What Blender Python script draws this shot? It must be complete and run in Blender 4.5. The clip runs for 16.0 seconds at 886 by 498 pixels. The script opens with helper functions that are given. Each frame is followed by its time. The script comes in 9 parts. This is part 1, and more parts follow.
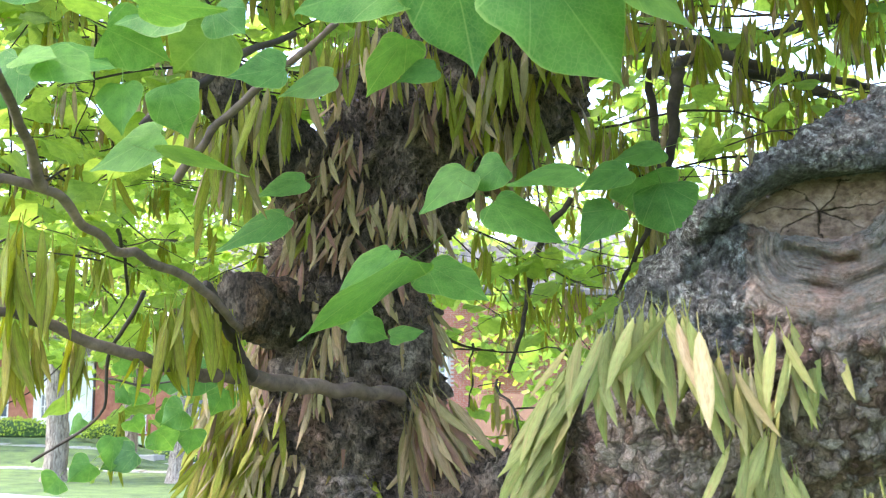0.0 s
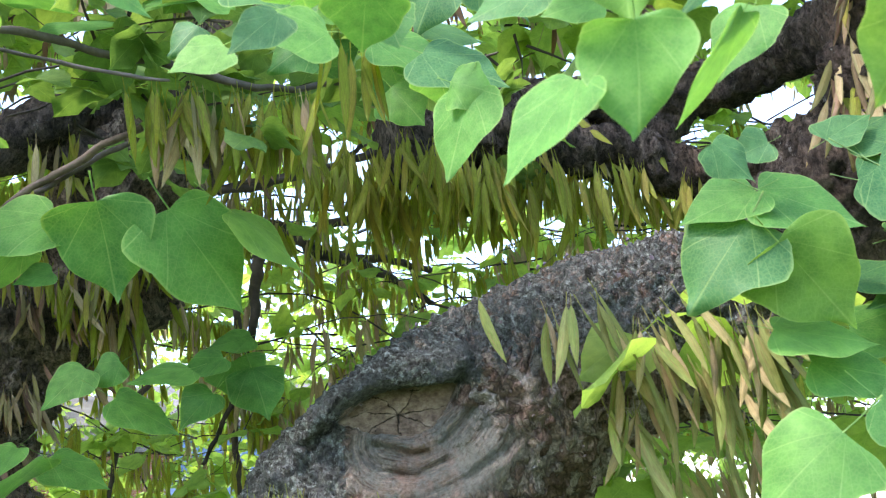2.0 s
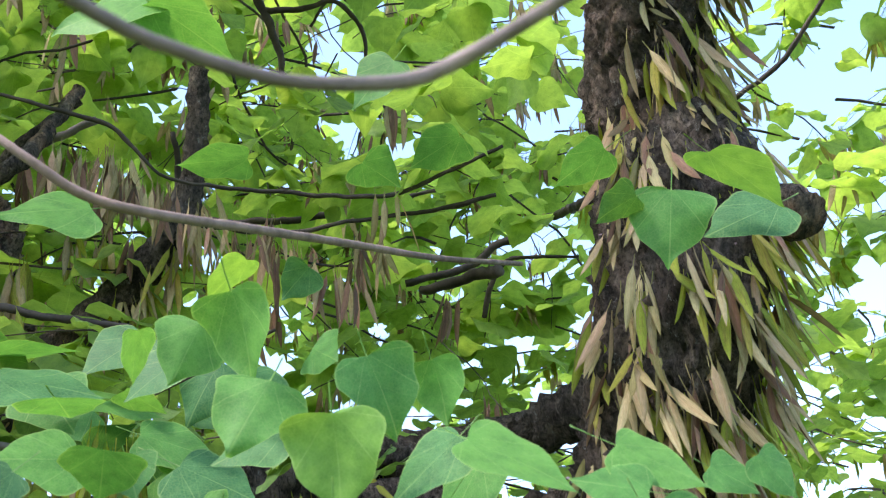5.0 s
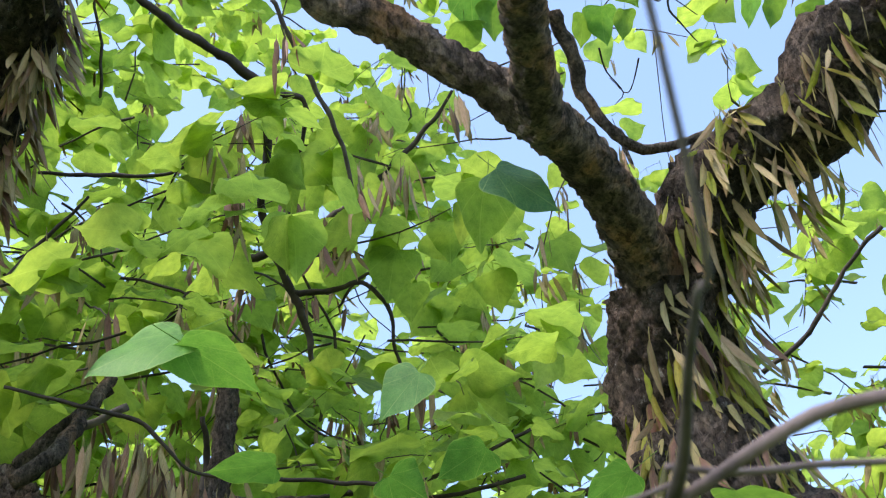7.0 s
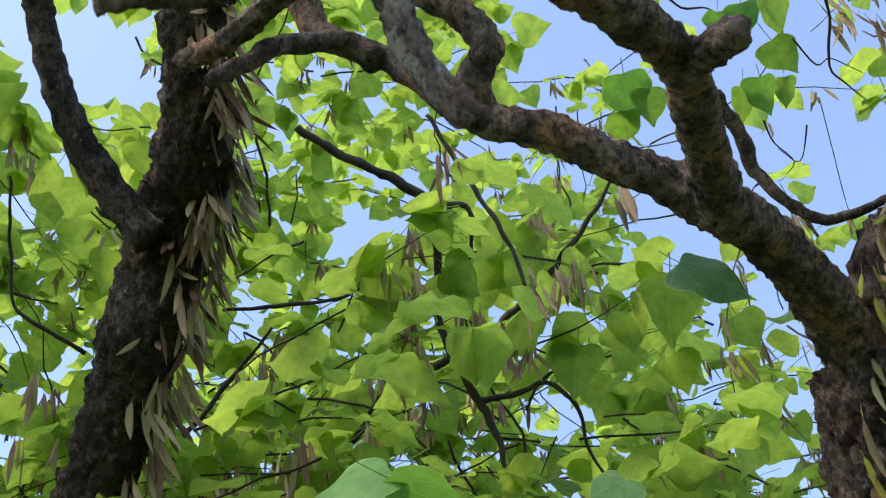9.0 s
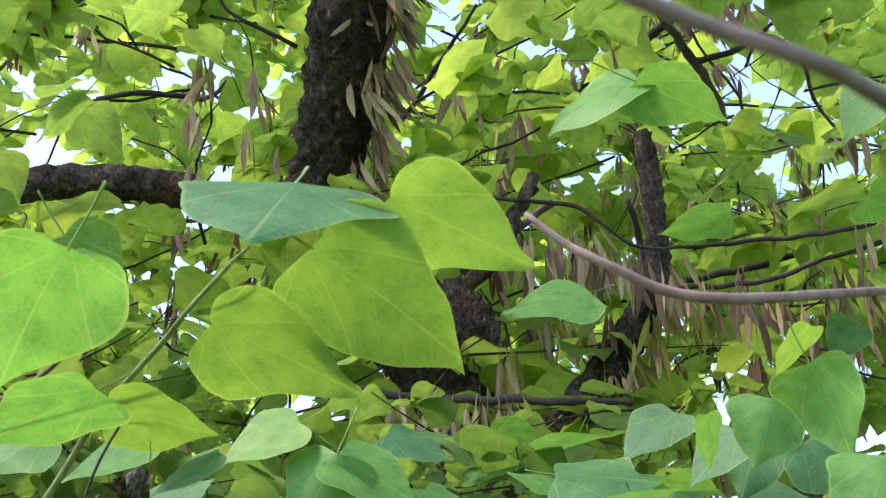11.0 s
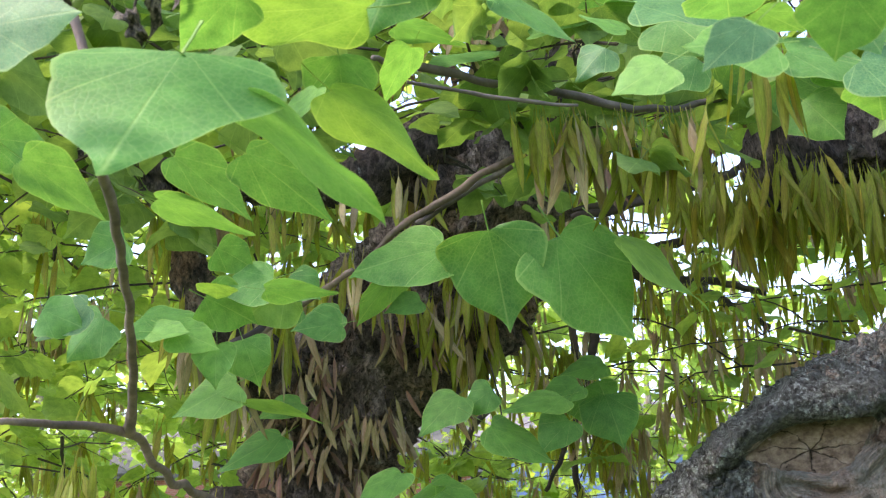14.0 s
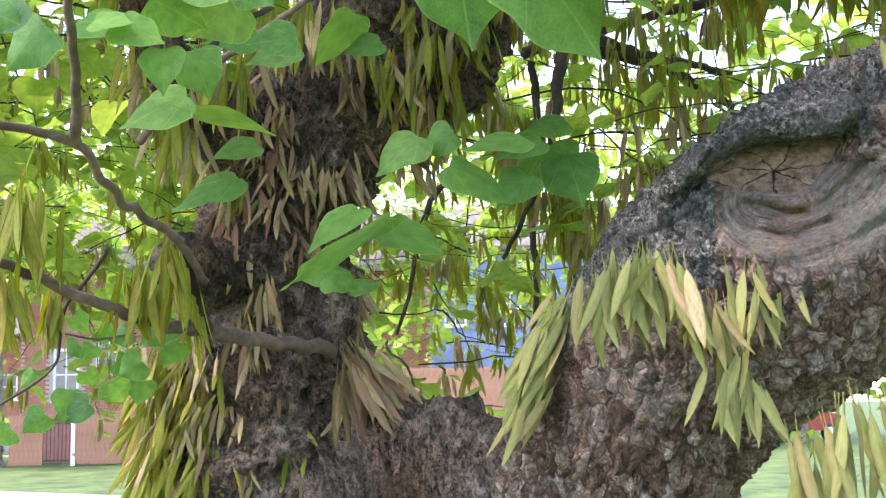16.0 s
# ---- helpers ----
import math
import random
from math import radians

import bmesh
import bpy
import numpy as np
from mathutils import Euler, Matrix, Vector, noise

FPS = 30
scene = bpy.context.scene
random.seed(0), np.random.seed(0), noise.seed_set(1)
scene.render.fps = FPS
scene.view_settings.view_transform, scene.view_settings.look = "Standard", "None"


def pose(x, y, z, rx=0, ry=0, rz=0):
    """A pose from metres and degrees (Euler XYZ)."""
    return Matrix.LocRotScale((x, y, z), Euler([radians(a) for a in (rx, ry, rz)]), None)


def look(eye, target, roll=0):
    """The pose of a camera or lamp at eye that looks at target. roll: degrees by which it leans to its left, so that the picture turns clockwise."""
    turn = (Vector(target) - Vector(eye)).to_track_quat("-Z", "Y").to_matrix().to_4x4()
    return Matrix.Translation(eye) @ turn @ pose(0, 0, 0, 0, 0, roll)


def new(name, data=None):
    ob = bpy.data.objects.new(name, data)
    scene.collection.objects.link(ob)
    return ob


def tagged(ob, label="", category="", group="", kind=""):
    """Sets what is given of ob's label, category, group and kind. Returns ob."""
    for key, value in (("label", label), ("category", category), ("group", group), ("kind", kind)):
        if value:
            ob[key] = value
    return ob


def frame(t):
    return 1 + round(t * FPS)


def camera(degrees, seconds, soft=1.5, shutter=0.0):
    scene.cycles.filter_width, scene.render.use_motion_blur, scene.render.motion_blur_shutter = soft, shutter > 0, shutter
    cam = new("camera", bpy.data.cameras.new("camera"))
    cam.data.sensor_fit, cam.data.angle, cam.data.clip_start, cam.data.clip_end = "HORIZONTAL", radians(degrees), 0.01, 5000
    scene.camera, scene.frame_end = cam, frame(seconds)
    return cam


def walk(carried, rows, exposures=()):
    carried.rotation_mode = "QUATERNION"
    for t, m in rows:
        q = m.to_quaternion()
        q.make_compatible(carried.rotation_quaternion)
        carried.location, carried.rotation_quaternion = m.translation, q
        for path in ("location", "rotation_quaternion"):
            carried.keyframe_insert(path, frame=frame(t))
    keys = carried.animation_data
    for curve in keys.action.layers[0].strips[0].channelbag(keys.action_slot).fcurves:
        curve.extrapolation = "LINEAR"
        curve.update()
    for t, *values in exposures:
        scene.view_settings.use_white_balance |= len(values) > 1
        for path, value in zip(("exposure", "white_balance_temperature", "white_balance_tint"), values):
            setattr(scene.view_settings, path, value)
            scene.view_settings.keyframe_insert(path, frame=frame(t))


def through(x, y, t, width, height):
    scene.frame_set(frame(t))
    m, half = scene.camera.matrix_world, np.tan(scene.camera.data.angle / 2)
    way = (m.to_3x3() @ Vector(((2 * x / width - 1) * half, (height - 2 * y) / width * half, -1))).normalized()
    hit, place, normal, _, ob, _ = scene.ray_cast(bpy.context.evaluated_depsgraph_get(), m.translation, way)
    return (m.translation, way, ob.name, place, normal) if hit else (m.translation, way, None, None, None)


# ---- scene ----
cam = camera(41.7, 16.0, soft=1.15)
cam.data.dof.use_dof, cam.data.dof.focus_distance, cam.data.dof.aperture_fstop = True, 1.5, 28.0
METRES, EYE, TILT, LEAN, TURN = 0.9, 1.6, 9.0, 0.0, 0.0
ROWS = [
    (0.0, 0.0, 0.0, 0.0, -0.0, 0.0, 0.0),
    (0.5, -0.0149, -0.0471, 0.0123, -2.87, 1.89, -0.08),
    (1.0, -0.0881, -0.1309, 0.0223, -11.68, 3.28, 1.21),
    (1.5, -0.115, -0.1915, 0.0397, -19.21, 5.5, 1.97),
    (2.0, -0.0991, -0.2214, 0.0478, -21.41, 7.13, 1.66),
    (2.5, -0.0851, -0.2315, 0.0522, -23.25, 7.96, 1.1),
    (3.0, -0.0694, -0.2407, 0.0667, -25.63, 9.54, 1.03),
    (3.5, -0.0549, -0.2496, 0.0791, -28.15, 11.98, 0.85),
    (4.0, -0.0623, -0.2718, 0.0989, -29.55, 15.03, 0.72),
    (6.5, -0.0832, -0.3487, 0.2012, -29.16, 29.06, 1.26),
    (7.0, -0.0944, -0.3604, 0.2229, -28.36, 31.91, 1.38),
    (7.5, -0.1204, -0.3738, 0.2454, -26.32, 35.02, 1.92),
    (8.0, -0.1208, -0.3833, 0.2635, -23.23, 37.33, 2.09),
    (10.5, -0.142, -0.2805, 0.2097, -10.67, 28.72, 2.82),
    (11.0, -0.16, -0.2647, 0.1716, -7.93, 23.91, 2.32),
    (11.5, -0.1608, -0.2511, 0.155, -7.16, 19.86, 2.01),
    (12.0, -0.1672, -0.2391, 0.1384, -6.94, 17.41, 1.67),
    (12.5, -0.1739, -0.2207, 0.1178, -6.6, 15.44, 1.51),
    (13.0, -0.1795, -0.198, 0.0981, -6.44, 13.7, 1.35),
    (13.5, -0.1877, -0.1815, 0.0751, -6.49, 11.16, 1.11),
    (14.0, -0.1849, -0.1628, 0.0578, -6.89, 8.58, 0.84),
    (14.5, -0.1842, -0.1505, 0.036, -7.34, 6.31, 0.62),
    (15.0, -0.185, -0.141, 0.0162, -7.67, 4.11, 0.37),
    (15.5, -0.1812, -0.13, -0.0064, -8.27, 1.46, 0.04),
    (16.0, -0.1766, -0.1207, -0.023, -8.83, -1.12, -0.25),
]
EXPOSURES = [
    (0.0, 3.2, 6550, 21.0), (1.5, 2.85, 6450, 17.0), (3.0, 2.7, 6500, 15.0), (4.0, 2.5, 6450, 11.0), (6.5, 1.87, 6700, 13.0), (7.2, 1.74, 6700, 14.0), (8.2, 1.32, 6800, 13.0),
    (10.5, 1.98, 6600, 19.0), (11.0, 2.14, 6650, 20.0), (12.0, 2.36, 6750, 21.0), (13.0, 2.5, 6700, 20.0), (14.0, 2.68, 6850, 24.0), (15.0, 2.88, 6750, 26.0), (16.0, 2.96, 6850, 29.0),
]
walk(cam, [(t, pose(0, 0, EYE, TILT, LEAN, TURN) @ pose(METRES * x, METRES * y, METRES * z, 90 + pitch, roll, yaw)) for t, x, y, z, yaw, pitch, roll in ROWS], EXPOSURES)

# ---- world and sun ----
SUN_AZ, SUN_EL = radians(262), radians(56)
world = bpy.data.worlds.new("sky")
scene.world = world
world.use_nodes = True
wn = world.node_tree.nodes
sky = wn.new("ShaderNodeTexSky")
sky.sky_type, sky.sun_disc, sky.sun_elevation, sky.sun_rotation = "NISHITA", False, SUN_EL, SUN_AZ
sky.air_density, sky.dust_density, sky.ozone_density = 1.0, 1.2, 1.5
wn["Background"].inputs["Strength"].default_value = 0.15
world.node_tree.links.new(sky.outputs[0], wn["Background"].inputs["Color"])
sun_data = bpy.data.lights.new("sun", "SUN")
sun_data.energy, sun_data.angle, sun_data.color = 1.15, radians(9.0), (1.0, 0.95, 0.86)
sun = new("sun", sun_data)
sun_dir = Vector((math.sin(SUN_AZ) * math.cos(SUN_EL), math.cos(SUN_AZ) * math.cos(SUN_EL), math.sin(SUN_EL)))
sun.matrix_world = look(sun_dir * 60, (0, 0, 0))


# ---- materials ----
class Mat:
    """A small builder of node materials."""

    def __init__(self, name):
        self.m = bpy.data.materials.new(name)
        self.m.use_nodes = True
        self.t = self.m.node_tree
        self.b = self.t.nodes["Principled BSDF"]
        self.out = self.t.nodes["Material Output"]

    def node(self, kind, **values):
        n = self.t.nodes.new(kind)
        for k, v in values.items():
            if k in n.inputs.keys():
                n.inputs[k].default_value = v
            elif k == "feature":
                n.feature = v
            elif k == "operation":
                n.operation = v
            elif k == "data_type":
                n.data_type = v
            elif k == "blend_type":
                n.blend_type = v
            elif k == "attribute_name":
                n.attribute_name = v
        return n

    def link(self, a, b):
        self.t.links.new(a, b)

    def coords(self, space="Object", scale=(1, 1, 1)):
        c, m = self.node("ShaderNodeTexCoord"), self.node("ShaderNodeMapping")
        m.inputs["Scale"].default_value = scale
        self.link(c.outputs[space], m.inputs["Vector"])
        return m.outputs[0]

    def noise(self, vec, scale, detail=5.0, rough=0.6):
        n = self.node("ShaderNodeTexNoise", Scale=scale, Detail=detail, Roughness=rough)
        self.link(vec, n.inputs["Vector"])
        return n.outputs["Fac"]

    def ramp(self, fac, *stops):
        r = self.node("ShaderNodeValToRGB")
        e = r.color_ramp.elements
        while len(e) < len(stops):
            e.new(0.5)
        for el, (p, c) in zip(e, stops):
            el.position, el.color = p, (*c, 1)
        self.link(fac, r.inputs[0])
        return r.outputs[0]

    def mix(self, fac, a, b, mode="MIX"):
        n = self.node("ShaderNodeMix", data_type="RGBA", blend_type=mode)
        for sock, v in ((n.inputs[0], fac), (n.inputs[6], a), (n.inputs[7], b)):
            if isinstance(v, (int, float)):
                sock.default_value = v
            elif isinstance(v, tuple):
                sock.default_value = (*v, 1)
            else:
                self.link(v, sock)
        return n.outputs[2]

    def math(self, op, a, b=0.0):
        n = self.node("ShaderNodeMath", operation=op)
        for sock, v in zip(n.inputs, (a, b)):
            if isinstance(v, (int, float)):
                sock.default_value = v
            else:
                self.link(v, sock)
        return n.outputs[0]

    def bump(self, height, strength, distance):
        n = self.node("ShaderNodeBump", Strength=strength, Distance=distance)
        self.link(height, n.inputs["Height"])
        return n.outputs[0]

    def done(self, colour, rough=0.8, normal=None, spec=0.5, metal=0.0):
        if isinstance(colour, tuple):
            self.b.inputs["Base Color"].default_value = (*colour, 1)
        else:
            self.link(colour, self.b.inputs["Base Color"])
        if isinstance(rough, (int, float)):
            self.b.inputs["Roughness"].default_value = rough
        else:
            self.link(rough, self.b.inputs["Roughness"])
        self.b.inputs["Specular IOR Level"].default_value = spec
        self.b.inputs["Metallic"].default_value = metal
        if normal is not None:
            self.link(normal, self.b.inputs["Normal"])
        return self.m


def bark_material(name, dark, mid, pale, lichen, lichen_at, rust, crust=0.5, speckle=1.0, depth=0.014):
    """Cracked, flaking bark: broken plates, dark fissures, rusty patches and specks of lichen."""
    k = Mat(name)
    v = k.coords(scale=(1, 1, 0.6))
    grit, fine, broad = k.noise(v, 620, 5, 0.75), k.noise(v, 210, 9, 0.75), k.noise(v, 26, 8, 0.72)
    plates = k.node("ShaderNodeTexVoronoi", feature="F1", Scale=95.0)
    bend = k.node("ShaderNodeTexNoise", Scale=55.0, Detail=6.0)
    k.link(v, bend.inputs["Vector"])
    warp = k.mix(0.016, v, bend.outputs["Color"], "ADD")
    k.link(warp, plates.inputs["Vector"])
    cell = k.node("ShaderNodeSeparateColor")
    k.link(plates.outputs["Color"], cell.inputs[0])
    fissure = k.ramp(k.noise(v, 100, 10, 0.7), (0.40, (0, 0, 0)), (0.47, (1, 1, 1)))
    base = k.ramp(broad, (0.38, dark), (0.5, mid), (0.61, pale))
    base = k.mix(k.ramp(k.noise(v, 13, 6, 0.7), (0.5, (0, 0, 0)), (0.62, (0.75, 0.75, 0.75))), base, rust)
    base = k.mix(crust, base, k.mix(1.0, base, k.ramp(cell.outputs[0], (0.0, (0.45, 0.43, 0.42)), (1.0, (1.55, 1.5, 1.45))), "MULTIPLY"))
    base = k.mix(speckle, base, k.ramp(fine, (0.38, (0.42, 0.4, 0.4)), (0.5, (0.97, 0.97, 0.97)), (0.62, (1.45, 1.42, 1.4))), "MULTIPLY")
    base = k.mix(k.math("MULTIPLY", k.math("SUBTRACT", 1.0, fissure), 0.6), base, (0.012, 0.009, 0.008))
    spots = k.math("MULTIPLY", k.ramp(k.noise(v, 60, 8, 0.75), (lichen_at, (0, 0, 0)), (lichen_at + 0.05, (1, 1, 1))), k.ramp(grit, (0.38, (0, 0, 0)), (0.55, (1, 1, 1))))
    base = k.mix(spots, base, lichen)
    h = k.math("ADD", k.math("ADD", k.math("MULTIPLY", fissure, 0.55), k.math("MULTIPLY", cell.outputs[0], 0.22)), k.math("ADD", k.math("MULTIPLY", fine, 0.9), k.math("MULTIPLY", grit, 0.18)))
    return k.done(base, 0.93, k.bump(h, 1.0, depth), 0.22)


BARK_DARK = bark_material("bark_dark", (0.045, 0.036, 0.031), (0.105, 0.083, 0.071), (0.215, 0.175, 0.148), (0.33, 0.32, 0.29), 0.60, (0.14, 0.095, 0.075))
BARK_TRUNK = bark_material("bark_trunk", (0.11, 0.087, 0.073), (0.265, 0.21, 0.175), (0.43, 0.36, 0.305), (0.40, 0.39, 0.34), 0.62, (0.29, 0.165, 0.115))
BARK_PALE = bark_material("bark_pale", (0.12, 0.095, 0.082), (0.31, 0.255, 0.21), (0.46, 0.41, 0.36), (0.47, 0.49, 0.45), 0.54, (0.34, 0.19, 0.135), 0.6)
BARK_LIMB = bark_material("bark_limb", (0.06, 0.047, 0.04), (0.145, 0.115, 0.095), (0.27, 0.225, 0.185), (0.34, 0.34, 0.28), 0.6, (0.30, 0.16, 0.085))
BARK_WARM = bark_material("bark_warm", (0.07, 0.052, 0.044), (0.235, 0.175, 0.145), (0.43, 0.345, 0.285), (0.42, 0.42, 0.37), 0.66, (0.47, 0.225, 0.11), 0.4, 0.8, 0.011)



def burl_material(name, plate, gap):
    """Flaking plates of bark, with a grey crust of lichen and smooth streaked callus where the mesh says so."""
    k = Mat(name)
    v = k.coords(scale=(1, 1, 0.75))
    bend = k.node("ShaderNodeTexNoise", Scale=60.0, Detail=6.0)
    k.link(v, bend.inputs["Vector"])
    warp = k.mix(0.024, v, bend.outputs["Color"], "ADD")
    grit, fine, broad = k.noise(v, 700, 5, 0.75), k.noise(v, 230, 9, 0.75), k.noise(v, 22, 7, 0.7)

    def plates(scale):
        a, b = k.node("ShaderNodeTexVoronoi", feature="F1", Scale=scale), k.node("ShaderNodeTexVoronoi", feature="DISTANCE_TO_EDGE", Scale=scale)
        k.link(warp, a.inputs["Vector"])
        k.link(warp, b.inputs["Vector"])
        cell = k.node("ShaderNodeSeparateColor")
        k.link(a.outputs["Color"], cell.inputs[0])
        return cell.outputs[0], b.outputs["Distance"]

    one, edge = plates(62.0)
    two, edge_two = plates(150.0)
    cover = k.math("ADD", k.math("MULTIPLY", one, 0.45), k.math("ADD", k.math("MULTIPLY", two, 0.2), k.math("MULTIPLY", broad, 0.35)))
    base = k.ramp(cover, (0.22, plate[0]), (0.42, plate[1]), (0.55, plate[2]), (0.72, plate[3]))
    base = k.mix(1.0, base, k.ramp(fine, (0.36, (0.6, 0.58, 0.57)), (0.5, (0.98, 0.98, 0.98)), (0.62, (1.28, 1.27, 1.26))), "MULTIPLY")
    cracks = k.math("MAXIMUM", k.ramp(edge, (0.02, (1, 1, 1)), (0.13, (0, 0, 0))), k.math("MULTIPLY", k.ramp(edge_two, (0.02, (1, 1, 1)), (0.14, (0, 0, 0))), 0.6))
    cracks = k.math("MULTIPLY", cracks, k.ramp(k.noise(v, 40, 5), (0.30, (0, 0, 0)), (0.46, (1, 1, 1))))
    base = k.mix(k.math("MULTIPLY", cracks, 0.66), base, gap)
    h = k.math("ADD", k.math("ADD", k.math("MULTIPLY", one, 0.45), k.math("MULTIPLY", two, 0.25)), k.math("ADD", k.math("MULTIPLY", fine, 0.8), k.math("ADD", k.math("MULTIPLY", grit, 0.15), k.math("MULTIPLY", cracks, -0.5))))
    # grey crust
    crust = k.ramp(k.noise(v, 150, 9, 0.8), (0.41, (0.03, 0.027, 0.024)), (0.47, (0.10, 0.094, 0.085)), (0.53, (0.20, 0.20, 0.185)), (0.575, (0.44, 0.47, 0.435)), (0.68, (0.58, 0.60, 0.56)))
    crust = k.mix(k.ramp(k.noise(v, 34, 6, 0.7), (0.42, (0, 0, 0)), (0.58, (0.8, 0.8, 0.8))), crust, k.ramp(fine, (0.38, (0.05, 0.047, 0.045)), (0.6, (0.22, 0.225, 0.22))))
    grown = k.node("ShaderNodeAttribute", attribute_name="lichen").outputs["Fac"]
    grown = k.ramp(k.math("ADD", grown, k.math("MULTIPLY", k.math("SUBTRACT", k.noise(v, 70, 8, 0.75), 0.5), 1.6)), (0.42, (0, 0, 0)), (0.58, (1, 1, 1)))
    base = k.mix(grown, base, crust)
    # smooth healed wood, streaked along its rolls
    flow = k.node("ShaderNodeAttribute", attribute_name="flow").outputs["Fac"]
    along = k.node("ShaderNodeSeparateXYZ")
    k.link(k.coords(), along.inputs[0])
    grainwise = k.node("ShaderNodeCombineXYZ")
    k.link(k.math("MULTIPLY", flow, 3.2), grainwise.inputs[0])
    k.link(k.math("MULTIPLY", along.outputs[0], 34.0), grainwise.inputs[1])
    streak = k.noise(grainwise.outputs[0], 1.0, 8, 0.72)
    healed = k.ramp(streak, (0.34, (0.07, 0.052, 0.042)), (0.43, (0.19, 0.145, 0.115)), (0.5, (0.215, 0.205, 0.18)), (0.57, (0.33, 0.26, 0.21)), (0.68, (0.46, 0.39, 0.33)))
    healed = k.mix(k.ramp(k.noise(v, 30, 6, 0.7), (0.47, (0, 0, 0)), (0.56, (0.8, 0.8, 0.8))), healed, (0.215, 0.21, 0.185))
    healed = k.mix(k.ramp(k.noise(v, 17, 5, 0.6), (0.54, (0, 0, 0)), (0.64, (0.6, 0.6, 0.6))), healed, (0.36, 0.215, 0.16))
    healed = k.mix(1.0, healed, k.ramp(fine, (0.36, (0.6, 0.58, 0.57)), (0.52, (1, 1, 1)), (0.64, (1.2, 1.2, 1.2))), "MULTIPLY")
    soft = k.node("ShaderNodeAttribute", attribute_name="callus").outputs["Fac"]
    soft = k.ramp(k.math("ADD", soft, k.math("MULTIPLY", k.math("SUBTRACT", k.noise(v, 55, 8, 0.75), 0.5), 1.3)), (0.36, (0, 0, 0)), (0.62, (1, 1, 1)))
    base = k.mix(soft, base, healed)
    h = k.math("ADD", k.math("MULTIPLY", h, k.math("SUBTRACT", 1.0, k.math("MULTIPLY", soft, 0.75))), k.math("MULTIPLY", k.math("MULTIPLY", streak, soft), 0.5))
    return k.done(base, 0.93, k.bump(h, 1.0, 0.02), 0.2)


BARK_BURL = burl_material("bark_burl", [(0.19, 0.115, 0.085), (0.37, 0.25, 0.195), (0.49, 0.375, 0.31), (0.58, 0.49, 0.43)], (0.03, 0.02, 0.016))
BARK_FOOT = burl_material("bark_foot", [(0.18, 0.11, 0.08), (0.36, 0.24, 0.175), (0.48, 0.355, 0.28), (0.58, 0.485, 0.41)], (0.025, 0.018, 0.014))


def twig_material(name, a, b):
    k = Mat(name)
    v = k.coords()
    n = k.noise(v, 60, 6, 0.7)
    return k.done(k.mix(1.0, k.ramp(k.noise(v, 9, 3), (0.35, a), (0.65, b)), k.ramp(n, (0.3, (0.5, 0.5, 0.5)), (0.7, (1.3, 1.3, 1.3))), "MULTIPLY"), 0.75, k.bump(n, 0.6, 0.002), 0.35)


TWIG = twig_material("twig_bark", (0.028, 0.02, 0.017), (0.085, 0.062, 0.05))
TWIG_GREY = twig_material("grey_twig_bark", (0.075, 0.058, 0.052), (0.15, 0.12, 0.108))
TWIG_BROWN = twig_material("brown_branch_bark", (0.12, 0.085, 0.072), (0.235, 0.165, 0.14))
TWIG_MAUVE = twig_material("mauve_twig_bark", (0.165, 0.12, 0.112), (0.28, 0.205, 0.19))
TWIG_PINK = twig_material("young_twig_bark", (0.20, 0.13, 0.11), (0.30, 0.20, 0.17))
TWIG_GREEN = twig_material("green_shoot", (0.16, 0.22, 0.07), (0.26, 0.30, 0.12))


def random_of(k):
    """One random value for each object and for each loose piece of a joined mesh."""
    return k.math("FRACT", k.math("ADD", k.node("ShaderNodeObjectInfo").outputs["Random"], k.node("ShaderNodeNewGeometry").outputs["Random Per Island"]))


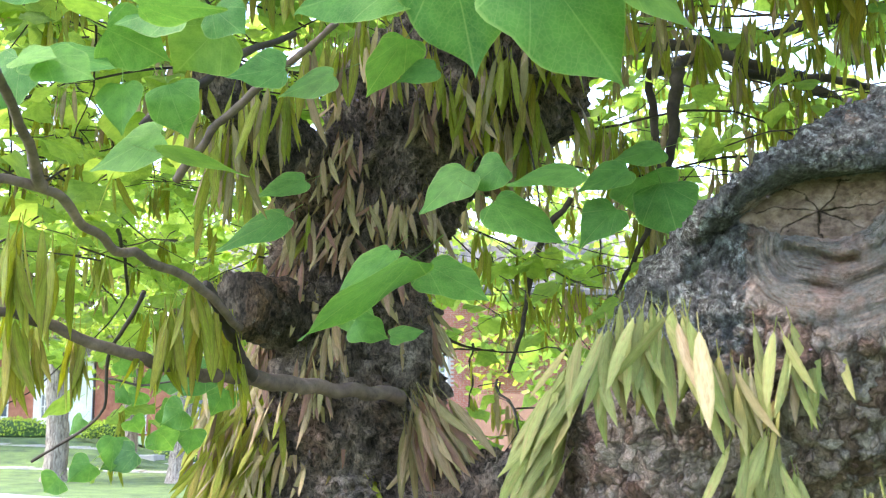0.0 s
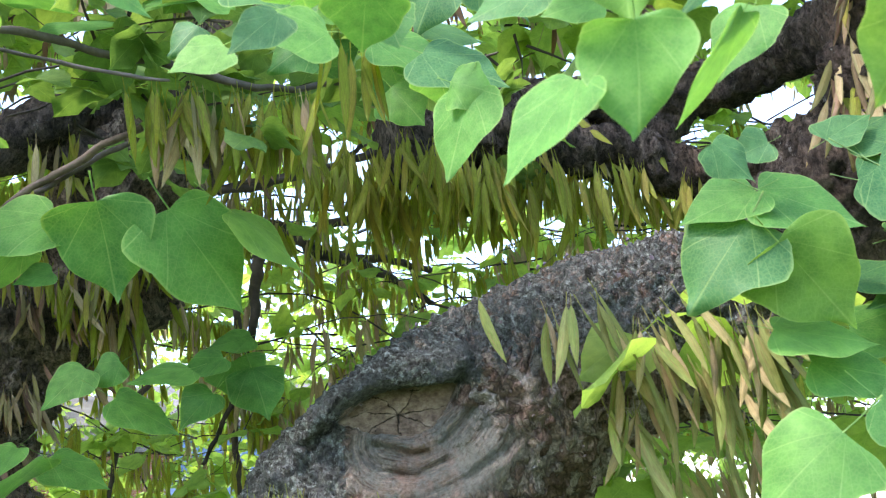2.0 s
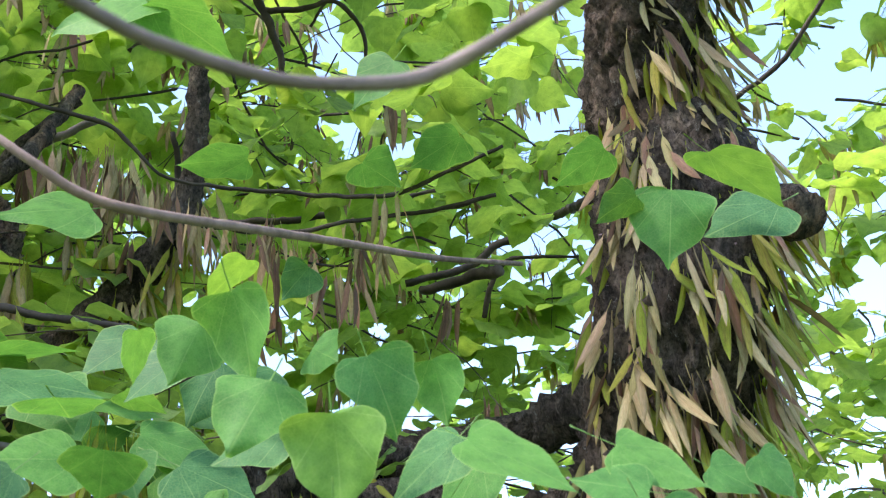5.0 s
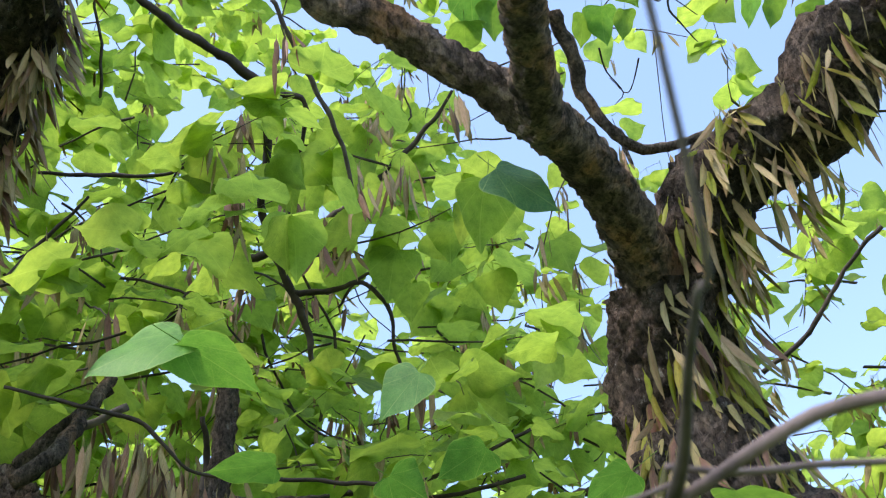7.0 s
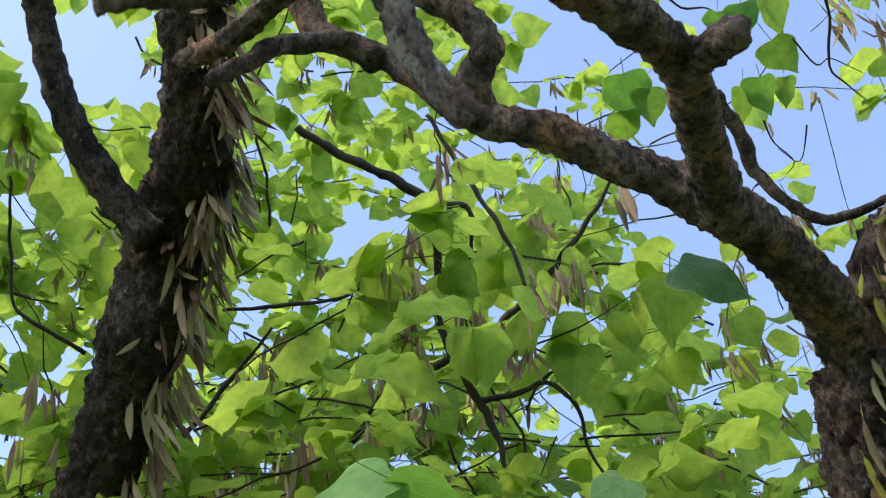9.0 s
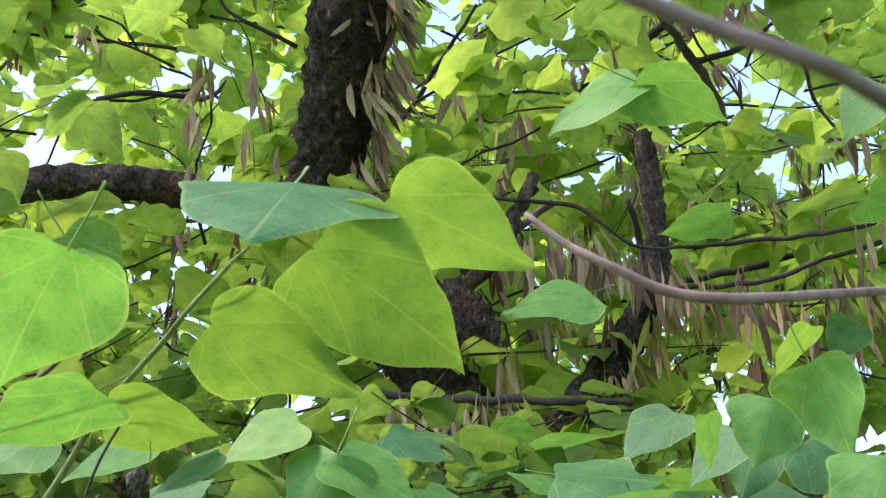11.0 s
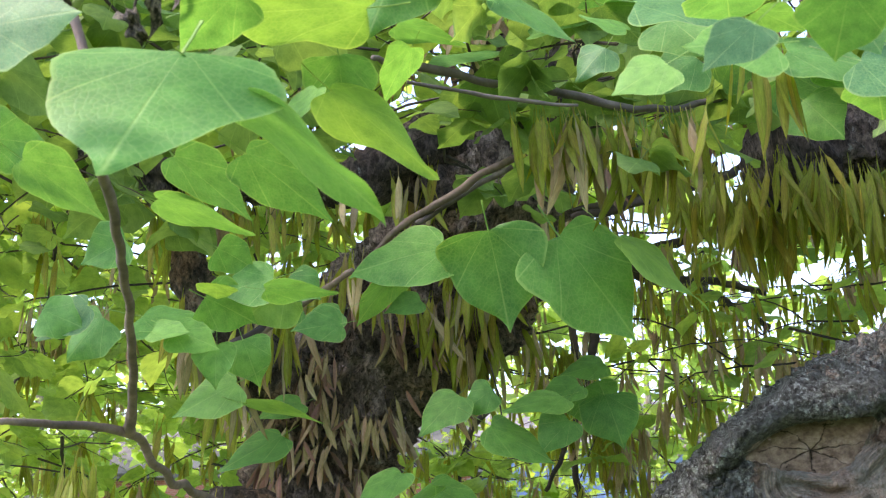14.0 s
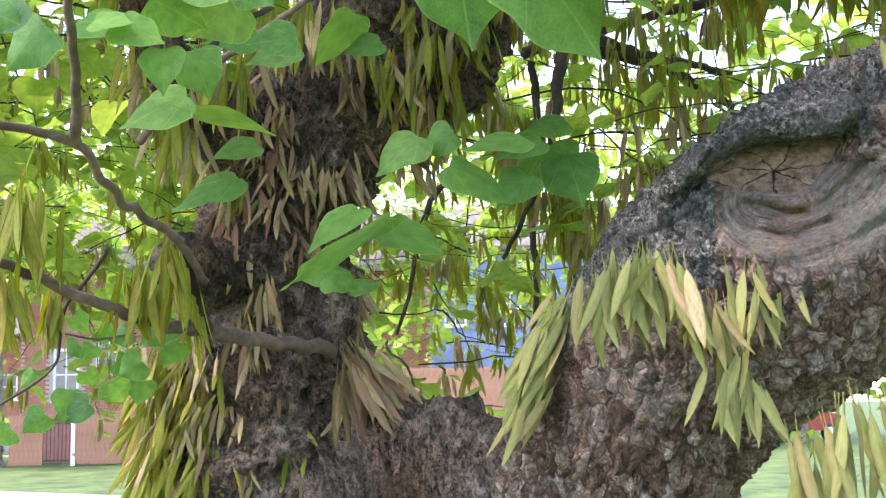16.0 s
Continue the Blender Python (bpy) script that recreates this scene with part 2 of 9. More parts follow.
def leaf_material(name, tones, glow, veins=True, through=0.45):
    k = Mat(name)
    rnd = random_of(k)
    col = k.ramp(rnd, *[(i / (len(tones) - 1), c) for i, c in enumerate(tones)])
    uv = k.node("ShaderNodeUVMap").outputs[0]
    shifted = k.node("ShaderNodeVectorMath", operation="ADD")
    k.link(uv, shifted.inputs[0])
    k.link(k.math("MULTIPLY", rnd, 19.0), shifted.inputs[1])
    patch = k.noise(shifted.outputs[0], 4.5, 5, 0.6)
    col = k.mix(1.0, col, k.ramp(patch, (0.3, (0.66, 0.74, 0.72)), (0.7, (1.22, 1.15, 1.12))), "MULTIPLY")
    h = patch
    if veins:
        rim = k.ramp(k.node("ShaderNodeAttribute", attribute_name="rim").outputs["Fac"], (0.70, (0, 0, 0)), (0.97, (1, 1, 1)))
        sep = k.node("ShaderNodeSeparateXYZ")
        k.link(uv, sep.inputs[0])
        u, v = k.math("ABSOLUTE", sep.outputs[0]), sep.outputs[1]
        angle = k.math("ARCTAN2", u, k.math("ADD", v, 0.03))
        ray = k.math("ABSOLUTE", k.math("SINE", k.math("MULTIPLY", angle, 4.6)))
        side = k.math("ABSOLUTE", k.math("SINE", k.math("MULTIPLY", k.math("SUBTRACT", v, k.math("MULTIPLY", u, 0.8)), 17.0)))
        cell = k.node("ShaderNodeTexVoronoi", feature="DISTANCE_TO_EDGE", Scale=26.0)
        k.link(uv, cell.inputs["Vector"])
        line = k.math("MAXIMUM", k.ramp(ray, (0.0, (1, 1, 1)), (0.09, (0, 0, 0))), k.math("MULTIPLY", k.ramp(side, (0.0, (1, 1, 1)), (0.09, (0, 0, 0))), 0.45))
        col = k.mix(k.math("MULTIPLY", line, 0.3), col, (0.42, 0.55, 0.2))
        col = k.mix(k.math("MULTIPLY", rim, 0.32), col, (0.45, 0.58, 0.20))
        net = k.ramp(cell.outputs["Distance"], (0.0, (0, 0, 0)), (0.14, (1, 1, 1)))
        col = k.mix(k.math("MULTIPLY", k.math("SUBTRACT", 1.0, net), 0.11), col, (0.42, 0.55, 0.2))
        h = k.math("ADD", k.math("MULTIPLY", net, 0.35), k.math("ADD", k.math("MULTIPLY", patch, 0.8), k.math("MULTIPLY", line, -0.8)))
    k.done(col, 0.5, k.bump(h, 0.2, 0.0018), 0.22)
    tr = k.node("ShaderNodeBsdfTranslucent")
    k.link(k.mix(1.0, col, glow, "MULTIPLY"), tr.inputs["Color"])
    mixer = k.node("ShaderNodeMixShader")
    mixer.inputs[0].default_value = through
    k.link(k.b.outputs[0], mixer.inputs[1])
    k.link(tr.outputs[0], mixer.inputs[2])
    k.link(mixer.outputs[0], k.out.inputs["Surface"])
    return k.m


LEAF = leaf_material("leaf_mature", [(0.08, 0.225, 0.06), (0.105, 0.27, 0.068), (0.14, 0.32, 0.075)], (1.55, 1.5, 0.75), True, 0.4)
# copies of the leaf: yellower for sun shining through, bluish for sky sheen and shade
LEAF_LIT = leaf_material("leaf_lit", [(0.15, 0.305, 0.072), (0.185, 0.35, 0.078)], (1.5, 1.36, 0.6), True, 0.4)
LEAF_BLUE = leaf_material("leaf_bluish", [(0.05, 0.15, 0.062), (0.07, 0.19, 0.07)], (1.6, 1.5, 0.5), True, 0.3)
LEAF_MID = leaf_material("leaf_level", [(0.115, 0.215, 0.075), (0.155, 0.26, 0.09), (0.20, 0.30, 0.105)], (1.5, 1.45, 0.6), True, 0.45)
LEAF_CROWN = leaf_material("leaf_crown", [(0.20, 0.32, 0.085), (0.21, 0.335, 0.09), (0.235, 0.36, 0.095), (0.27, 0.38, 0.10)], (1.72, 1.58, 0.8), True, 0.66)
LEAF_FAR = leaf_material("leaf_distant", [(0.18, 0.28, 0.06), (0.28, 0.40, 0.09), (0.40, 0.50, 0.12)], (1.7, 1.6, 0.7), False, 0.5)


def pod_material(name, tones, through=0.22):
    k = Mat(name)
    rnd = random_of(k)
    col = k.ramp(rnd, *[(i / (len(tones) - 1), c) for i, c in enumerate(tones)])
    sep = k.node("ShaderNodeSeparateXYZ")
    k.link(k.node("ShaderNodeUVMap").outputs[0], sep.inputs[0])
    u, v = k.math("ABSOLUTE", sep.outputs[0]), sep.outputs[1]
    seeds = k.math("MULTIPLY", k.math("SINE", k.math("MULTIPLY", v, 46.0)), k.math("SUBTRACT", 1.0, u))
    shifted = k.node("ShaderNodeVectorMath", operation="ADD")
    k.link(k.node("ShaderNodeUVMap").outputs[0], shifted.inputs[0])
    k.link(k.math("MULTIPLY", rnd, 23.0), shifted.inputs[1])
    blush = k.noise(shifted.outputs[0], 2.6, 4)
    col = k.mix(k.ramp(blush, (0.50, (0, 0, 0)), (0.68, (0.55, 0.55, 0.55))), col, (0.34, 0.20, 0.10))
    col = k.mix(k.ramp(u, (0.55, (0, 0, 0)), (1.0, (0.5, 0.5, 0.5))), col, (0.16, 0.18, 0.05))
    col = k.mix(k.math("MULTIPLY", k.math("ADD", seeds, 0.2), 0.06), col, (0.16, 0.12, 0.04))
    col = k.mix(1.0, col, k.ramp(k.noise(shifted.outputs[0], 9.0, 5, 0.7), (0.36, (0.72, 0.74, 0.7)), (0.5, (1, 1, 1)), (0.66, (1.2, 1.18, 1.16))), "MULTIPLY")
    k.done(col, 0.55, k.bump(seeds, 0.10, 0.002), 0.18)
    tr = k.node("ShaderNodeBsdfTranslucent")
    k.link(k.mix(1.0, col, (1.5, 1.45, 0.55), "MULTIPLY"), tr.inputs["Color"])
    mixer = k.node("ShaderNodeMixShader")
    mixer.inputs[0].default_value = through
    k.link(k.b.outputs[0], mixer.inputs[1])
    k.link(tr.outputs[0], mixer.inputs[2])
    k.link(mixer.outputs[0], k.out.inputs["Surface"])
    return k.m


POD_GREEN = pod_material("pod_green", [(0.288, 0.344, 0.050), (0.350, 0.394, 0.062), (0.425, 0.450, 0.094), (0.312, 0.375, 0.056), (0.450, 0.388, 0.100), (0.388, 0.431, 0.075)], 0.55)
POD_PALE = pod_material("pod_pale", [(0.23, 0.275, 0.075), (0.27, 0.30, 0.095), (0.32, 0.325, 0.12), (0.245, 0.285, 0.08), (0.35, 0.28, 0.115), (0.285, 0.31, 0.10)], 0.25)
POD_TAN = pod_material("pod_tan", [(0.437, 0.342, 0.189), (0.342, 0.236, 0.147), (0.496, 0.401, 0.212), (0.460, 0.283, 0.195), (0.307, 0.260, 0.106), (0.389, 0.319, 0.165)], 0.2)
POD_BROWN = pod_material("pod_brown", [(0.20, 0.10, 0.075), (0.33, 0.17, 0.13), (0.12, 0.065, 0.05), (0.42, 0.24, 0.19)], 0.25)


def plain(name, a, b, scale, rough=0.8, bump=0.3, dist=0.01, spec=0.4, metal=0.0):
    k = Mat(name)
    v = k.coords()
    n, f = k.noise(v, scale, 6, 0.65), k.noise(v, scale * 9, 4, 0.7)
    col = k.mix(1.0, k.ramp(n, (0.35, a), (0.65, b)), k.ramp(f, (0.3, (0.8, 0.8, 0.8)), (0.7, (1.12, 1.12, 1.12))), "MULTIPLY")
    return k.done(col, rough, k.bump(k.math("ADD", n, k.math("MULTIPLY", f, 0.5)), bump, dist), spec, metal)


# the dark end of the grass noise paints bands of shade on the lawn
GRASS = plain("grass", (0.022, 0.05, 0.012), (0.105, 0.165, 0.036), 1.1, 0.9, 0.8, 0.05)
GRASS_BLADE = plain("grass_blade", (0.06, 0.125, 0.025), (0.12, 0.20, 0.045), 1.2, 0.8, 0.1)
CONCRETE = plain("concrete", (0.34, 0.33, 0.31), (0.45, 0.43, 0.40), 1.4, 0.9, 0.4)
ASPHALT = plain("asphalt", (0.09, 0.09, 0.088), (0.15, 0.147, 0.14), 0.8, 0.9, 0.5)
BRICK = plain("brick", (0.33, 0.12, 0.08), (0.46, 0.19, 0.13), 3.0, 0.9, 0.4)
MORTAR = plain("mortar", (0.38, 0.34, 0.30), (0.48, 0.44, 0.40), 3.0, 0.95, 0.3)
WHITE = plain("white_paint", (0.74, 0.74, 0.72), (0.82, 0.82, 0.80), 1.2, 0.6, 0.1)
BLUE = plain("blue_siding", (0.16, 0.24, 0.46), (0.22, 0.32, 0.55), 1.0, 0.6, 0.1)
CEDAR = plain("cedar_boards", (0.27, 0.13, 0.075), (0.38, 0.20, 0.12), 1.6, 0.85, 0.4)
ROOF = plain("roof_shingle", (0.10, 0.09, 0.085), (0.18, 0.165, 0.155), 2.0, 0.95, 0.6)
IRON = plain("black_iron", (0.02, 0.02, 0.022), (0.04, 0.04, 0.042), 4.0, 0.5, 0.2)
k = Mat("street_tree_bark")
furrow = k.noise(k.coords(scale=(1, 1, 0.12)), 22, 8, 0.7)
TREE_BARK = k.done(k.mix(1.0, k.ramp(furrow, (0.38, (0.10, 0.082, 0.066)), (0.5, (0.27, 0.23, 0.185)), (0.62, (0.42, 0.37, 0.30))), k.ramp(k.noise(k.coords(), 3, 4), (0.3, (0.75, 0.75, 0.75)), (0.7, (1.15, 1.15, 1.12))), "MULTIPLY"), 0.95, k.bump(furrow, 1.0, 0.06), 0.2)
HEDGE = plain("hedge_core", (0.03, 0.07, 0.02), (0.06, 0.12, 0.03), 4.0, 0.9, 0.5)
CAR_RED = plain("red_car_paint", (0.34, 0.02, 0.02), (0.38, 0.03, 0.025), 1.0, 0.25, 0.02)
CAR_DARK = plain("dark_trim", (0.02, 0.02, 0.022), (0.03, 0.03, 0.032), 4.0, 0.5, 0.1)
GLASS_DARK = plain("window_glass", (0.10, 0.13, 0.16), (0.16, 0.19, 0.22), 0.5, 0.08, 0.02, 0.01, 0.7)


# ---- helpers ----
def part(name, mesh, material, parent, label="", kind=""):
    """Links a mesh (or a bmesh) as one object under its thing."""
    if isinstance(mesh, bmesh.types.BMesh):
        me = bpy.data.meshes.new(name)
        mesh.to_mesh(me)
        mesh.free()
        mesh = me
    if material is not None and not mesh.materials:
        mesh.materials.append(material)
    ob = new(name, mesh)
    ob.parent = parent
    return tagged(ob, label, kind=kind)


def thing(name, at, label, category, group="", kind=""):
    ob = new(name)
    ob.location = at
    ob.empty_display_size = 0.1
    return tagged(ob, label, category, group, kind)


def box(bm, lo, hi, m=None):
    xs = [bm.verts.new(Vector((x, y, z)) if m is None else m @ Vector((x, y, z))) for x in (lo[0], hi[0]) for y in (lo[1], hi[1]) for z in (lo[2], hi[2])]
    for q in ((0, 1, 3, 2), (4, 6, 7, 5), (0, 4, 5, 1), (2, 3, 7, 6), (0, 2, 6, 4), (1, 5, 7, 3)):
        bm.faces.new([xs[i] for i in q])


def spline(pts, step):
    """Points along a smooth line through pts (x, y, z, r), about step apart."""
    p = np.array(pts, float)
    p = np.vstack([2 * p[0] - p[1], p, 2 * p[-1] - p[-2]])
    p[:, 3] = np.maximum(p[:, 3], 0.0003)
    out = []
    for i in range(1, len(p) - 2):
        a, b, c, d = p[i - 1], p[i], p[i + 1], p[i + 2]
        n = max(2, int(np.linalg.norm(c[:3] - b[:3]) / step))
        for j in range(n):
            t = j / n
            out.append(0.5 * (2 * b + (c - a) * t + (2 * a - 5 * b + 4 * c - d) * t * t + (3 * b - a - 3 * c + d) * t ** 3))
    out.append(p[-2])
    out = np.array(out)
    lo, hi = np.min(np.array(pts)[:, 3]) * 0.8, np.max(np.array(pts)[:, 3]) * 1.1
    out[:, 3] = np.clip(out[:, 3], lo, hi)
    return out


def frames_of(line):
    """Tangent, side and up vectors carried along a line without twisting."""
    tang = np.gradient(line[:, :3], axis=0)
    tang /= np.linalg.norm(tang, axis=1)[:, None] + 1e-9
    side = np.cross(tang[0], (0.3, -1.0, 0.2))
    sides = []
    for t in tang:
        side = side - t * np.dot(side, t)
        side /= np.linalg.norm(side) + 1e-9
        sides.append(side)
    sides = np.array(sides)
    return tang, sides, np.cross(tang, sides)


SURFACES = {}


def tube_mesh(name, pts, seg, step, relief, lumps, seed, carve=None, kinks=0.0):
    """A closed round limb with bark relief, lumps and a rough end."""
    line = spline(pts, step)
    if kinks:
        for i in range(1, len(line) - 1):
            line[i, :3] += np.array(noise.noise_vector(Vector(line[i, :3]) * 26)) * min(0.006, kinks * line[i, 3])
    tang, sides, ups = frames_of(line)
    n = len(line)
    along = np.concatenate([[0], np.cumsum(np.linalg.norm(np.diff(line[:, :3], axis=0), axis=1))])
    verts = np.zeros((n, seg, 3))
    for i in range(n):
        c, r = line[i, :3], line[i, 3]
        for j in range(seg):
            a = 2 * math.pi * j / seg
            way = sides[i] * math.cos(a) + ups[i] * math.sin(a)
            p = Vector(c + way * r)
            off = 0.0
            if relief:
                q = Vector((p.x * 1.0, p.y * 1.0, p.z * 1.0))
                along_q = Vector((math.cos(a) * r * 70 + seed, math.sin(a) * r * 70, along[i] * 26))
                ridge = 1 - abs(noise.noise(along_q)) * 2.2
                near, spots = noise.voronoi(Vector((q.x, q.y, q.z * 0.65)) * 70 + noise.noise_vector(q * 40) * 0.5)
                plate = min(1.0, (near[1] - near[0]) * 3.2) + 1.3 * noise.noise(spots[0] * 7.3)
                off = relief * (0.5 * ridge + 1.5 * plate + 1.3 * noise.fractal(q * 110, 0.6, 2.2, 4) - 0.8)
                if carve:
                    off *= 1 - smooth_of(p)
            swell = lumps * r * noise.fractal(p * (0.55 / r) + Vector((seed, 0, 0)), 1.0, 2.0, 3) if lumps else 0.0
            q = p + Vector(way) * swell
            if carve:
                q = carve(q, Vector(way))
            q = q + Vector(way) * off
            verts[i, j] = q
    vs = verts.reshape(-1, 3).tolist()
    faces = []
    for i in range(n - 1):
        for j in range(seg):
            k = (j + 1) % seg
            faces.append((i * seg + j, i * seg + k, (i + 1) * seg + k, (i + 1) * seg + j))
    for i, flip in ((0, True), (n - 1, False)):
        c = verts[i].mean(axis=0) + tang[i] * (0.12 * line[i, 3] if not flip else -0.12 * line[i, 3])
        vs.append(c.tolist())
        for j in range(seg):
            a, b = i * seg + j, i * seg + (j + 1) % seg
            faces.append((b, a, len(vs) - 1) if flip else (a, b, len(vs) - 1))
    me = bpy.data.meshes.new(name)
    me.from_pydata(vs, [], faces)
    me.polygons.foreach_set("use_smooth", [True] * len(me.polygons))
    me.update()
    return me, (line, tang, sides, ups)


# ---- the redbud ----
redbud = thing("redbud_tree", (0.05, 1.45, 0.0), "old redbud with dark cracked bark, heart leaves and seed pods", "tree")
MOVE = Matrix.Translation((-0.05, -1.45, 0.0))


def place(ob):
    """Parts of the redbud are built in world metres; their parent stands at its base."""
    ob.matrix_parent_inverse = MOVE
    return ob


def limb(name, pts, material=BARK_DARK, seg=40, step=0.008, relief=0.004, lumps=0.12, key="", label="", carve=None):
    me, surface = tube_mesh(name, pts, seg, step, relief, lumps, len(SURFACES) * 3.7, carve)
    if key:
        SURFACES[key] = surface
    else:
        SURFACES[name + str(len(SURFACES))] = surface
    return place(part(name, me, material, redbud, label))


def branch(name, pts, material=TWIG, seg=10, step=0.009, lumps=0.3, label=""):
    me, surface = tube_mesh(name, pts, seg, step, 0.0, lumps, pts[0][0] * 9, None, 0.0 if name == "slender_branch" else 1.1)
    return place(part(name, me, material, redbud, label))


ROWS_OF_LEAF = [(0.0, 0.11, -0.025), (0.03, 0.31, -0.045), (0.10, 0.45, 0.01), (0.22, 0.52, 0.13), (0.38, 0.52, 0.29), (0.55, 0.455, 0.46), (0.72, 0.315, 0.65), (0.87, 0.105, 0.85), (1.0, 0.0, 1.0)]


def leaf_arrays(seed, coarse=False, flat=False):
    """A heart-shaped blade with petiole, one unit long and wide: vertices, faces, uvs by vertex."""
    rnd = random.Random(seed)
    fold, droop, wave, twist = rnd.choice((-0.5, -0.35, -0.2, 0.3)) * rnd.uniform(0.8, 1.3), rnd.uniform(0.1, 0.5), rnd.uniform(0.05, 0.11), rnd.uniform(-0.4, 0.4)
    phase, lean = rnd.uniform(0, 6), rnd.uniform(-0.05, 0.05)
    if flat:
        fold, droop, twist = fold * 0.4, droop * 0.5, twist * 0.5
    rows = ROWS_OF_LEAF[::2] if coarse else ROWS_OF_LEAF
    cols = (-1, 0, 1) if coarse else (-1, -0.55, 0, 0.55, 1)
    if not coarse and not flat:
        # rounder outline for the leaves seen near
        cols = (-1, -0.78, -0.5, -0.25, 0, 0.25, 0.5, 0.78, 1)
        ends = [tuple(2 * a - b for a, b in zip(rows[0], rows[1]))] + rows + [tuple(2 * a - b for a, b in zip(rows[-1], rows[-2]))]
        fine = []
        for a, b, c, d in zip(ends, ends[1:], ends[2:], ends[3:]):
            for t in (0.0, 0.34, 0.67):
                fine.append(tuple(0.5 * (2 * q + (r - p) * t + (2 * p - 5 * q + 4 * r - w) * t * t + (3 * q - p - 3 * r + w) * t ** 3) for p, q, r, w in zip(a, b, c, d)))
        rows = fine + [rows[-1]]
    vs, uv, fs = [], [], []
    for i, (vm, u, ve) in enumerate(rows):
        for c in cols:
            x = c * u * (1 + rnd.uniform(-0.015, 0.015) + 0.065 * math.sin(ve * 11 + phase * (2 if c > 0 else 3))) + lean * vm * vm
            y = vm + (ve - vm) * abs(c) ** 1.3
            z = fold * abs(x) * (1 - 0.5 * abs(x)) - droop * y * y + wave * math.sin(y * 8 + phase + (2 if c > 0 else 0)) * abs(c) ** 1.5 + twist * x * y
            vs.append((x, y, z))
            uv.append((x, y))
    w = len(cols)
    for i in range(len(rows) - 1):
        for j in range(w - 1):
            a = i * w + j
            if i == len(rows) - 2:
                fs.append((a, a + 1, (i + 1) * w + w // 2))
            else:
                fs.append((a, a + 1, a + w + 1, a + w))
    # petiole
    k = len(vs)
    pl = rnd.uniform(0.25, 0.5)
    for y, z, r in ((0.01, -0.004, 0.012), (-pl * 0.5, 0.03, 0.010), (-pl, 0.10, 0.014)):
        for a in range(3):
            vs.append((r * math.cos(a * 2.09), y, z + r * math.sin(a * 2.09)))
            uv.append((0.0, 0.0))
    for i in range(2):
        for a in range(3):
            b = (a + 1) % 3
            fs.append((k + i * 3 + a, k + i * 3 + b, k + i * 3 + 3 + b, k + i * 3 + 3 + a))
    used = sorted({i for f in fs for i in f})
    remap = {o: n for n, o in enumerate(used)}
    return [vs[i] for i in used], [tuple(remap[i] for i in f) for f in fs], [uv[i] for i in used]


def pod_arrays(seed, coarse=False):
    """A flat lance-shaped pod on a thread-like stalk, one unit long, hanging along -z."""
    rnd = random.Random(seed + 50)
    bend, curl = rnd.uniform(-0.14, 0.14), rnd.uniform(-0.12, 0.12)
    half = rnd.uniform(0.062, 0.085) if coarse else rnd.uniform(0.062, 0.086)
    stations = [(0.0, 0.05), (0.10, 0.55), (0.3, 0.95), (0.5, 1.0), (0.7, 0.85), (0.88, 0.42), (1.0, 0.02)]
    if coarse:
        stations = [(0.0, 0.08), (0.2, 0.85), (0.55, 1.0), (0.82, 0.6), (1.0, 0.02)]
    vs, fs, uv = [], [], []
    for s, w in stations:
        x0, y0 = bend * s * s, curl * s * s
        t = 0.006 * (0.3 + w)
        tw = curl * 2.0 * s
        for dx, dy, u in ((-half * w, 0, -1), (0, -t, 0), (half * w, 0, 1), (0, t, 0)):
            vs.append((x0 + dx * math.cos(tw), y0 + dy + dx * math.sin(tw), -0.20 - s))
            uv.append((u, s))
    for i in range(len(stations) - 1):
        for j in range(4):
            k = (j + 1) % 4
            fs.append((i * 4 + j, i * 4 + k, i * 4 + 4 + k, i * 4 + 4 + j))
    k = len(vs)
    for y in (0.0, -0.21):
        for a in range(3):
            vs.append((0.008 * math.cos(a * 2.09), 0.007 * math.sin(a * 2.09), y))
            uv.append((1.0, 0.0))
    for a in range(3):
        b = (a + 1) % 3
        fs.append((k + a, k + b, k + 3 + b, k + 3 + a))
    return vs, fs, uv


def array_mesh(name, arrays):
    vs, fs, uv = arrays
    me = bpy.data.meshes.new(name)
    me.from_pydata(vs, [], fs)
    layer = me.uv_layers.new(name="UVMap")
    idx = [i for f in fs for i in f]
    layer.data.foreach_set("uv", [c for i in idx for c in uv[i]])
    me.polygons.foreach_set("use_smooth", [name == "leaf"] * len(me.polygons))
    me.update()
    return me


def scatter_mesh(name, variants, places, material):
    """One mesh of many copies. places: (variant, 4 x 4 matrix)."""
    allv, alluv, sizes, loops = [], [], [], []
    base = 0
    prepared = []
    for vs, fs, uv in variants:
        a = np.array(vs)
        prepared.append((np.c_[a, np.ones(len(a))], [len(f) for f in fs], np.array([i for f in fs for i in f]), np.array([uv[i] for f in fs for i in f])))
    for k, m in places:
        v, cnt, idx, uv = prepared[k]
        allv.append((v @ np.array(m).T)[:, :3])
        sizes.extend(cnt)
        loops.append(idx + base)
        alluv.append(uv)
        base += len(v)
    allv, loops, alluv = np.vstack(allv), np.concatenate(loops), np.vstack(alluv)
    me = bpy.data.meshes.new(name)
    me.vertices.add(len(allv))
    me.vertices.foreach_set("co", allv.ravel())
    me.loops.add(len(loops))
    me.loops.foreach_set("vertex_index", loops)
    me.polygons.add(len(sizes))
    me.polygons.foreach_set("loop_start", np.concatenate([[0], np.cumsum(sizes)[:-1]]))
    me.polygons.foreach_set("use_smooth", [name == "leaves"] * len(sizes))
    me.update(calc_edges=True)
    me.uv_layers.new(name="UVMap").data.foreach_set("uv", alluv.ravel())
    me.validate()
    me.materials.append(material)
    return me


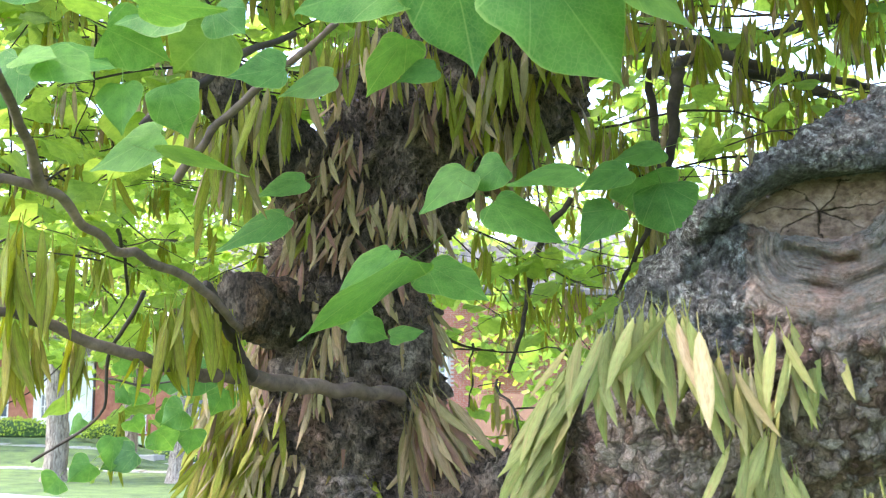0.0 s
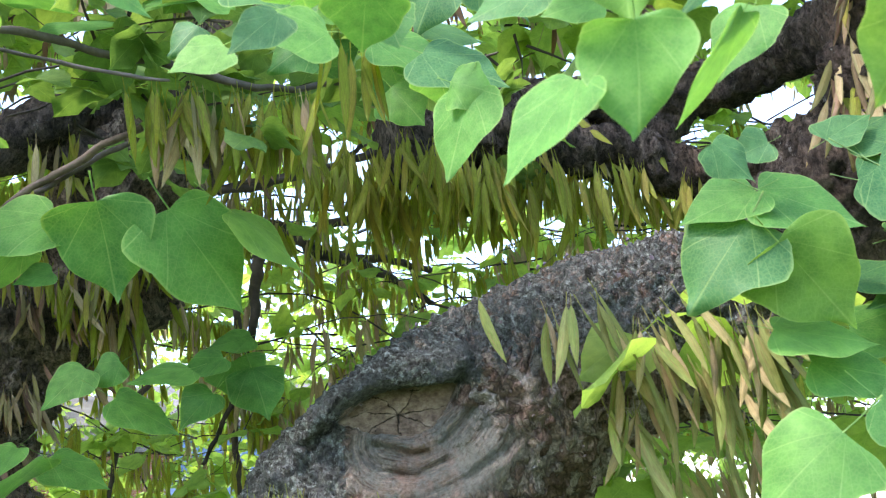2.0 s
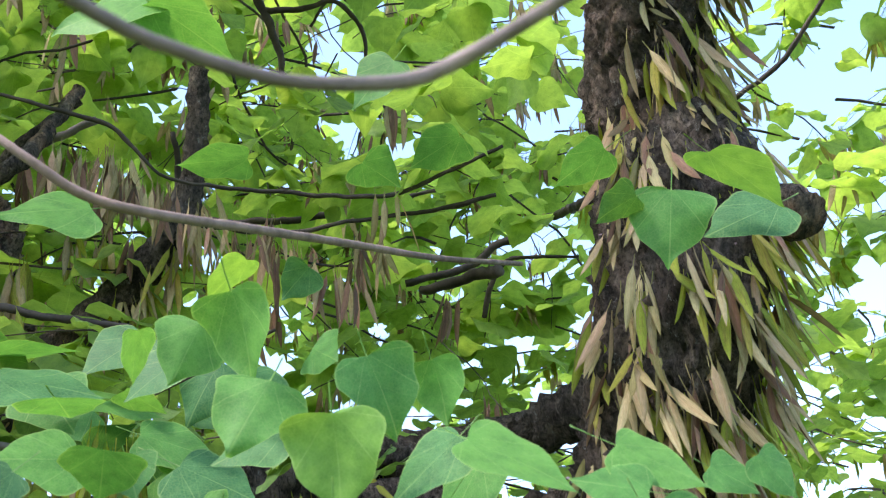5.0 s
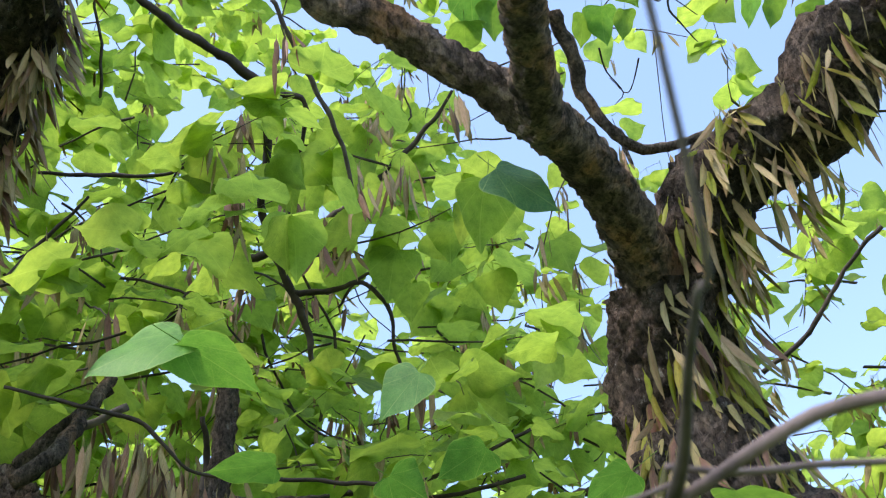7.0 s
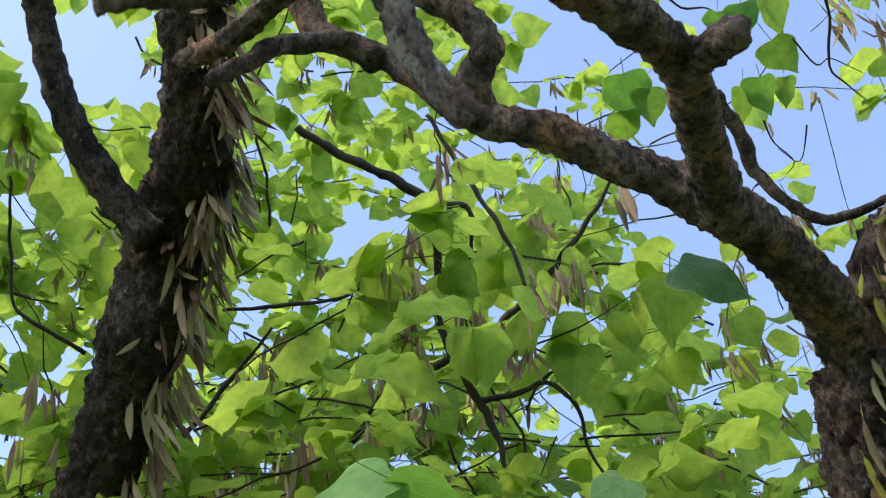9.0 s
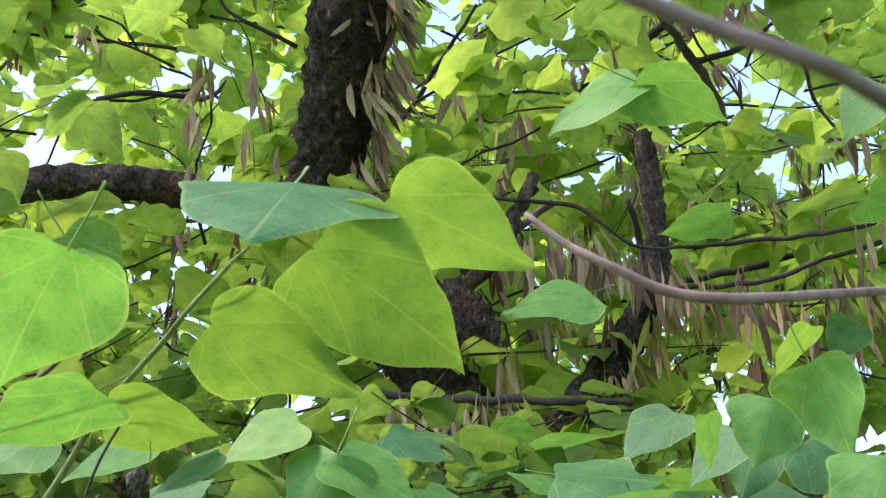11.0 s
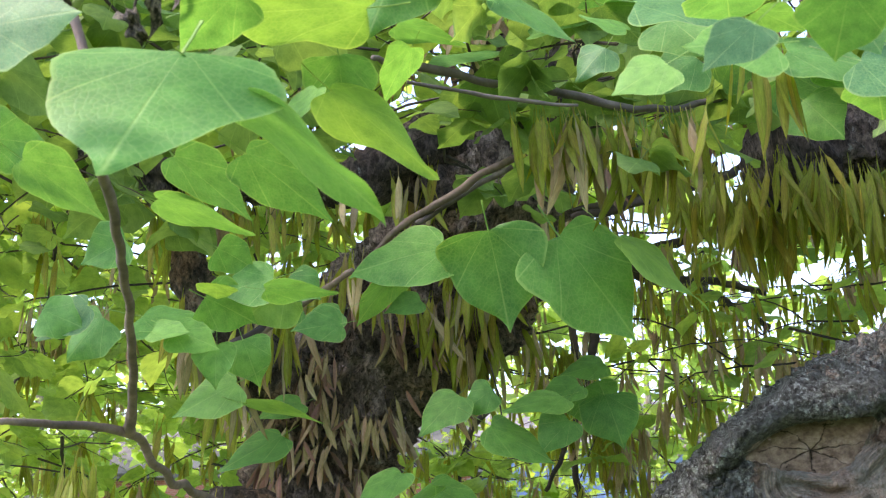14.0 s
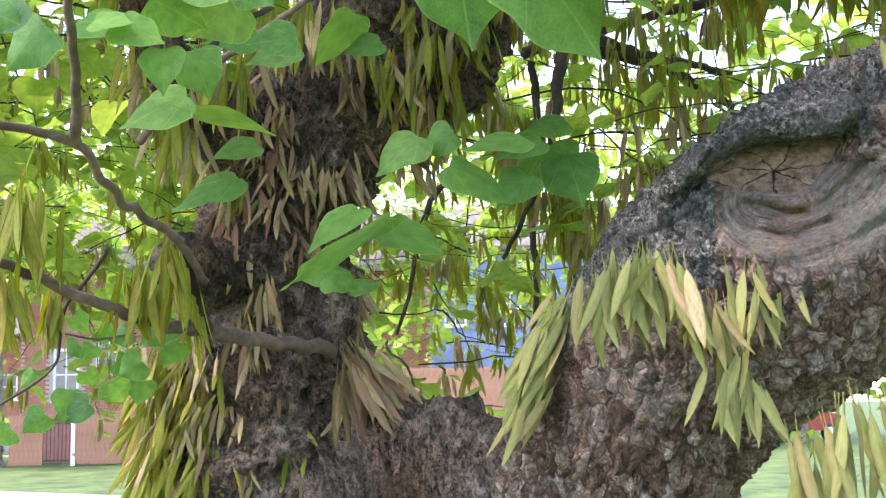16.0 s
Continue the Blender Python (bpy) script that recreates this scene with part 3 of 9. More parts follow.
def basis(x, y, z, at):
    return Matrix(((x.x, y.x, z.x, at.x), (x.y, y.y, z.y, at.y), (x.z, y.z, z.z, at.z), (0, 0, 0, 1)))


def flatter(arrays, by):
    vs, fs, uv = arrays
    return [(x, y, z * by) for x, y, z in vs], fs, uv


LEAVES = {m.name: [array_mesh("leaf", leaf_arrays(i)) for i in range(7)] + [array_mesh("leaf", flatter(leaf_arrays(i), by)) for i, by in ((3, 0.5), (5, 0.5), (0, 0.3), (3, 0.3), (6, 0.3))] for m in (LEAF, LEAF_LIT, LEAF_BLUE)}
for m in (LEAF, LEAF_LIT, LEAF_BLUE):
    for me in LEAVES[m.name]:
        me.materials.append(m)
        uses = {}
        for face in me.polygons:
            for key in face.edge_keys:
                uses[key] = uses.get(key, 0) + 1
        edge_of = {v for key, n in uses.items() if n == 1 for v in key}
        me.attributes.new("rim", "FLOAT", "POINT").data.foreach_set("value", [1.0 if v.index in edge_of else 0.0 for v in me.vertices])
leaf_count = [0]


def leaf(base, tip, normal, width, tone, shape=None):
    """One large leaf: where its petiole meets the blade, its tip, the way its upper side faces, its width and its tone."""
    base, tip, n = Vector(base), Vector(tip), Vector(normal)
    y = tip - base
    x = y.normalized().cross(n).normalized()
    z = x.cross(y.normalized()) * (0.7 * min(width, y.length))
    # tone picks the dark bluish, the plain or the sunlit copy
    kind = LEAF_BLUE if tone < 0.34 else LEAF if tone < 0.67 else LEAF_LIT
    me = LEAVES[kind.name][leaf_count[0] % 7 if shape is None else shape]
    leaf_count[0] += 1
    ob = part("leaf", me, None, redbud)
    ob.matrix_parent_inverse = MOVE
    ob.matrix_basis = basis(x * width, y, z, base)
    return ob

# ---- healed scar on the burled limb ----
SCAR_AT = Vector((0.252, 0.782, 1.745))
SCAR_ALONG = Vector((0.944, -0.329, 0.0))
SCAR_UP = Vector((-0.08, -0.22, 0.97)).normalized()
SCAR_OUT = SCAR_ALONG.cross(SCAR_UP).normalized()


def beside(u, v, pts):
    """The distance from (u, v) to a bent line, in the plane of the scar."""
    best = 9.0
    for (a, b), (c, d) in zip(pts, pts[1:]):
        t = max(0.0, min(1.0, ((u - a) * (c - a) + (v - b) * (d - b)) / ((c - a) ** 2 + (d - b) ** 2)))
        best = min(best, math.hypot(u - a - t * (c - a), v - b - t * (d - b)))
    return best


# the bare eye, the swollen lips and rolls of callus (height and half width above 0) and the creases between them, in centimetres
EYE_EDGE = [(-5.3, 0.1), (-3.3, 1.5), (-1.6, 2.4), (0.0, 2.8), (3.1, 2.9), (6.3, 3.0), (5.1, 0.5), (3.6, -1.1), (1.4, -1.7), (-2.0, -1.2)]
LIP = [(-11.0, -3.5), (-7.8, 0.7), (-5.4, 3.0), (-2.3, 4.3), (0.8, 4.6), (3.5, 4.3), (6.4, 4.7)]
RIBBON = [(-0.7, -1.9), (1.7, -2.4), (3.9, -1.7), (5.8, 0.0), (7.2, 1.6), (9.2, 2.8)]
ROLL = [(-2.1, -2.9), (0.2, -3.7), (3.0, -3.5), (5.8, -1.9), (8.0, -0.1), (9.6, 1.0)]
FOLD = [(-4.5, -4.4), (-1.0, -5.7), (2.5, -5.4), (6.0, -3.7), (9.2, -1.6)]
ROLLS = [
    (1.9, 1.7, 4, LIP),
    (0.9, 0.75, 2, RIBBON),
    (-1.1, 0.27, 2, [(-1.9, -2.0), (-0.2, -2.4), (1.6, -3.0), (2.6, -3.0)]),
    (0.75, 0.75, 2, ROLL),
    (-0.9, 0.32, 2, [(-3.0, -2.6), (-1.2, -4.2), (1.6, -4.8), (4.6, -3.7)]),
    (-0.45, 0.25, 2, [(4.6, -1.9), (6.4, -0.3), (8.4, 1.2)]),
    (0.6, 1.0, 2, FOLD),
    (-0.4, 0.4, 2, [(-5.0, -6.4), (0.0, -7.0), (5.5, -5.6), (9.5, -3.0)]),
    (-1.3, 0.5, 2, [(6.3, 3.2), (7.6, 4.5), (7.5, 6.4)]),
    (0.9, 1.3, 2, [(9.0, 4.4), (9.6, 6.4), (9.0, 8.5)]),
    (-0.7, 0.4, 2, [(-9.0, -1.6), (-6.6, -0.9), (-5.0, -0.2)]),
]


def scar_plane(q):
    d = q - SCAR_AT
    return d.dot(SCAR_ALONG), d.dot(SCAR_UP), d.dot(SCAR_OUT)


def eye_of(u, v):
    """How far (u, v) lies outside the bare eye, in centimetres; less than 0 inside."""
    inside = False
    for (a, b), (c, d) in zip(EYE_EDGE, EYE_EDGE[1:] + EYE_EDGE[:1]):
        if (b > v) != (d > v) and u < a + (v - b) * (c - a) / (d - b):
            inside = not inside
    far = beside(u, v, EYE_EDGE + EYE_EDGE[:1])
    return -far if inside else far


def bed_of(v):
    """The depth of the bare wood: deepest under the upper lip."""
    return -0.010 - 0.0030 * max(-1.7, min(3.0, v))


def callus_of(q):
    """How smooth and healed the bark is."""
    u, v, w = scar_plane(q)
    if w < -0.1 or abs(u - 0.02) > 0.25:
        return 0.0
    u, v = u * 100, v * 100
    broad = math.exp(-(((u - 2.8) / 9.0) ** 2 + ((v + 3.0) / 4.6) ** 2) ** 2)
    return broad * (1 - lichen_of(q))


def lichen_of(q):
    """Where the grey crust grows: on the upper lip and the flank beside the eye."""
    u, v, w = scar_plane(q)
    if w < -0.12:
        return 0.0
    u, v = u * 100, v * 100
    lip = math.exp(-(beside(u, v, LIP) / 2.3) ** 4)
    flank = 1 / (1 + math.exp((u + 4.4) * 1.6)) / (1 + math.exp((-9.0 - v) * 0.9))
    over = 0.6 / (1 + math.exp((3.6 - v) * 1.5))
    return max(lip, flank, over)


def smooth_of(q):
    """How far the bark relief is ironed out: on callus, and wholly on the bare eye."""
    u, v, w = scar_plane(q)
    bare = 1.0 if w > -0.1 and abs(u) < 0.08 and abs(v) < 0.05 and eye_of(u * 100, v * 100) < 0.25 else 0.0
    return max(bare, 0.8 * callus_of(q))


def flow_of(q):
    u, v, w = scar_plane(q)
    return beside(u * 100, v * 100, RIBBON)


def healed_scar(q, way):
    """Sinks an eye-shaped hollow into the bark, with a swollen lip over it and flowing rolls of callus under it."""
    if way.dot(SCAR_OUT) < 0.05:
        return q
    u, v, w = scar_plane(q)
    u, v = u * 100, v * 100
    if abs(u) > 17 or abs(v) > 13:
        return q
    far = eye_of(u, v)
    hold = max(0.0, 1 - max(0.0, far - 0.8) / 5.5)
    hold = hold * hold * (3 - 2 * hold)
    pit = max(0.0, min(1.0, 0.5 - far / 0.3))
    shift = hold * (bed_of(v) * pit - w)
    if pit < 1:
        wobble = 0.22 * noise.noise(q * 45)
        for h, half, power, pts in ROLLS:
            d = (beside(u, v, pts) + wobble) / half
            if d < 2.6:
                shift += (1 - pit) * 0.01 * h * math.exp(-(d ** power))
        shift += (1 - pit) * 0.0012 * hold * noise.fractal(q * 160, 0.8, 2.0, 3)
    return q + SCAR_OUT * shift

# ---- wood and single leaves ----

# main trunk, leaning back and up towards its cut knob
limb("trunk", [(-0.021, 1.648, 0.650, 0.2020), (-0.040, 1.788, 1.106, 0.2179), (-0.074, 1.796, 1.303, 0.2192), (-0.109, 1.780, 1.428, 0.1928), (-0.144, 1.766, 1.570, 0.1544), (-0.138, 1.740, 1.710, 0.1303), (-0.136, 1.723, 1.851, 0.1146), (-0.110, 1.716, 1.941, 0.1107), (-0.037, 1.727, 2.056, 0.1315), (0.038, 1.723, 2.151, 0.1313), (0.073, 1.703, 2.137, 0.1359), (0.129, 1.579, 2.232, 0.1078), (0.158, 1.504, 2.270, 0.0884), (0.195, 1.488, 2.398, 0.0723), (0.210, 1.510, 2.462, 0.0703), (0.188, 1.567, 2.630, 0.0797), (0.147, 1.624, 2.748, 0.0992), (0.085, 1.656, 2.808, 0.0908)], BARK_TRUNK, 140, 0.006, 0.008, 0.22, "main", "dark, deeply cracked trunk with old flower scars")
limb("limb", [(-0.179, 1.748, 1.398, 0.1491), (-0.044, 1.687, 1.432, 0.1312), (0.052, 1.621, 1.479, 0.0972), (0.116, 1.552, 1.488, 0.0775), (0.154, 1.461, 1.450, 0.0661), (0.200, 1.341, 1.380, 0.0692)], BARK_TRUNK, 90, 0.007, 0.006, 0.25, "saddle", "low dark saddle of bark where the two stems part")
limb("limb", [(-0.111, 1.690, 1.697, 0.0656), (-0.052, 1.667, 1.704, 0.0562), (-0.018, 1.665, 1.703, 0.0411)], BARK_TRUNK, 50, 0.007, 0.006, 0.3, "", "knobby black swelling of bark")

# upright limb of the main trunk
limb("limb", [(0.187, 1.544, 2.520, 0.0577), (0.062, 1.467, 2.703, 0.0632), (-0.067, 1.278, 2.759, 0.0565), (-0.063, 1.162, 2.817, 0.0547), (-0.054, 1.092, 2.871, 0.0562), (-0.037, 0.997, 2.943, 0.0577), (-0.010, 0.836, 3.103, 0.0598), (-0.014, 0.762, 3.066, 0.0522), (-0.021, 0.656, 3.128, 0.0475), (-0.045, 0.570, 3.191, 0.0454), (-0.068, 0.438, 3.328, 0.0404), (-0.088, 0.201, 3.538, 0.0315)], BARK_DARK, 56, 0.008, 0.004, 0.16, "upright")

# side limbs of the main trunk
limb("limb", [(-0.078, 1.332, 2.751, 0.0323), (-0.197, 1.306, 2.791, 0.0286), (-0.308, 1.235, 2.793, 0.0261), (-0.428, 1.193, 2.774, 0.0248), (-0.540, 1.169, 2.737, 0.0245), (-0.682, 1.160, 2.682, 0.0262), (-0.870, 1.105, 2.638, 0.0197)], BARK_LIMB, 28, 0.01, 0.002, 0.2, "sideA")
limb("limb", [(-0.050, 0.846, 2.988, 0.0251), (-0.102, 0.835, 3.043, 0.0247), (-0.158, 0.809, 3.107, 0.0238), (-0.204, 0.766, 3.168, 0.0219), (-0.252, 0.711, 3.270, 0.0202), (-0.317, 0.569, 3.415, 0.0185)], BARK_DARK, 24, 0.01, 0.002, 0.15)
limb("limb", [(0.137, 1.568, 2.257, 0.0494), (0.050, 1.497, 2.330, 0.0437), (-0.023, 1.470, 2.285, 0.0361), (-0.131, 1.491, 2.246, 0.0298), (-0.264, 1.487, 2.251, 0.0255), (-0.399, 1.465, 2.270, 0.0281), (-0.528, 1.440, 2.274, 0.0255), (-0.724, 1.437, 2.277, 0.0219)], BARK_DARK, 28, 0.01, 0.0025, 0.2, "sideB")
limb("limb", [(-0.163, 1.684, 1.928, 0.0674), (-0.231, 1.597, 1.999, 0.0519), (-0.274, 1.527, 2.026, 0.0397), (-0.318, 1.504, 2.096, 0.0292), (-0.342, 1.477, 2.172, 0.0217), (-0.399, 1.465, 2.270, 0.0153)], BARK_LIMB, 32, 0.009, 0.003, 0.2, "sideC")
limb("limb", [(-0.213, 1.658, 1.765, 0.0530), (-0.255, 1.591, 1.770, 0.0433), (-0.275, 1.526, 1.771, 0.0379)], BARK_LIMB, 40, 0.006, 0.003, 0.25, "", "rounded grey-brown stub of a lost branch")
limb("limb", [(0.125, 1.627, 2.257, 0.0663), (0.181, 1.448, 2.281, 0.0525), (0.218, 1.345, 2.378, 0.0383), (0.262, 1.321, 2.404, 0.0255), (0.318, 1.278, 2.458, 0.0255), (0.371, 1.227, 2.517, 0.0264), (0.413, 1.167, 2.587, 0.0213), (0.433, 1.163, 2.674, 0.0175), (0.436, 1.147, 2.861, 0.0157)], BARK_DARK, 24, 0.01, 0.002, 0.2, "sideD")

# burled limb: from the low fork up past the healed scar, then upright
limb("stem", [(0.100, 1.560, 0.100, 0.2200), (0.090, 1.570, 0.600, 0.2100), (0.070, 1.578, 0.964, 0.2011), (0.152, 1.277, 1.248, 0.1338), (0.164, 1.061, 1.398, 0.1067), (0.171, 0.964, 1.492, 0.0993), (0.205, 0.934, 1.580, 0.1042), (0.254, 0.923, 1.642, 0.0971)], BARK_FOOT, 200, 0.0045, 0.0055, 0.16, "stem", "brown flaking stem under the burl")
limb("burled_limb", [(0.185, 0.961, 1.539, 0.0898), (0.217, 0.918, 1.600, 0.1099), (0.294, 0.868, 1.686, 0.1224), (0.381, 0.835, 1.753, 0.1098), (0.455, 0.800, 1.799, 0.0969), (0.568, 0.730, 1.829, 0.0845), (0.629, 0.691, 1.869, 0.0710)], BARK_BURL, 340, 0.0025, 0.0031, 0.12, "burl", "grey, lichen-flecked burled limb with rough flaking bark", healed_scar)
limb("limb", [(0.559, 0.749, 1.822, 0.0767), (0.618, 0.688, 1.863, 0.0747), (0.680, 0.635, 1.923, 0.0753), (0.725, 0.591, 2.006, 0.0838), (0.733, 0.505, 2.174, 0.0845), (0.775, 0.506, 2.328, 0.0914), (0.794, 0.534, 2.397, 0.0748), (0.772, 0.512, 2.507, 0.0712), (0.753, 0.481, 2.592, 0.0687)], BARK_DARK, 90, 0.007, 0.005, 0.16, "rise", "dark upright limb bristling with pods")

# fork of the upright part
limb("limb", [(0.779, 0.502, 2.528, 0.0462), (0.713, 0.450, 2.592, 0.0377), (0.625, 0.385, 2.612, 0.0309), (0.540, 0.332, 2.613, 0.0271), (0.445, 0.282, 2.587, 0.0264), (0.397, 0.273, 2.597, 0.0209), (0.343, 0.280, 2.623, 0.0197), (0.280, 0.282, 2.652, 0.0178), (0.231, 0.304, 2.682, 0.0178), (0.212, 0.281, 2.706, 0.0166), (0.217, 0.250, 2.726, 0.0158), (0.199, 0.244, 2.760, 0.0149), (0.157, 0.247, 2.795, 0.0151), (0.106, 0.259, 2.835, 0.0146), (0.051, 0.302, 2.878, 0.0139), (0.022, 0.365, 2.901, 0.0144), (-0.014, 0.436, 2.916, 0.0136), (-0.056, 0.523, 2.979, 0.0128)], BARK_WARM, 48, 0.005, 0.0017, 0.09, "forkA", "weathered brown limb with an orange scrape")
limb("limb", [(0.447, 0.274, 2.564, 0.0228), (0.390, 0.201, 2.544, 0.0202), (0.334, 0.133, 2.518, 0.0187), (0.280, 0.071, 2.483, 0.0172), (0.215, 0.030, 2.453, 0.0165), (0.149, -0.006, 2.416, 0.0135), (0.099, -0.024, 2.397, 0.0120), (0.051, -0.040, 2.373, 0.0112), (0.016, -0.049, 2.363, 0.0097), (-0.033, -0.046, 2.392, 0.0085), (-0.102, -0.042, 2.452, 0.0077)], BARK_WARM, 48, 0.005, 0.0017, 0.09, "forkC")
limb("limb", [(0.290, 0.081, 2.485, 0.0133), (0.280, 0.039, 2.451, 0.0130), (0.277, 0.013, 2.430, 0.0114), (0.276, 0.000, 2.418, 0.0093)], BARK_WARM, 32, 0.004, 0.0017, 0.12, "", "short sawn stub with rough bark")
limb("cut_branch", [(0.051, -0.048, 2.365, 0.0107), (0.020, -0.035, 2.342, 0.0091), (-0.005, -0.031, 2.333, 0.0083), (-0.043, -0.036, 2.306, 0.0067), (-0.084, -0.036, 2.274, 0.0055), (-0.117, -0.037, 2.250, 0.0051), (-0.130, -0.039, 2.239, 0.0047)], BARK_WARM, 28, 0.004, 0.0012, 0.2, "", "grey sawn-off branch with blunt end")
limb("cut_branch", [(0.009, -0.029, 2.341, 0.0094), (0.018, -0.027, 2.301, 0.0087), (0.031, -0.022, 2.269, 0.0084), (0.045, -0.024, 2.240, 0.0085), (0.056, -0.026, 2.225, 0.0077)], BARK_PALE, 30, 0.004, 0.0012, 0.22, "hollow", "grey lichened stub with a dark hollow end")
branch("branch", [(0.156, 0.415, 2.904, 0.0170), (0.130, 0.419, 2.932, 0.0145), (0.074, 0.417, 2.919, 0.0129), (0.016, 0.414, 2.867, 0.0111), (-0.030, 0.416, 2.807, 0.0095)], BARK_LIMB, 14, 0.01, 0.2)
branch("branch", [(0.076, 0.436, 3.027, 0.0200), (0.099, 0.435, 2.964, 0.0176), (0.144, 0.420, 2.928, 0.0159), (0.183, 0.412, 2.900, 0.0150), (0.226, 0.372, 2.789, 0.0158)], BARK_LIMB, 14, 0.01, 0.2)
limb("limb", [(0.775, 0.501, 2.569, 0.0603), (0.787, 0.413, 2.668, 0.0568), (0.822, 0.338, 2.721, 0.0565), (0.878, 0.267, 2.745, 0.0554), (0.892, 0.217, 2.808, 0.0565), (0.955, 0.138, 2.860, 0.0544), (1.054, -0.011, 2.962, 0.0496)], BARK_DARK, 48, 0.008, 0.004, 0.18, "forkB")
limb("limb", [(0.762, 0.477, 2.299, 0.0466), (0.785, 0.441, 2.270, 0.0337), (0.801, 0.398, 2.254, 0.0286), (0.803, 0.375, 2.235, 0.0237)], BARK_LIMB, 28, 0.007, 0.003, 0.2, "", "stub of a side limb with sawn orange end")

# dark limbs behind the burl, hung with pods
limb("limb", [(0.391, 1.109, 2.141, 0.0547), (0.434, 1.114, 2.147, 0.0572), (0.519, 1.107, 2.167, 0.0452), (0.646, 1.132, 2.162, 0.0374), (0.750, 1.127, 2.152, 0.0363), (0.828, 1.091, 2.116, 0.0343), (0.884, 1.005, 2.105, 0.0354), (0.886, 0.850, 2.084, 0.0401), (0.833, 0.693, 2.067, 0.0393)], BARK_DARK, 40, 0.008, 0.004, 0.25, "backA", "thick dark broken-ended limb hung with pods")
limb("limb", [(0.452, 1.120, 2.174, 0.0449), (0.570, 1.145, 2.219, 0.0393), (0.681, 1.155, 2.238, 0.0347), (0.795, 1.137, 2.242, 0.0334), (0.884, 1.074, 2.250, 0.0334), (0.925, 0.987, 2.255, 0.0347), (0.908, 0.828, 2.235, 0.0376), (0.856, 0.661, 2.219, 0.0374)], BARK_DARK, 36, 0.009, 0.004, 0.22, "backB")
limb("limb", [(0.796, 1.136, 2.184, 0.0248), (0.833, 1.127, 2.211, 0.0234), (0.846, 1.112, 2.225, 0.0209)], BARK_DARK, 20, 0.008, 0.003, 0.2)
limb("limb", [(-0.194, 1.458, 2.228, 0.0196), (-0.135, 1.454, 2.246, 0.0213), (-0.106, 1.461, 2.228, 0.0255), (-0.011, 1.500, 2.260, 0.0262), (0.062, 1.498, 2.249, 0.0437), (0.176, 1.526, 2.278, 0.0539)], BARK_DARK, 24, 0.01, 0.002, 0.2)

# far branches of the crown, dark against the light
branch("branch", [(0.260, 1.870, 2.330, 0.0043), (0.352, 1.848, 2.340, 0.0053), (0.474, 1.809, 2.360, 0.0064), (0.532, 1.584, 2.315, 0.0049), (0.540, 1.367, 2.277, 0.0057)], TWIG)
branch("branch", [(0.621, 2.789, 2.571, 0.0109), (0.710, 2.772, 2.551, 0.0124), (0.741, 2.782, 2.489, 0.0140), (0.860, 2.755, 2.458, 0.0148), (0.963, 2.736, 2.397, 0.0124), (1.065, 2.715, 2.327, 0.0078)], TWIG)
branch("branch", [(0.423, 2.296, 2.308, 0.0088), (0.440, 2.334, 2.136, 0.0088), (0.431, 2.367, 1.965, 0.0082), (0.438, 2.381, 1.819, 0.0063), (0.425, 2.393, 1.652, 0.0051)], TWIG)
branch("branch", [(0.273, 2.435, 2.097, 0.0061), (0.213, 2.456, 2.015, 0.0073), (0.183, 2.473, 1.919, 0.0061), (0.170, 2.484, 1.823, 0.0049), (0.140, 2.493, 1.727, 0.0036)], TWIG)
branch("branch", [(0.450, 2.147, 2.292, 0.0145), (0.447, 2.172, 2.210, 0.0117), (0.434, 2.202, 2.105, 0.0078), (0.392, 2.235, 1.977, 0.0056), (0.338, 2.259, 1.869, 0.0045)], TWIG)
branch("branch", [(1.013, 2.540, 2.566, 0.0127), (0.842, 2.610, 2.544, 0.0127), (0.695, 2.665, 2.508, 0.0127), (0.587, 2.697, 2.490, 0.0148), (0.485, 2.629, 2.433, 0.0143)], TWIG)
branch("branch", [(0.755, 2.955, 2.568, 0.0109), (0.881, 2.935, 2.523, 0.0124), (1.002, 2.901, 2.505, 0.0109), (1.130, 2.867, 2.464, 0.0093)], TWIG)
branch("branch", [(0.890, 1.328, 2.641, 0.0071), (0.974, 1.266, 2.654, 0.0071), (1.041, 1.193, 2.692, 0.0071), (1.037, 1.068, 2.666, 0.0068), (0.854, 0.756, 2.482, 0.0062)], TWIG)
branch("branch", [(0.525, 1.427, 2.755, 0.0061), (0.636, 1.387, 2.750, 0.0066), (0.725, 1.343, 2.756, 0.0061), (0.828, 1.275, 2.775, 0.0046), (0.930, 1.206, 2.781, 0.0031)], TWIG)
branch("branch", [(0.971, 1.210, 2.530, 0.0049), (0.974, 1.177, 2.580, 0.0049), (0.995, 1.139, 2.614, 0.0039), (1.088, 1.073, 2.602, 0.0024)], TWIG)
branch("branch", [(0.131, 1.151, 2.577, 0.0128), (0.168, 1.126, 2.606, 0.0128), (0.212, 1.177, 2.699, 0.0114), (0.263, 1.205, 2.815, 0.0097)], BARK_LIMB)
branch("branch", [(0.279, 1.280, 2.404, 0.0089), (0.343, 1.249, 2.436, 0.0098), (0.384, 1.251, 2.519, 0.0092), (0.408, 1.217, 2.564, 0.0079), (0.435, 1.245, 2.698, 0.0060), (0.411, 1.201, 2.770, 0.0042)], TWIG)
branch("branch", [(0.414, 2.582, 2.475, 0.0131), (0.565, 2.553, 2.475, 0.0138), (0.672, 2.538, 2.434, 0.0131), (0.805, 2.512, 2.391, 0.0087)], TWIG)
branch("branch", [(0.281, 1.807, 2.313, 0.0043), (0.391, 1.779, 2.333, 0.0053), (0.502, 1.745, 2.352, 0.0048), (0.501, 1.538, 2.314, 0.0039)], TWIG)
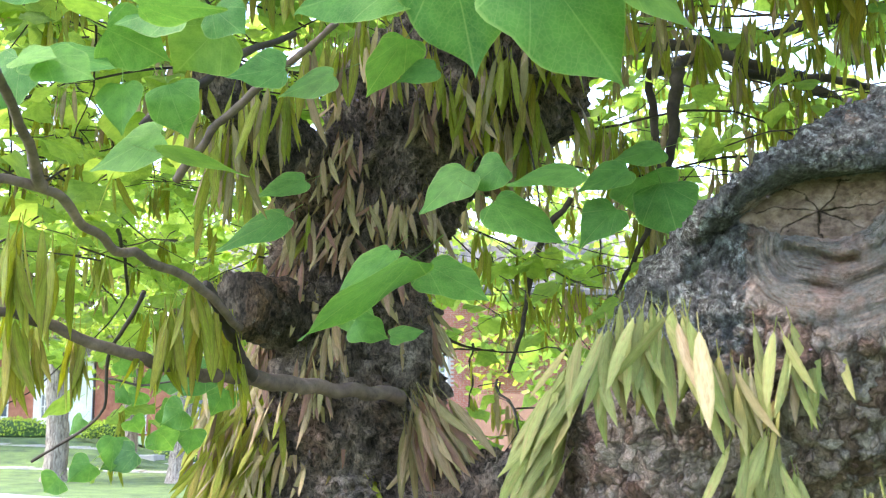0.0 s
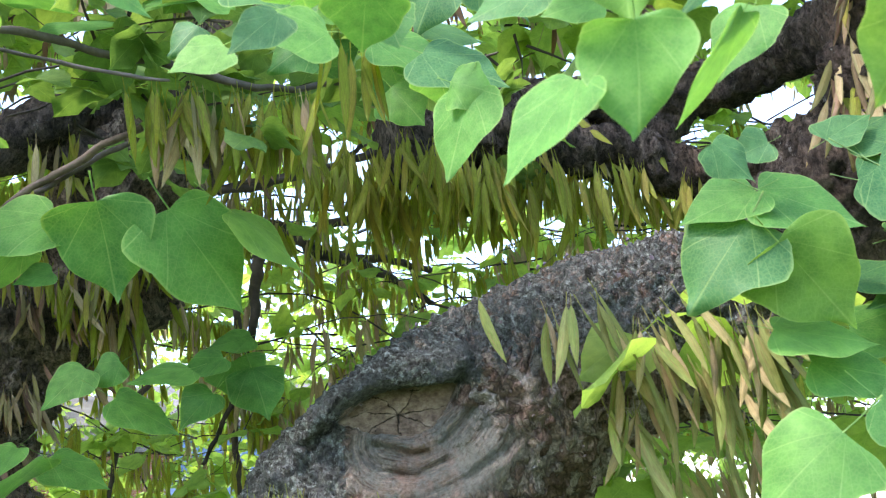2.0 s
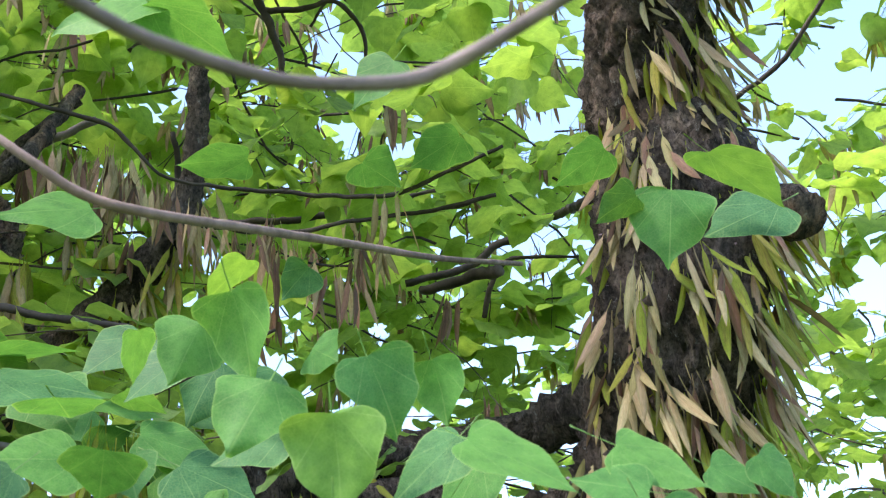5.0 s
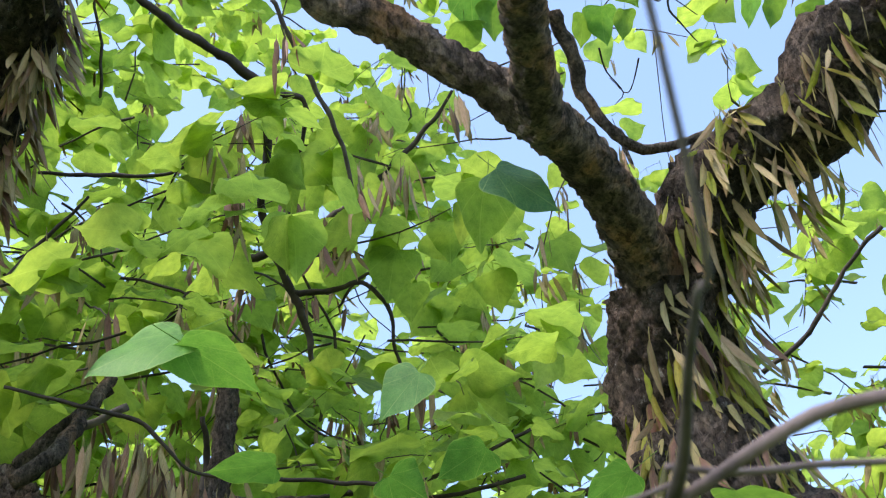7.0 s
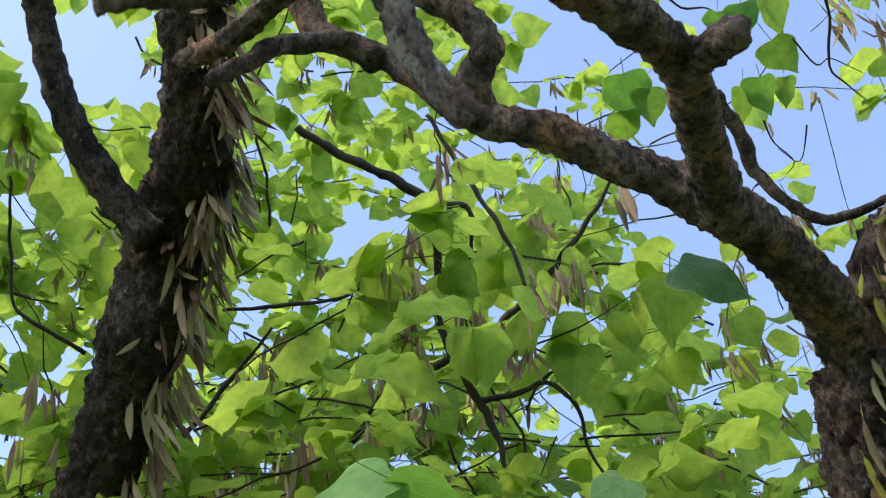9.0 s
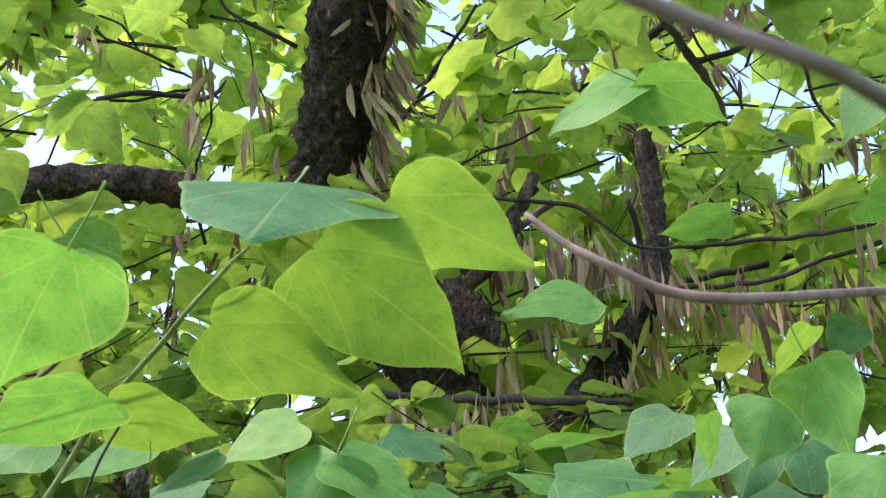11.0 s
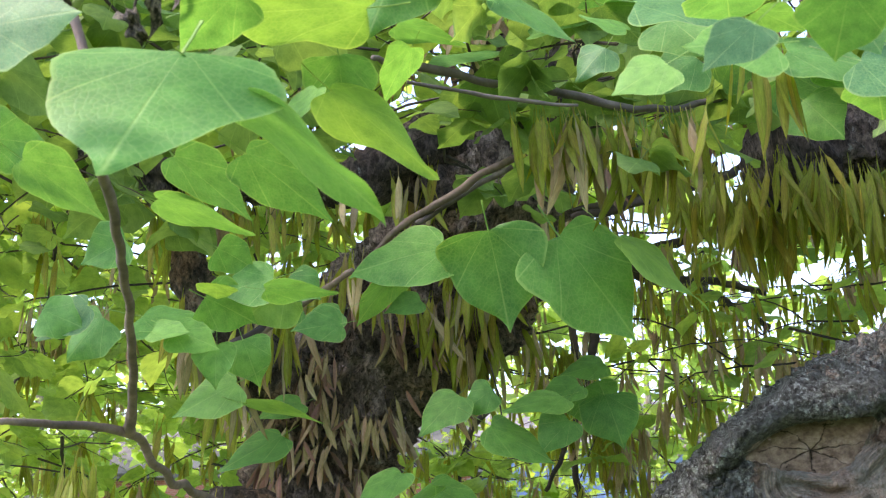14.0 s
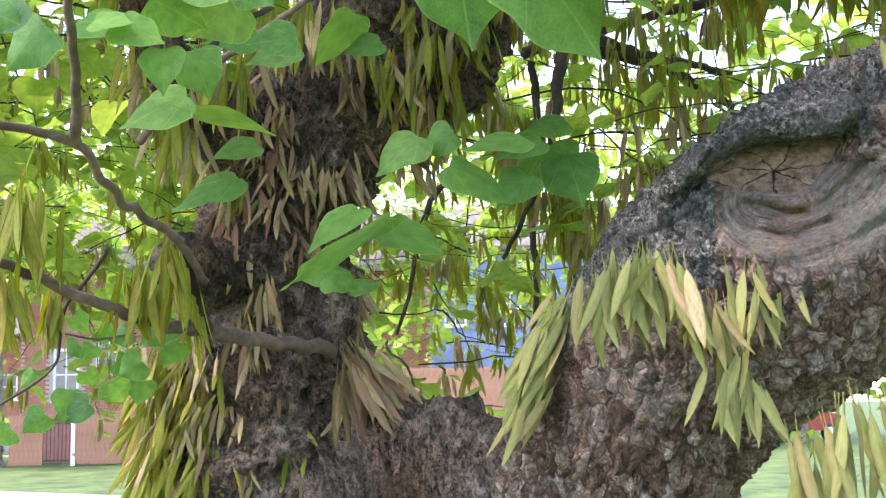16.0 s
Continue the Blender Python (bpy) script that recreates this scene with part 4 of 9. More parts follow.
branch("branch", [(0.466, 1.667, 3.291, 0.0076), (0.510, 1.503, 3.314, 0.0085), (0.601, 1.348, 3.297, 0.0093), (0.692, 1.265, 3.343, 0.0082), (0.765, 1.166, 3.401, 0.0070), (0.820, 1.056, 3.468, 0.0047), (0.841, 0.988, 3.510, 0.0029)], TWIG)
branch("branch", [(0.163, 0.860, 3.320, 0.0068), (0.256, 0.879, 3.287, 0.0078), (0.347, 0.886, 3.258, 0.0087), (0.403, 0.902, 3.228, 0.0087), (0.429, 0.955, 3.172, 0.0078), (0.451, 1.038, 3.082, 0.0068), (0.491, 1.076, 3.024, 0.0068), (0.531, 1.099, 2.979, 0.0078), (0.567, 1.128, 2.924, 0.0058), (0.598, 1.169, 2.853, 0.0039)], TWIG)
branch("branch", [(0.403, 0.902, 3.228, 0.0063), (0.468, 0.886, 3.218, 0.0049), (0.479, 0.926, 3.179, 0.0039), (0.488, 0.988, 3.117, 0.0024)], TWIG)
branch("branch", [(0.346, 0.731, 3.248, 0.0037), (0.452, 0.804, 3.156, 0.0042), (0.520, 0.853, 3.086, 0.0037), (0.560, 0.904, 3.019, 0.0028)], TWIG_GREY)
branch("branch", [(0.531, 1.099, 2.979, 0.0063), (0.600, 1.067, 2.980, 0.0049), (0.632, 1.042, 2.989, 0.0044), (0.686, 1.050, 2.948, 0.0039), (0.709, 1.083, 2.893, 0.0029), (0.758, 1.106, 2.826, 0.0024)], TWIG)
branch("branch", [(0.606, 1.083, 2.957, 0.0024), (0.630, 1.037, 2.997, 0.0029), (0.678, 1.000, 3.008, 0.0024)], TWIG)
branch("branch", [(0.574, 0.353, 2.896, 0.0095), (0.618, 0.383, 2.850, 0.0095), (0.645, 0.409, 2.814, 0.0080), (0.684, 0.409, 2.758, 0.0075), (0.741, 0.391, 2.755, 0.0062), (0.791, 0.358, 2.767, 0.0052)], BARK_LIMB)
branch("branch", [(0.689, 0.411, 2.752, 0.0029), (0.692, 0.409, 2.722, 0.0018)], BARK_LIMB)
branch("branch", [(0.154, 1.288, 2.677, 0.0115), (0.185, 1.260, 2.716, 0.0106), (0.218, 1.235, 2.748, 0.0088), (0.265, 1.199, 2.788, 0.0060)], BARK_DARK)
branch("branch", [(1.156, 0.715, 2.713, 0.0042), (1.194, 0.637, 2.745, 0.0042), (1.214, 0.538, 2.811, 0.0037), (1.233, 0.469, 2.842, 0.0037)], TWIG)
branch("branch", [(0.869, 1.239, 2.581, 0.0087), (0.902, 1.157, 2.568, 0.0099), (0.924, 1.082, 2.551, 0.0106)], TWIG)
branch("branch", [(0.084, 1.025, 2.645, 0.0023), (0.191, 1.014, 2.629, 0.0031), (0.267, 1.005, 2.612, 0.0031), (0.342, 1.014, 2.558, 0.0023), (0.478, 1.061, 2.596, 0.0033), (0.622, 0.999, 2.577, 0.0033), (0.689, 0.955, 2.580, 0.0033), (0.795, 0.852, 2.619, 0.0025)], TWIG)
branch("branch", [(0.434, 1.198, 2.603, 0.0035), (0.576, 1.146, 2.587, 0.0039), (0.666, 1.092, 2.597, 0.0035), (0.772, 1.023, 2.602, 0.0035), (0.850, 0.961, 2.610, 0.0035)], TWIG)
branch("branch", [(-0.424, 1.181, 2.921, 0.0042), (-0.352, 1.181, 2.938, 0.0046), (-0.259, 1.190, 2.941, 0.0042), (-0.227, 1.173, 2.964, 0.0023)], TWIG)
branch("branch", [(-0.116, 1.138, 3.009, 0.0037), (-0.179, 1.120, 3.029, 0.0037), (-0.233, 1.096, 3.051, 0.0028), (-0.251, 1.035, 3.112, 0.0028), (-0.269, 0.951, 3.187, 0.0023)], TWIG)
branch("branch", [(0.085, 1.064, 3.072, 0.0028), (0.174, 1.041, 3.079, 0.0037), (0.263, 1.012, 3.085, 0.0028), (0.322, 0.972, 3.104, 0.0023)], TWIG)
branch("branch", [(0.053, 1.204, 2.917, 0.0046), (0.094, 1.159, 2.966, 0.0042), (0.168, 1.068, 3.053, 0.0023)], TWIG)
branch("branch", [(0.193, 1.328, 2.728, 0.0083), (0.236, 1.295, 2.761, 0.0074), (0.303, 1.250, 2.796, 0.0065)], TWIG_GREY)
branch("branch", [(0.201, 0.580, 2.055, 0.0018), (0.228, 0.561, 2.068, 0.0018), (0.258, 0.537, 2.085, 0.0018), (0.282, 0.516, 2.096, 0.0014)], TWIG)
branch("branch", [(0.225, 1.416, 2.175, 0.0058), (0.303, 1.390, 2.188, 0.0066), (0.378, 1.360, 2.200, 0.0058), (0.408, 1.241, 2.182, 0.0062)], TWIG)

# grey twigs crossing before the trunk
branch("branch", [(-0.305, 1.302, 1.886, 0.0050), (-0.248, 1.245, 1.937, 0.0048), (-0.159, 1.184, 1.991, 0.0041), (-0.108, 1.126, 2.009, 0.0033)], TWIG_BROWN)
branch("branch", [(-0.095, 1.123, 2.015, 0.0031), (-0.047, 1.057, 2.048, 0.0043), (0.005, 1.011, 2.068, 0.0042), (0.062, 0.972, 2.090, 0.0037)], TWIG_BROWN)
branch("branch", [(-0.106, 0.750, 2.088, 0.0026), (-0.071, 0.796, 2.104, 0.0037), (0.016, 0.837, 2.110, 0.0042), (0.092, 0.874, 2.117, 0.0044), (0.147, 0.886, 2.109, 0.0041), (0.211, 0.898, 2.114, 0.0036), (0.278, 0.921, 2.139, 0.0032)], TWIG_GREY)
branch("branch", [(-0.143, 1.100, 2.400, 0.0036), (-0.056, 1.103, 2.387, 0.0051), (0.067, 1.097, 2.369, 0.0058), (0.174, 1.080, 2.359, 0.0055), (0.311, 1.047, 2.341, 0.0044)], TWIG)

# low branch sweeping from the trunk outwards, with its side shoots
branch("branch", [(-0.056, 1.611, 1.649, 0.0105), (-0.123, 1.533, 1.656, 0.0096), (-0.177, 1.473, 1.660, 0.0101), (-0.225, 1.391, 1.665, 0.0105), (-0.274, 1.307, 1.667, 0.0076), (-0.324, 1.241, 1.679, 0.0067), (-0.369, 1.172, 1.697, 0.0057), (-0.398, 1.145, 1.709, 0.0053), (-0.433, 1.075, 1.714, 0.0048), (-0.496, 0.933, 1.710, 0.0040)], TWIG_BROWN, 18, 0.006, 0.12, "smooth brown low branch hung with pods")
branch("branch", [(-0.225, 1.381, 1.668, 0.0090), (-0.239, 1.327, 1.698, 0.0070), (-0.242, 1.263, 1.732, 0.0064), (-0.248, 1.199, 1.752, 0.0055)], TWIG, 12)
branch("branch", [(-0.224, 1.286, 1.715, 0.0047), (-0.253, 1.179, 1.749, 0.0048), (-0.277, 1.114, 1.761, 0.0045), (-0.292, 1.000, 1.763, 0.0042), (-0.305, 0.943, 1.783, 0.0042), (-0.315, 0.898, 1.791, 0.0042), (-0.341, 0.853, 1.789, 0.0037), (-0.360, 0.818, 1.786, 0.0034), (-0.394, 0.758, 1.780, 0.0027)], TWIG_BROWN, 14, 0.008, 0.15)
branch("branch", [(-0.315, 0.895, 1.792, 0.0054), (-0.305, 0.830, 1.814, 0.0039), (-0.292, 0.700, 1.845, 0.0034), (-0.284, 0.590, 1.863, 0.0032), (-0.278, 0.512, 1.871, 0.0033), (-0.277, 0.453, 1.881, 0.0027), (-0.269, 0.438, 1.875, 0.0027), (-0.296, 0.454, 1.962, 0.0029)], TWIG_BROWN, 14, 0.006, 0.15)
branch("branch", [(-0.300, 0.472, 1.972, 0.0026), (-0.273, 0.440, 2.001, 0.0022), (-0.243, 0.396, 2.028, 0.0019), (-0.212, 0.363, 2.050, 0.0017), (-0.179, 0.326, 2.072, 0.0015), (-0.159, 0.294, 2.075, 0.0010)], TWIG_GREEN, 12, 0.008, 0.08, "green young shoot")
branch("branch", [(-0.300, 0.471, 1.973, 0.0020), (-0.315, 0.438, 1.988, 0.0020), (-0.332, 0.400, 2.009, 0.0017), (-0.354, 0.361, 2.023, 0.0015)], TWIG, 10, 0.008)
branch("branch", [(-0.322, 0.343, 1.988, 0.0013), (-0.295, 0.343, 2.001, 0.0013), (-0.266, 0.337, 2.021, 0.0013), (-0.248, 0.325, 2.045, 0.0013), (-0.249, 0.314, 2.060, 0.0010)], TWIG, 8, 0.008)
branch("branch", [(-0.248, 0.325, 2.045, 0.0008), (-0.227, 0.323, 2.053, 0.0008), (-0.220, 0.322, 2.055, 0.0006)], TWIG, 8, 0.008)
branch("branch", [(-0.262, 0.445, 1.947, 0.0009), (-0.251, 0.425, 1.994, 0.0009), (-0.228, 0.408, 2.031, 0.0007), (-0.223, 0.412, 2.026, 0.0007)], TWIG, 8, 0.008)
branch("branch", [(-0.262, 0.982, 1.863, 0.0038), (-0.239, 0.982, 1.886, 0.0038), (-0.210, 0.982, 1.906, 0.0038), (-0.184, 1.028, 1.945, 0.0037), (-0.150, 1.122, 1.997, 0.0029)], TWIG, 10)
branch("branch", [(-0.089, 0.631, 2.008, 0.0013), (-0.050, 0.632, 2.002, 0.0017), (-0.010, 0.631, 1.996, 0.0017), (0.039, 0.627, 1.990, 0.0013)], TWIG_GREY, 10)
branch("branch", [(-0.042, 1.049, 2.040, 0.0035), (0.004, 1.035, 2.068, 0.0035), (0.063, 1.018, 2.096, 0.0028)], TWIG_GREY, 10)

# thin hanging spray before the brick house
branch("spray", [(-0.508, 1.457, 1.565, 0.0019), (-0.456, 1.468, 1.600, 0.0019), (-0.420, 1.453, 1.631, 0.0019), (-0.409, 1.421, 1.687, 0.0023), (-0.375, 1.371, 1.724, 0.0026), (-0.342, 1.321, 1.760, 0.0028)], TWIG, 8, 0.01)
branch("spray", [(-0.412, 1.442, 1.667, 0.0015), (-0.368, 1.429, 1.658, 0.0015), (-0.316, 1.404, 1.663, 0.0011)], TWIG, 8, 0.01)
leaf((-0.405, 1.456, 1.595), (-0.409, 1.456, 1.551), (0.157, -0.988, -0.006), 0.037, 0.60)
leaf((-0.382, 1.439, 1.616), (-0.372, 1.461, 1.595), (0.421, -0.719, -0.554), 0.029, 0.50)
leaf((-0.391, 1.446, 1.652), (-0.409, 1.454, 1.637), (-0.261, -0.947, -0.186), 0.031, 0.50)
leaf((-0.372, 1.439, 1.650), (-0.384, 1.448, 1.631), (-0.053, -0.911, -0.409), 0.027, 0.50)
leaf((-0.365, 1.429, 1.669), (-0.345, 1.442, 1.654), (0.297, -0.865, -0.405), 0.030, 0.40)
leaf((-0.321, 1.414, 1.664), (-0.358, 1.430, 1.658), (-0.407, -0.913, 0.017), 0.030, 0.50)
leaf((-0.342, 1.424, 1.629), (-0.320, 1.447, 1.619), (0.628, -0.727, -0.275), 0.030, 0.40)
leaf((-0.475, 1.464, 1.546), (-0.496, 1.470, 1.525), (-0.029, -0.974, -0.224), 0.036, 0.60)
leaf((-0.450, 1.468, 1.618), (-0.472, 1.475, 1.597), (-0.281, -0.960, -0.013), 0.023, 0.50)
leaf((-0.395, 1.423, 1.687), (-0.376, 1.437, 1.666), (0.354, -0.888, -0.294), 0.027, 0.50)
leaf((-0.307, 1.387, 1.627), (-0.340, 1.404, 1.607), (-0.298, -0.906, -0.302), 0.040, 0.60)
leaf((-0.270, 1.337, 1.679), (-0.311, 1.356, 1.639), (-0.268, -0.947, -0.176), 0.049, 0.50)
leaf((-0.378, 1.451, 1.577), (-0.428, 1.458, 1.557), (-0.144, -0.989, 0.032), 0.036, 0.30)
leaf((-0.429, 1.437, 1.564), (-0.461, 1.447, 1.538), (-0.067, -0.957, -0.281), 0.036, 0.40)
leaf((-0.353, 1.458, 1.605), (-0.334, 1.472, 1.577), (0.383, -0.899, -0.211), 0.044, 0.60)
leaf((-0.313, 1.467, 1.605), (-0.320, 1.475, 1.570), (0.159, -0.952, -0.261), 0.036, 0.60)
leaf((-0.264, 1.425, 1.652), (-0.287, 1.442, 1.618), (-0.052, -0.908, -0.416), 0.039, 0.50)

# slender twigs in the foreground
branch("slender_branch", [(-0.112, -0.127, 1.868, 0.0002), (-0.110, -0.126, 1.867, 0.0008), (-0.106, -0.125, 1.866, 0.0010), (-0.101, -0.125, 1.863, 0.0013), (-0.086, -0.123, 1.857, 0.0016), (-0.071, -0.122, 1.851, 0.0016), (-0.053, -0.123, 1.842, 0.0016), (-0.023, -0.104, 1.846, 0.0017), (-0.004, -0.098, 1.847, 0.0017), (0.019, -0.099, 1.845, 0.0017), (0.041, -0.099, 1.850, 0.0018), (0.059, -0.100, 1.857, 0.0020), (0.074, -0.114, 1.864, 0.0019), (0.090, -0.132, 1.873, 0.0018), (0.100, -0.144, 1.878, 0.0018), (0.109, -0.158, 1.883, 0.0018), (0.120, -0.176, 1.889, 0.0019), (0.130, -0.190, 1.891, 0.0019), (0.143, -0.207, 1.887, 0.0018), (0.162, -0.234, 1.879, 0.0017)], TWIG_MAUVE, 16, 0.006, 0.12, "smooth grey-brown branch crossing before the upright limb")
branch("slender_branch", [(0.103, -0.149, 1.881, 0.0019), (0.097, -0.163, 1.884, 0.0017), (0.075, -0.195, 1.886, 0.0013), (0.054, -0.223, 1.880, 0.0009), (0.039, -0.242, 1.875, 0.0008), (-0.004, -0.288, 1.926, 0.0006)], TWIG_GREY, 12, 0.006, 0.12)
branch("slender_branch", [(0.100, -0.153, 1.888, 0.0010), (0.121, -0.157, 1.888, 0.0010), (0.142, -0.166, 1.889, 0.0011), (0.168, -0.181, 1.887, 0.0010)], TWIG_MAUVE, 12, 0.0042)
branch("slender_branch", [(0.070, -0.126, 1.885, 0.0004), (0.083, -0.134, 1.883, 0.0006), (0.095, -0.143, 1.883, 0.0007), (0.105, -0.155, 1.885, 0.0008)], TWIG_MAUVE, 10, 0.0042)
branch("slender_branch", [(-0.013, 0.237, 2.063, 0.0015), (0.005, 0.233, 2.042, 0.0021), (0.025, 0.226, 2.024, 0.0025), (0.052, 0.225, 2.009, 0.0028), (0.087, 0.225, 2.005, 0.0028), (0.164, 0.278, 2.040, 0.0029), (0.304, 0.406, 2.123, 0.0031), (0.503, 0.599, 2.247, 0.0032), (0.787, 0.839, 2.414, 0.0035)], TWIG_PINK, 12, 0.006, 0.12)

# leaves above the burl, in the foreground
leaf((0.172, 0.269, 1.938), (0.144, 0.266, 1.893), (-0.356, -0.892, 0.279), 0.053, 0.50)
leaf((0.173, 0.196, 1.891), (0.191, 0.219, 1.848), (0.608, 0.564, 0.559), 0.052, 0.80)
leaf((0.160, 0.173, 1.826), (0.174, 0.195, 1.784), (0.725, 0.485, 0.489), 0.050, 0.50)
leaf((0.149, 0.207, 1.812), (0.116, 0.226, 1.770), (-0.807, -0.307, 0.505), 0.057, 0.50, 9)
leaf((0.219, 0.241, 1.947), (0.239, 0.239, 1.900), (-0.062, -0.998, 0.003), 0.051, 0.50)
leaf((0.261, 0.240, 1.950), (0.281, 0.253, 1.919), (0.714, 0.348, 0.607), 0.039, 0.60)
leaf((0.233, 0.174, 1.877), (0.200, 0.197, 1.845), (-0.769, -0.340, 0.541), 0.052, 0.30, 10)
leaf((0.233, 0.194, 1.847), (0.214, 0.238, 1.806), (-0.620, 0.373, 0.691), 0.063, 0.60, 11)
leaf((0.227, 0.159, 1.869), (0.271, 0.131, 1.840), (-0.012, -0.744, 0.669), 0.060, 0.50, 9)
leaf((0.307, 0.126, 1.838), (0.277, 0.148, 1.850), (-0.349, -0.769, 0.536), 0.039, 0.40, 10)
leaf((0.311, 0.149, 1.870), (0.349, 0.125, 1.845), (-0.128, -0.811, 0.570), 0.051, 0.40, 11)
leaf((0.258, 0.108, 1.810), (0.252, 0.148, 1.786), (0.406, 0.522, 0.750), 0.048, 0.70)
leaf((0.280, 0.098, 1.817), (0.307, 0.092, 1.766), (-0.002, -0.993, 0.120), 0.058, 0.40, 9)
leaf((0.324, 0.054, 1.811), (0.332, 0.084, 1.779), (0.261, 0.664, 0.701), 0.045, 0.50)
leaf((0.092, 0.312, 1.905), (0.101, 0.352, 1.890), (0.234, 0.303, 0.924), 0.044, 0.60, 10)
leaf((0.047, 0.321, 1.892), (0.021, 0.327, 1.870), (-0.497, -0.780, 0.381), 0.035, 0.30, 11)
leaf((0.115, 0.351, 1.915), (0.117, 0.334, 1.886), (-0.449, -0.785, 0.427), 0.033, 0.50, 9)
leaf((0.207, 0.337, 1.934), (0.167, 0.355, 1.917), (-0.523, -0.640, 0.562), 0.048, 0.30, 10)
leaf((0.325, 0.297, 1.913), (0.304, 0.315, 1.871), (-0.882, -0.374, 0.286), 0.051, 0.50, 11)
leaf((0.271, 0.276, 1.959), (0.282, 0.297, 1.945), (0.143, 0.516, 0.845), 0.027, 0.70)
leaf((0.438, 0.468, 1.862), (0.382, 0.489, 1.842), (-0.456, -0.577, 0.678), 0.063, 0.50, 9)
leaf((0.419, 0.457, 1.835), (0.372, 0.483, 1.774), (-0.717, -0.641, 0.274), 0.082, 0.30)
leaf((0.432, 0.445, 1.816), (0.493, 0.458, 1.764), (0.351, 0.719, 0.600), 0.081, 0.80)
leaf((0.439, 0.465, 1.862), (0.500, 0.426, 1.825), (-0.144, -0.787, 0.600), 0.081, 0.50, 10)
leaf((0.543, 0.451, 1.881), (0.602, 0.418, 1.830), (-0.217, -0.917, 0.335), 0.085, 0.30, 11)
leaf((0.433, 0.438, 1.888), (0.406, 0.450, 1.879), (-0.462, -0.848, 0.259), 0.031, 0.30)
leaf((0.594, 0.444, 1.787), (0.520, 0.467, 1.775), (-0.288, -0.510, 0.810), 0.079, 0.30, 9)
leaf((0.446, 0.483, 1.761), (0.507, 0.441, 1.742), (-0.131, -0.560, 0.818), 0.076, 0.50, 10)
leaf((0.578, 0.422, 1.764), (0.612, 0.406, 1.726), (-0.123, -0.949, 0.292), 0.053, 0.30, 11)
leaf((0.584, 0.406, 1.830), (0.635, 0.376, 1.791), (-0.033, -0.813, 0.581), 0.071, 0.30, 9)
leaf((0.543, 0.444, 1.820), (0.579, 0.423, 1.791), (-0.095, -0.868, 0.487), 0.051, 0.50, 10)
leaf((0.195, 0.496, 1.965), (0.247, 0.464, 1.932), (-0.133, -0.809, 0.573), 0.070, 0.30, 11)
leaf((0.082, 0.600, 2.063), (0.166, 0.575, 2.049), (-0.089, -0.692, 0.717), 0.088, 0.30, 7)
leaf((0.194, 0.495, 2.050), (0.157, 0.516, 2.019), (-0.687, -0.595, 0.416), 0.053, 0.30, 9)
leaf((0.213, 0.512, 1.959), (0.234, 0.548, 1.947), (0.230, 0.180, 0.956), 0.044, 0.60, 10)
leaf((0.398, 0.136, 1.868), (0.415, 0.129, 1.843), (-0.136, -0.979, 0.155), 0.031, 0.40, 11)
leaf((0.394, 0.170, 1.872), (0.416, 0.156, 1.855), (-0.250, -0.895, 0.370), 0.031, 0.50, 9)
leaf((0.229, 0.333, 1.993), (0.232, 0.305, 1.973), (-0.898, -0.316, 0.306), 0.034, 0.40, 10)
leaf((0.097, 0.466, 1.996), (0.121, 0.523, 2.007), (-0.098, -0.149, 0.984), 0.057, 0.40, 11)
leaf((0.255, 0.353, 1.939), (0.222, 0.368, 1.932), (-0.448, -0.811, 0.377), 0.037, 0.50, 9)
leaf((0.412, 0.388, 1.674), (0.350, 0.408, 1.634), (-0.540, -0.676, 0.502), 0.076, 0.50)
leaf((0.376, 0.426, 1.880), (0.401, 0.414, 1.851), (-0.158, -0.952, 0.262), 0.040, 0.30)
leaf((0.187, 0.432, 1.914), (0.204, 0.407, 1.898), (-0.780, -0.613, 0.125), 0.034, 0.50)
leaf((0.106, 0.429, 1.940), (0.050, 0.426, 1.936), (0.013, -0.867, 0.497), 0.056, 0.50, 10)
leaf((0.041, 0.431, 1.926), (0.008, 0.435, 1.908), (-0.354, -0.817, 0.455), 0.038, 0.50, 11)
leaf((0.222, 0.638, 2.003), (0.240, 0.616, 1.965), (-0.556, -0.807, 0.202), 0.047, 0.40)
leaf((-0.133, 0.273, 2.106), (-0.158, 0.201, 2.022), (0.032, -0.764, 0.644), 0.113, 0.30, 10)
leaf((-0.076, 0.316, 2.128), (0.018, 0.342, 2.100), (0.262, 0.100, 0.960), 0.102, 0.90, 7)
leaf((-0.124, 0.304, 2.082), (-0.025, 0.343, 2.038), (0.324, 0.221, 0.920), 0.115, 0.85, 8)
leaf((-0.181, 0.355, 2.060), (-0.088, 0.381, 2.031), (0.243, 0.173, 0.954), 0.101, 0.80, 7)
leaf((-0.225, 0.379, 1.900), (-0.252, 0.318, 1.813), (-0.024, -0.815, 0.579), 0.110, 0.55, 10)
leaf((-0.125, 0.514, 2.069), (-0.183, 0.519, 2.041), (-0.328, -0.775, 0.540), 0.064, 0.70, 9)
leaf((-0.100, 0.483, 2.032), (-0.131, 0.497, 1.974), (-0.433, -0.901, 0.013), 0.067, 0.60)
leaf((-0.097, 0.492, 2.037), (-0.042, 0.487, 1.995), (0.307, -0.816, 0.490), 0.070, 0.50, 10)
leaf((-0.036, 0.523, 2.020), (0.014, 0.518, 1.987), (0.341, -0.708, 0.618), 0.061, 0.50, 11)
leaf((-0.128, 0.469, 1.978), (-0.223, 0.463, 1.971), (-0.071, -0.092, 0.993), 0.096, 0.75, 7)
leaf((0.059, 0.613, 2.031), (0.035, 0.619, 2.007), (-0.471, -0.834, 0.289), 0.035, 0.30)
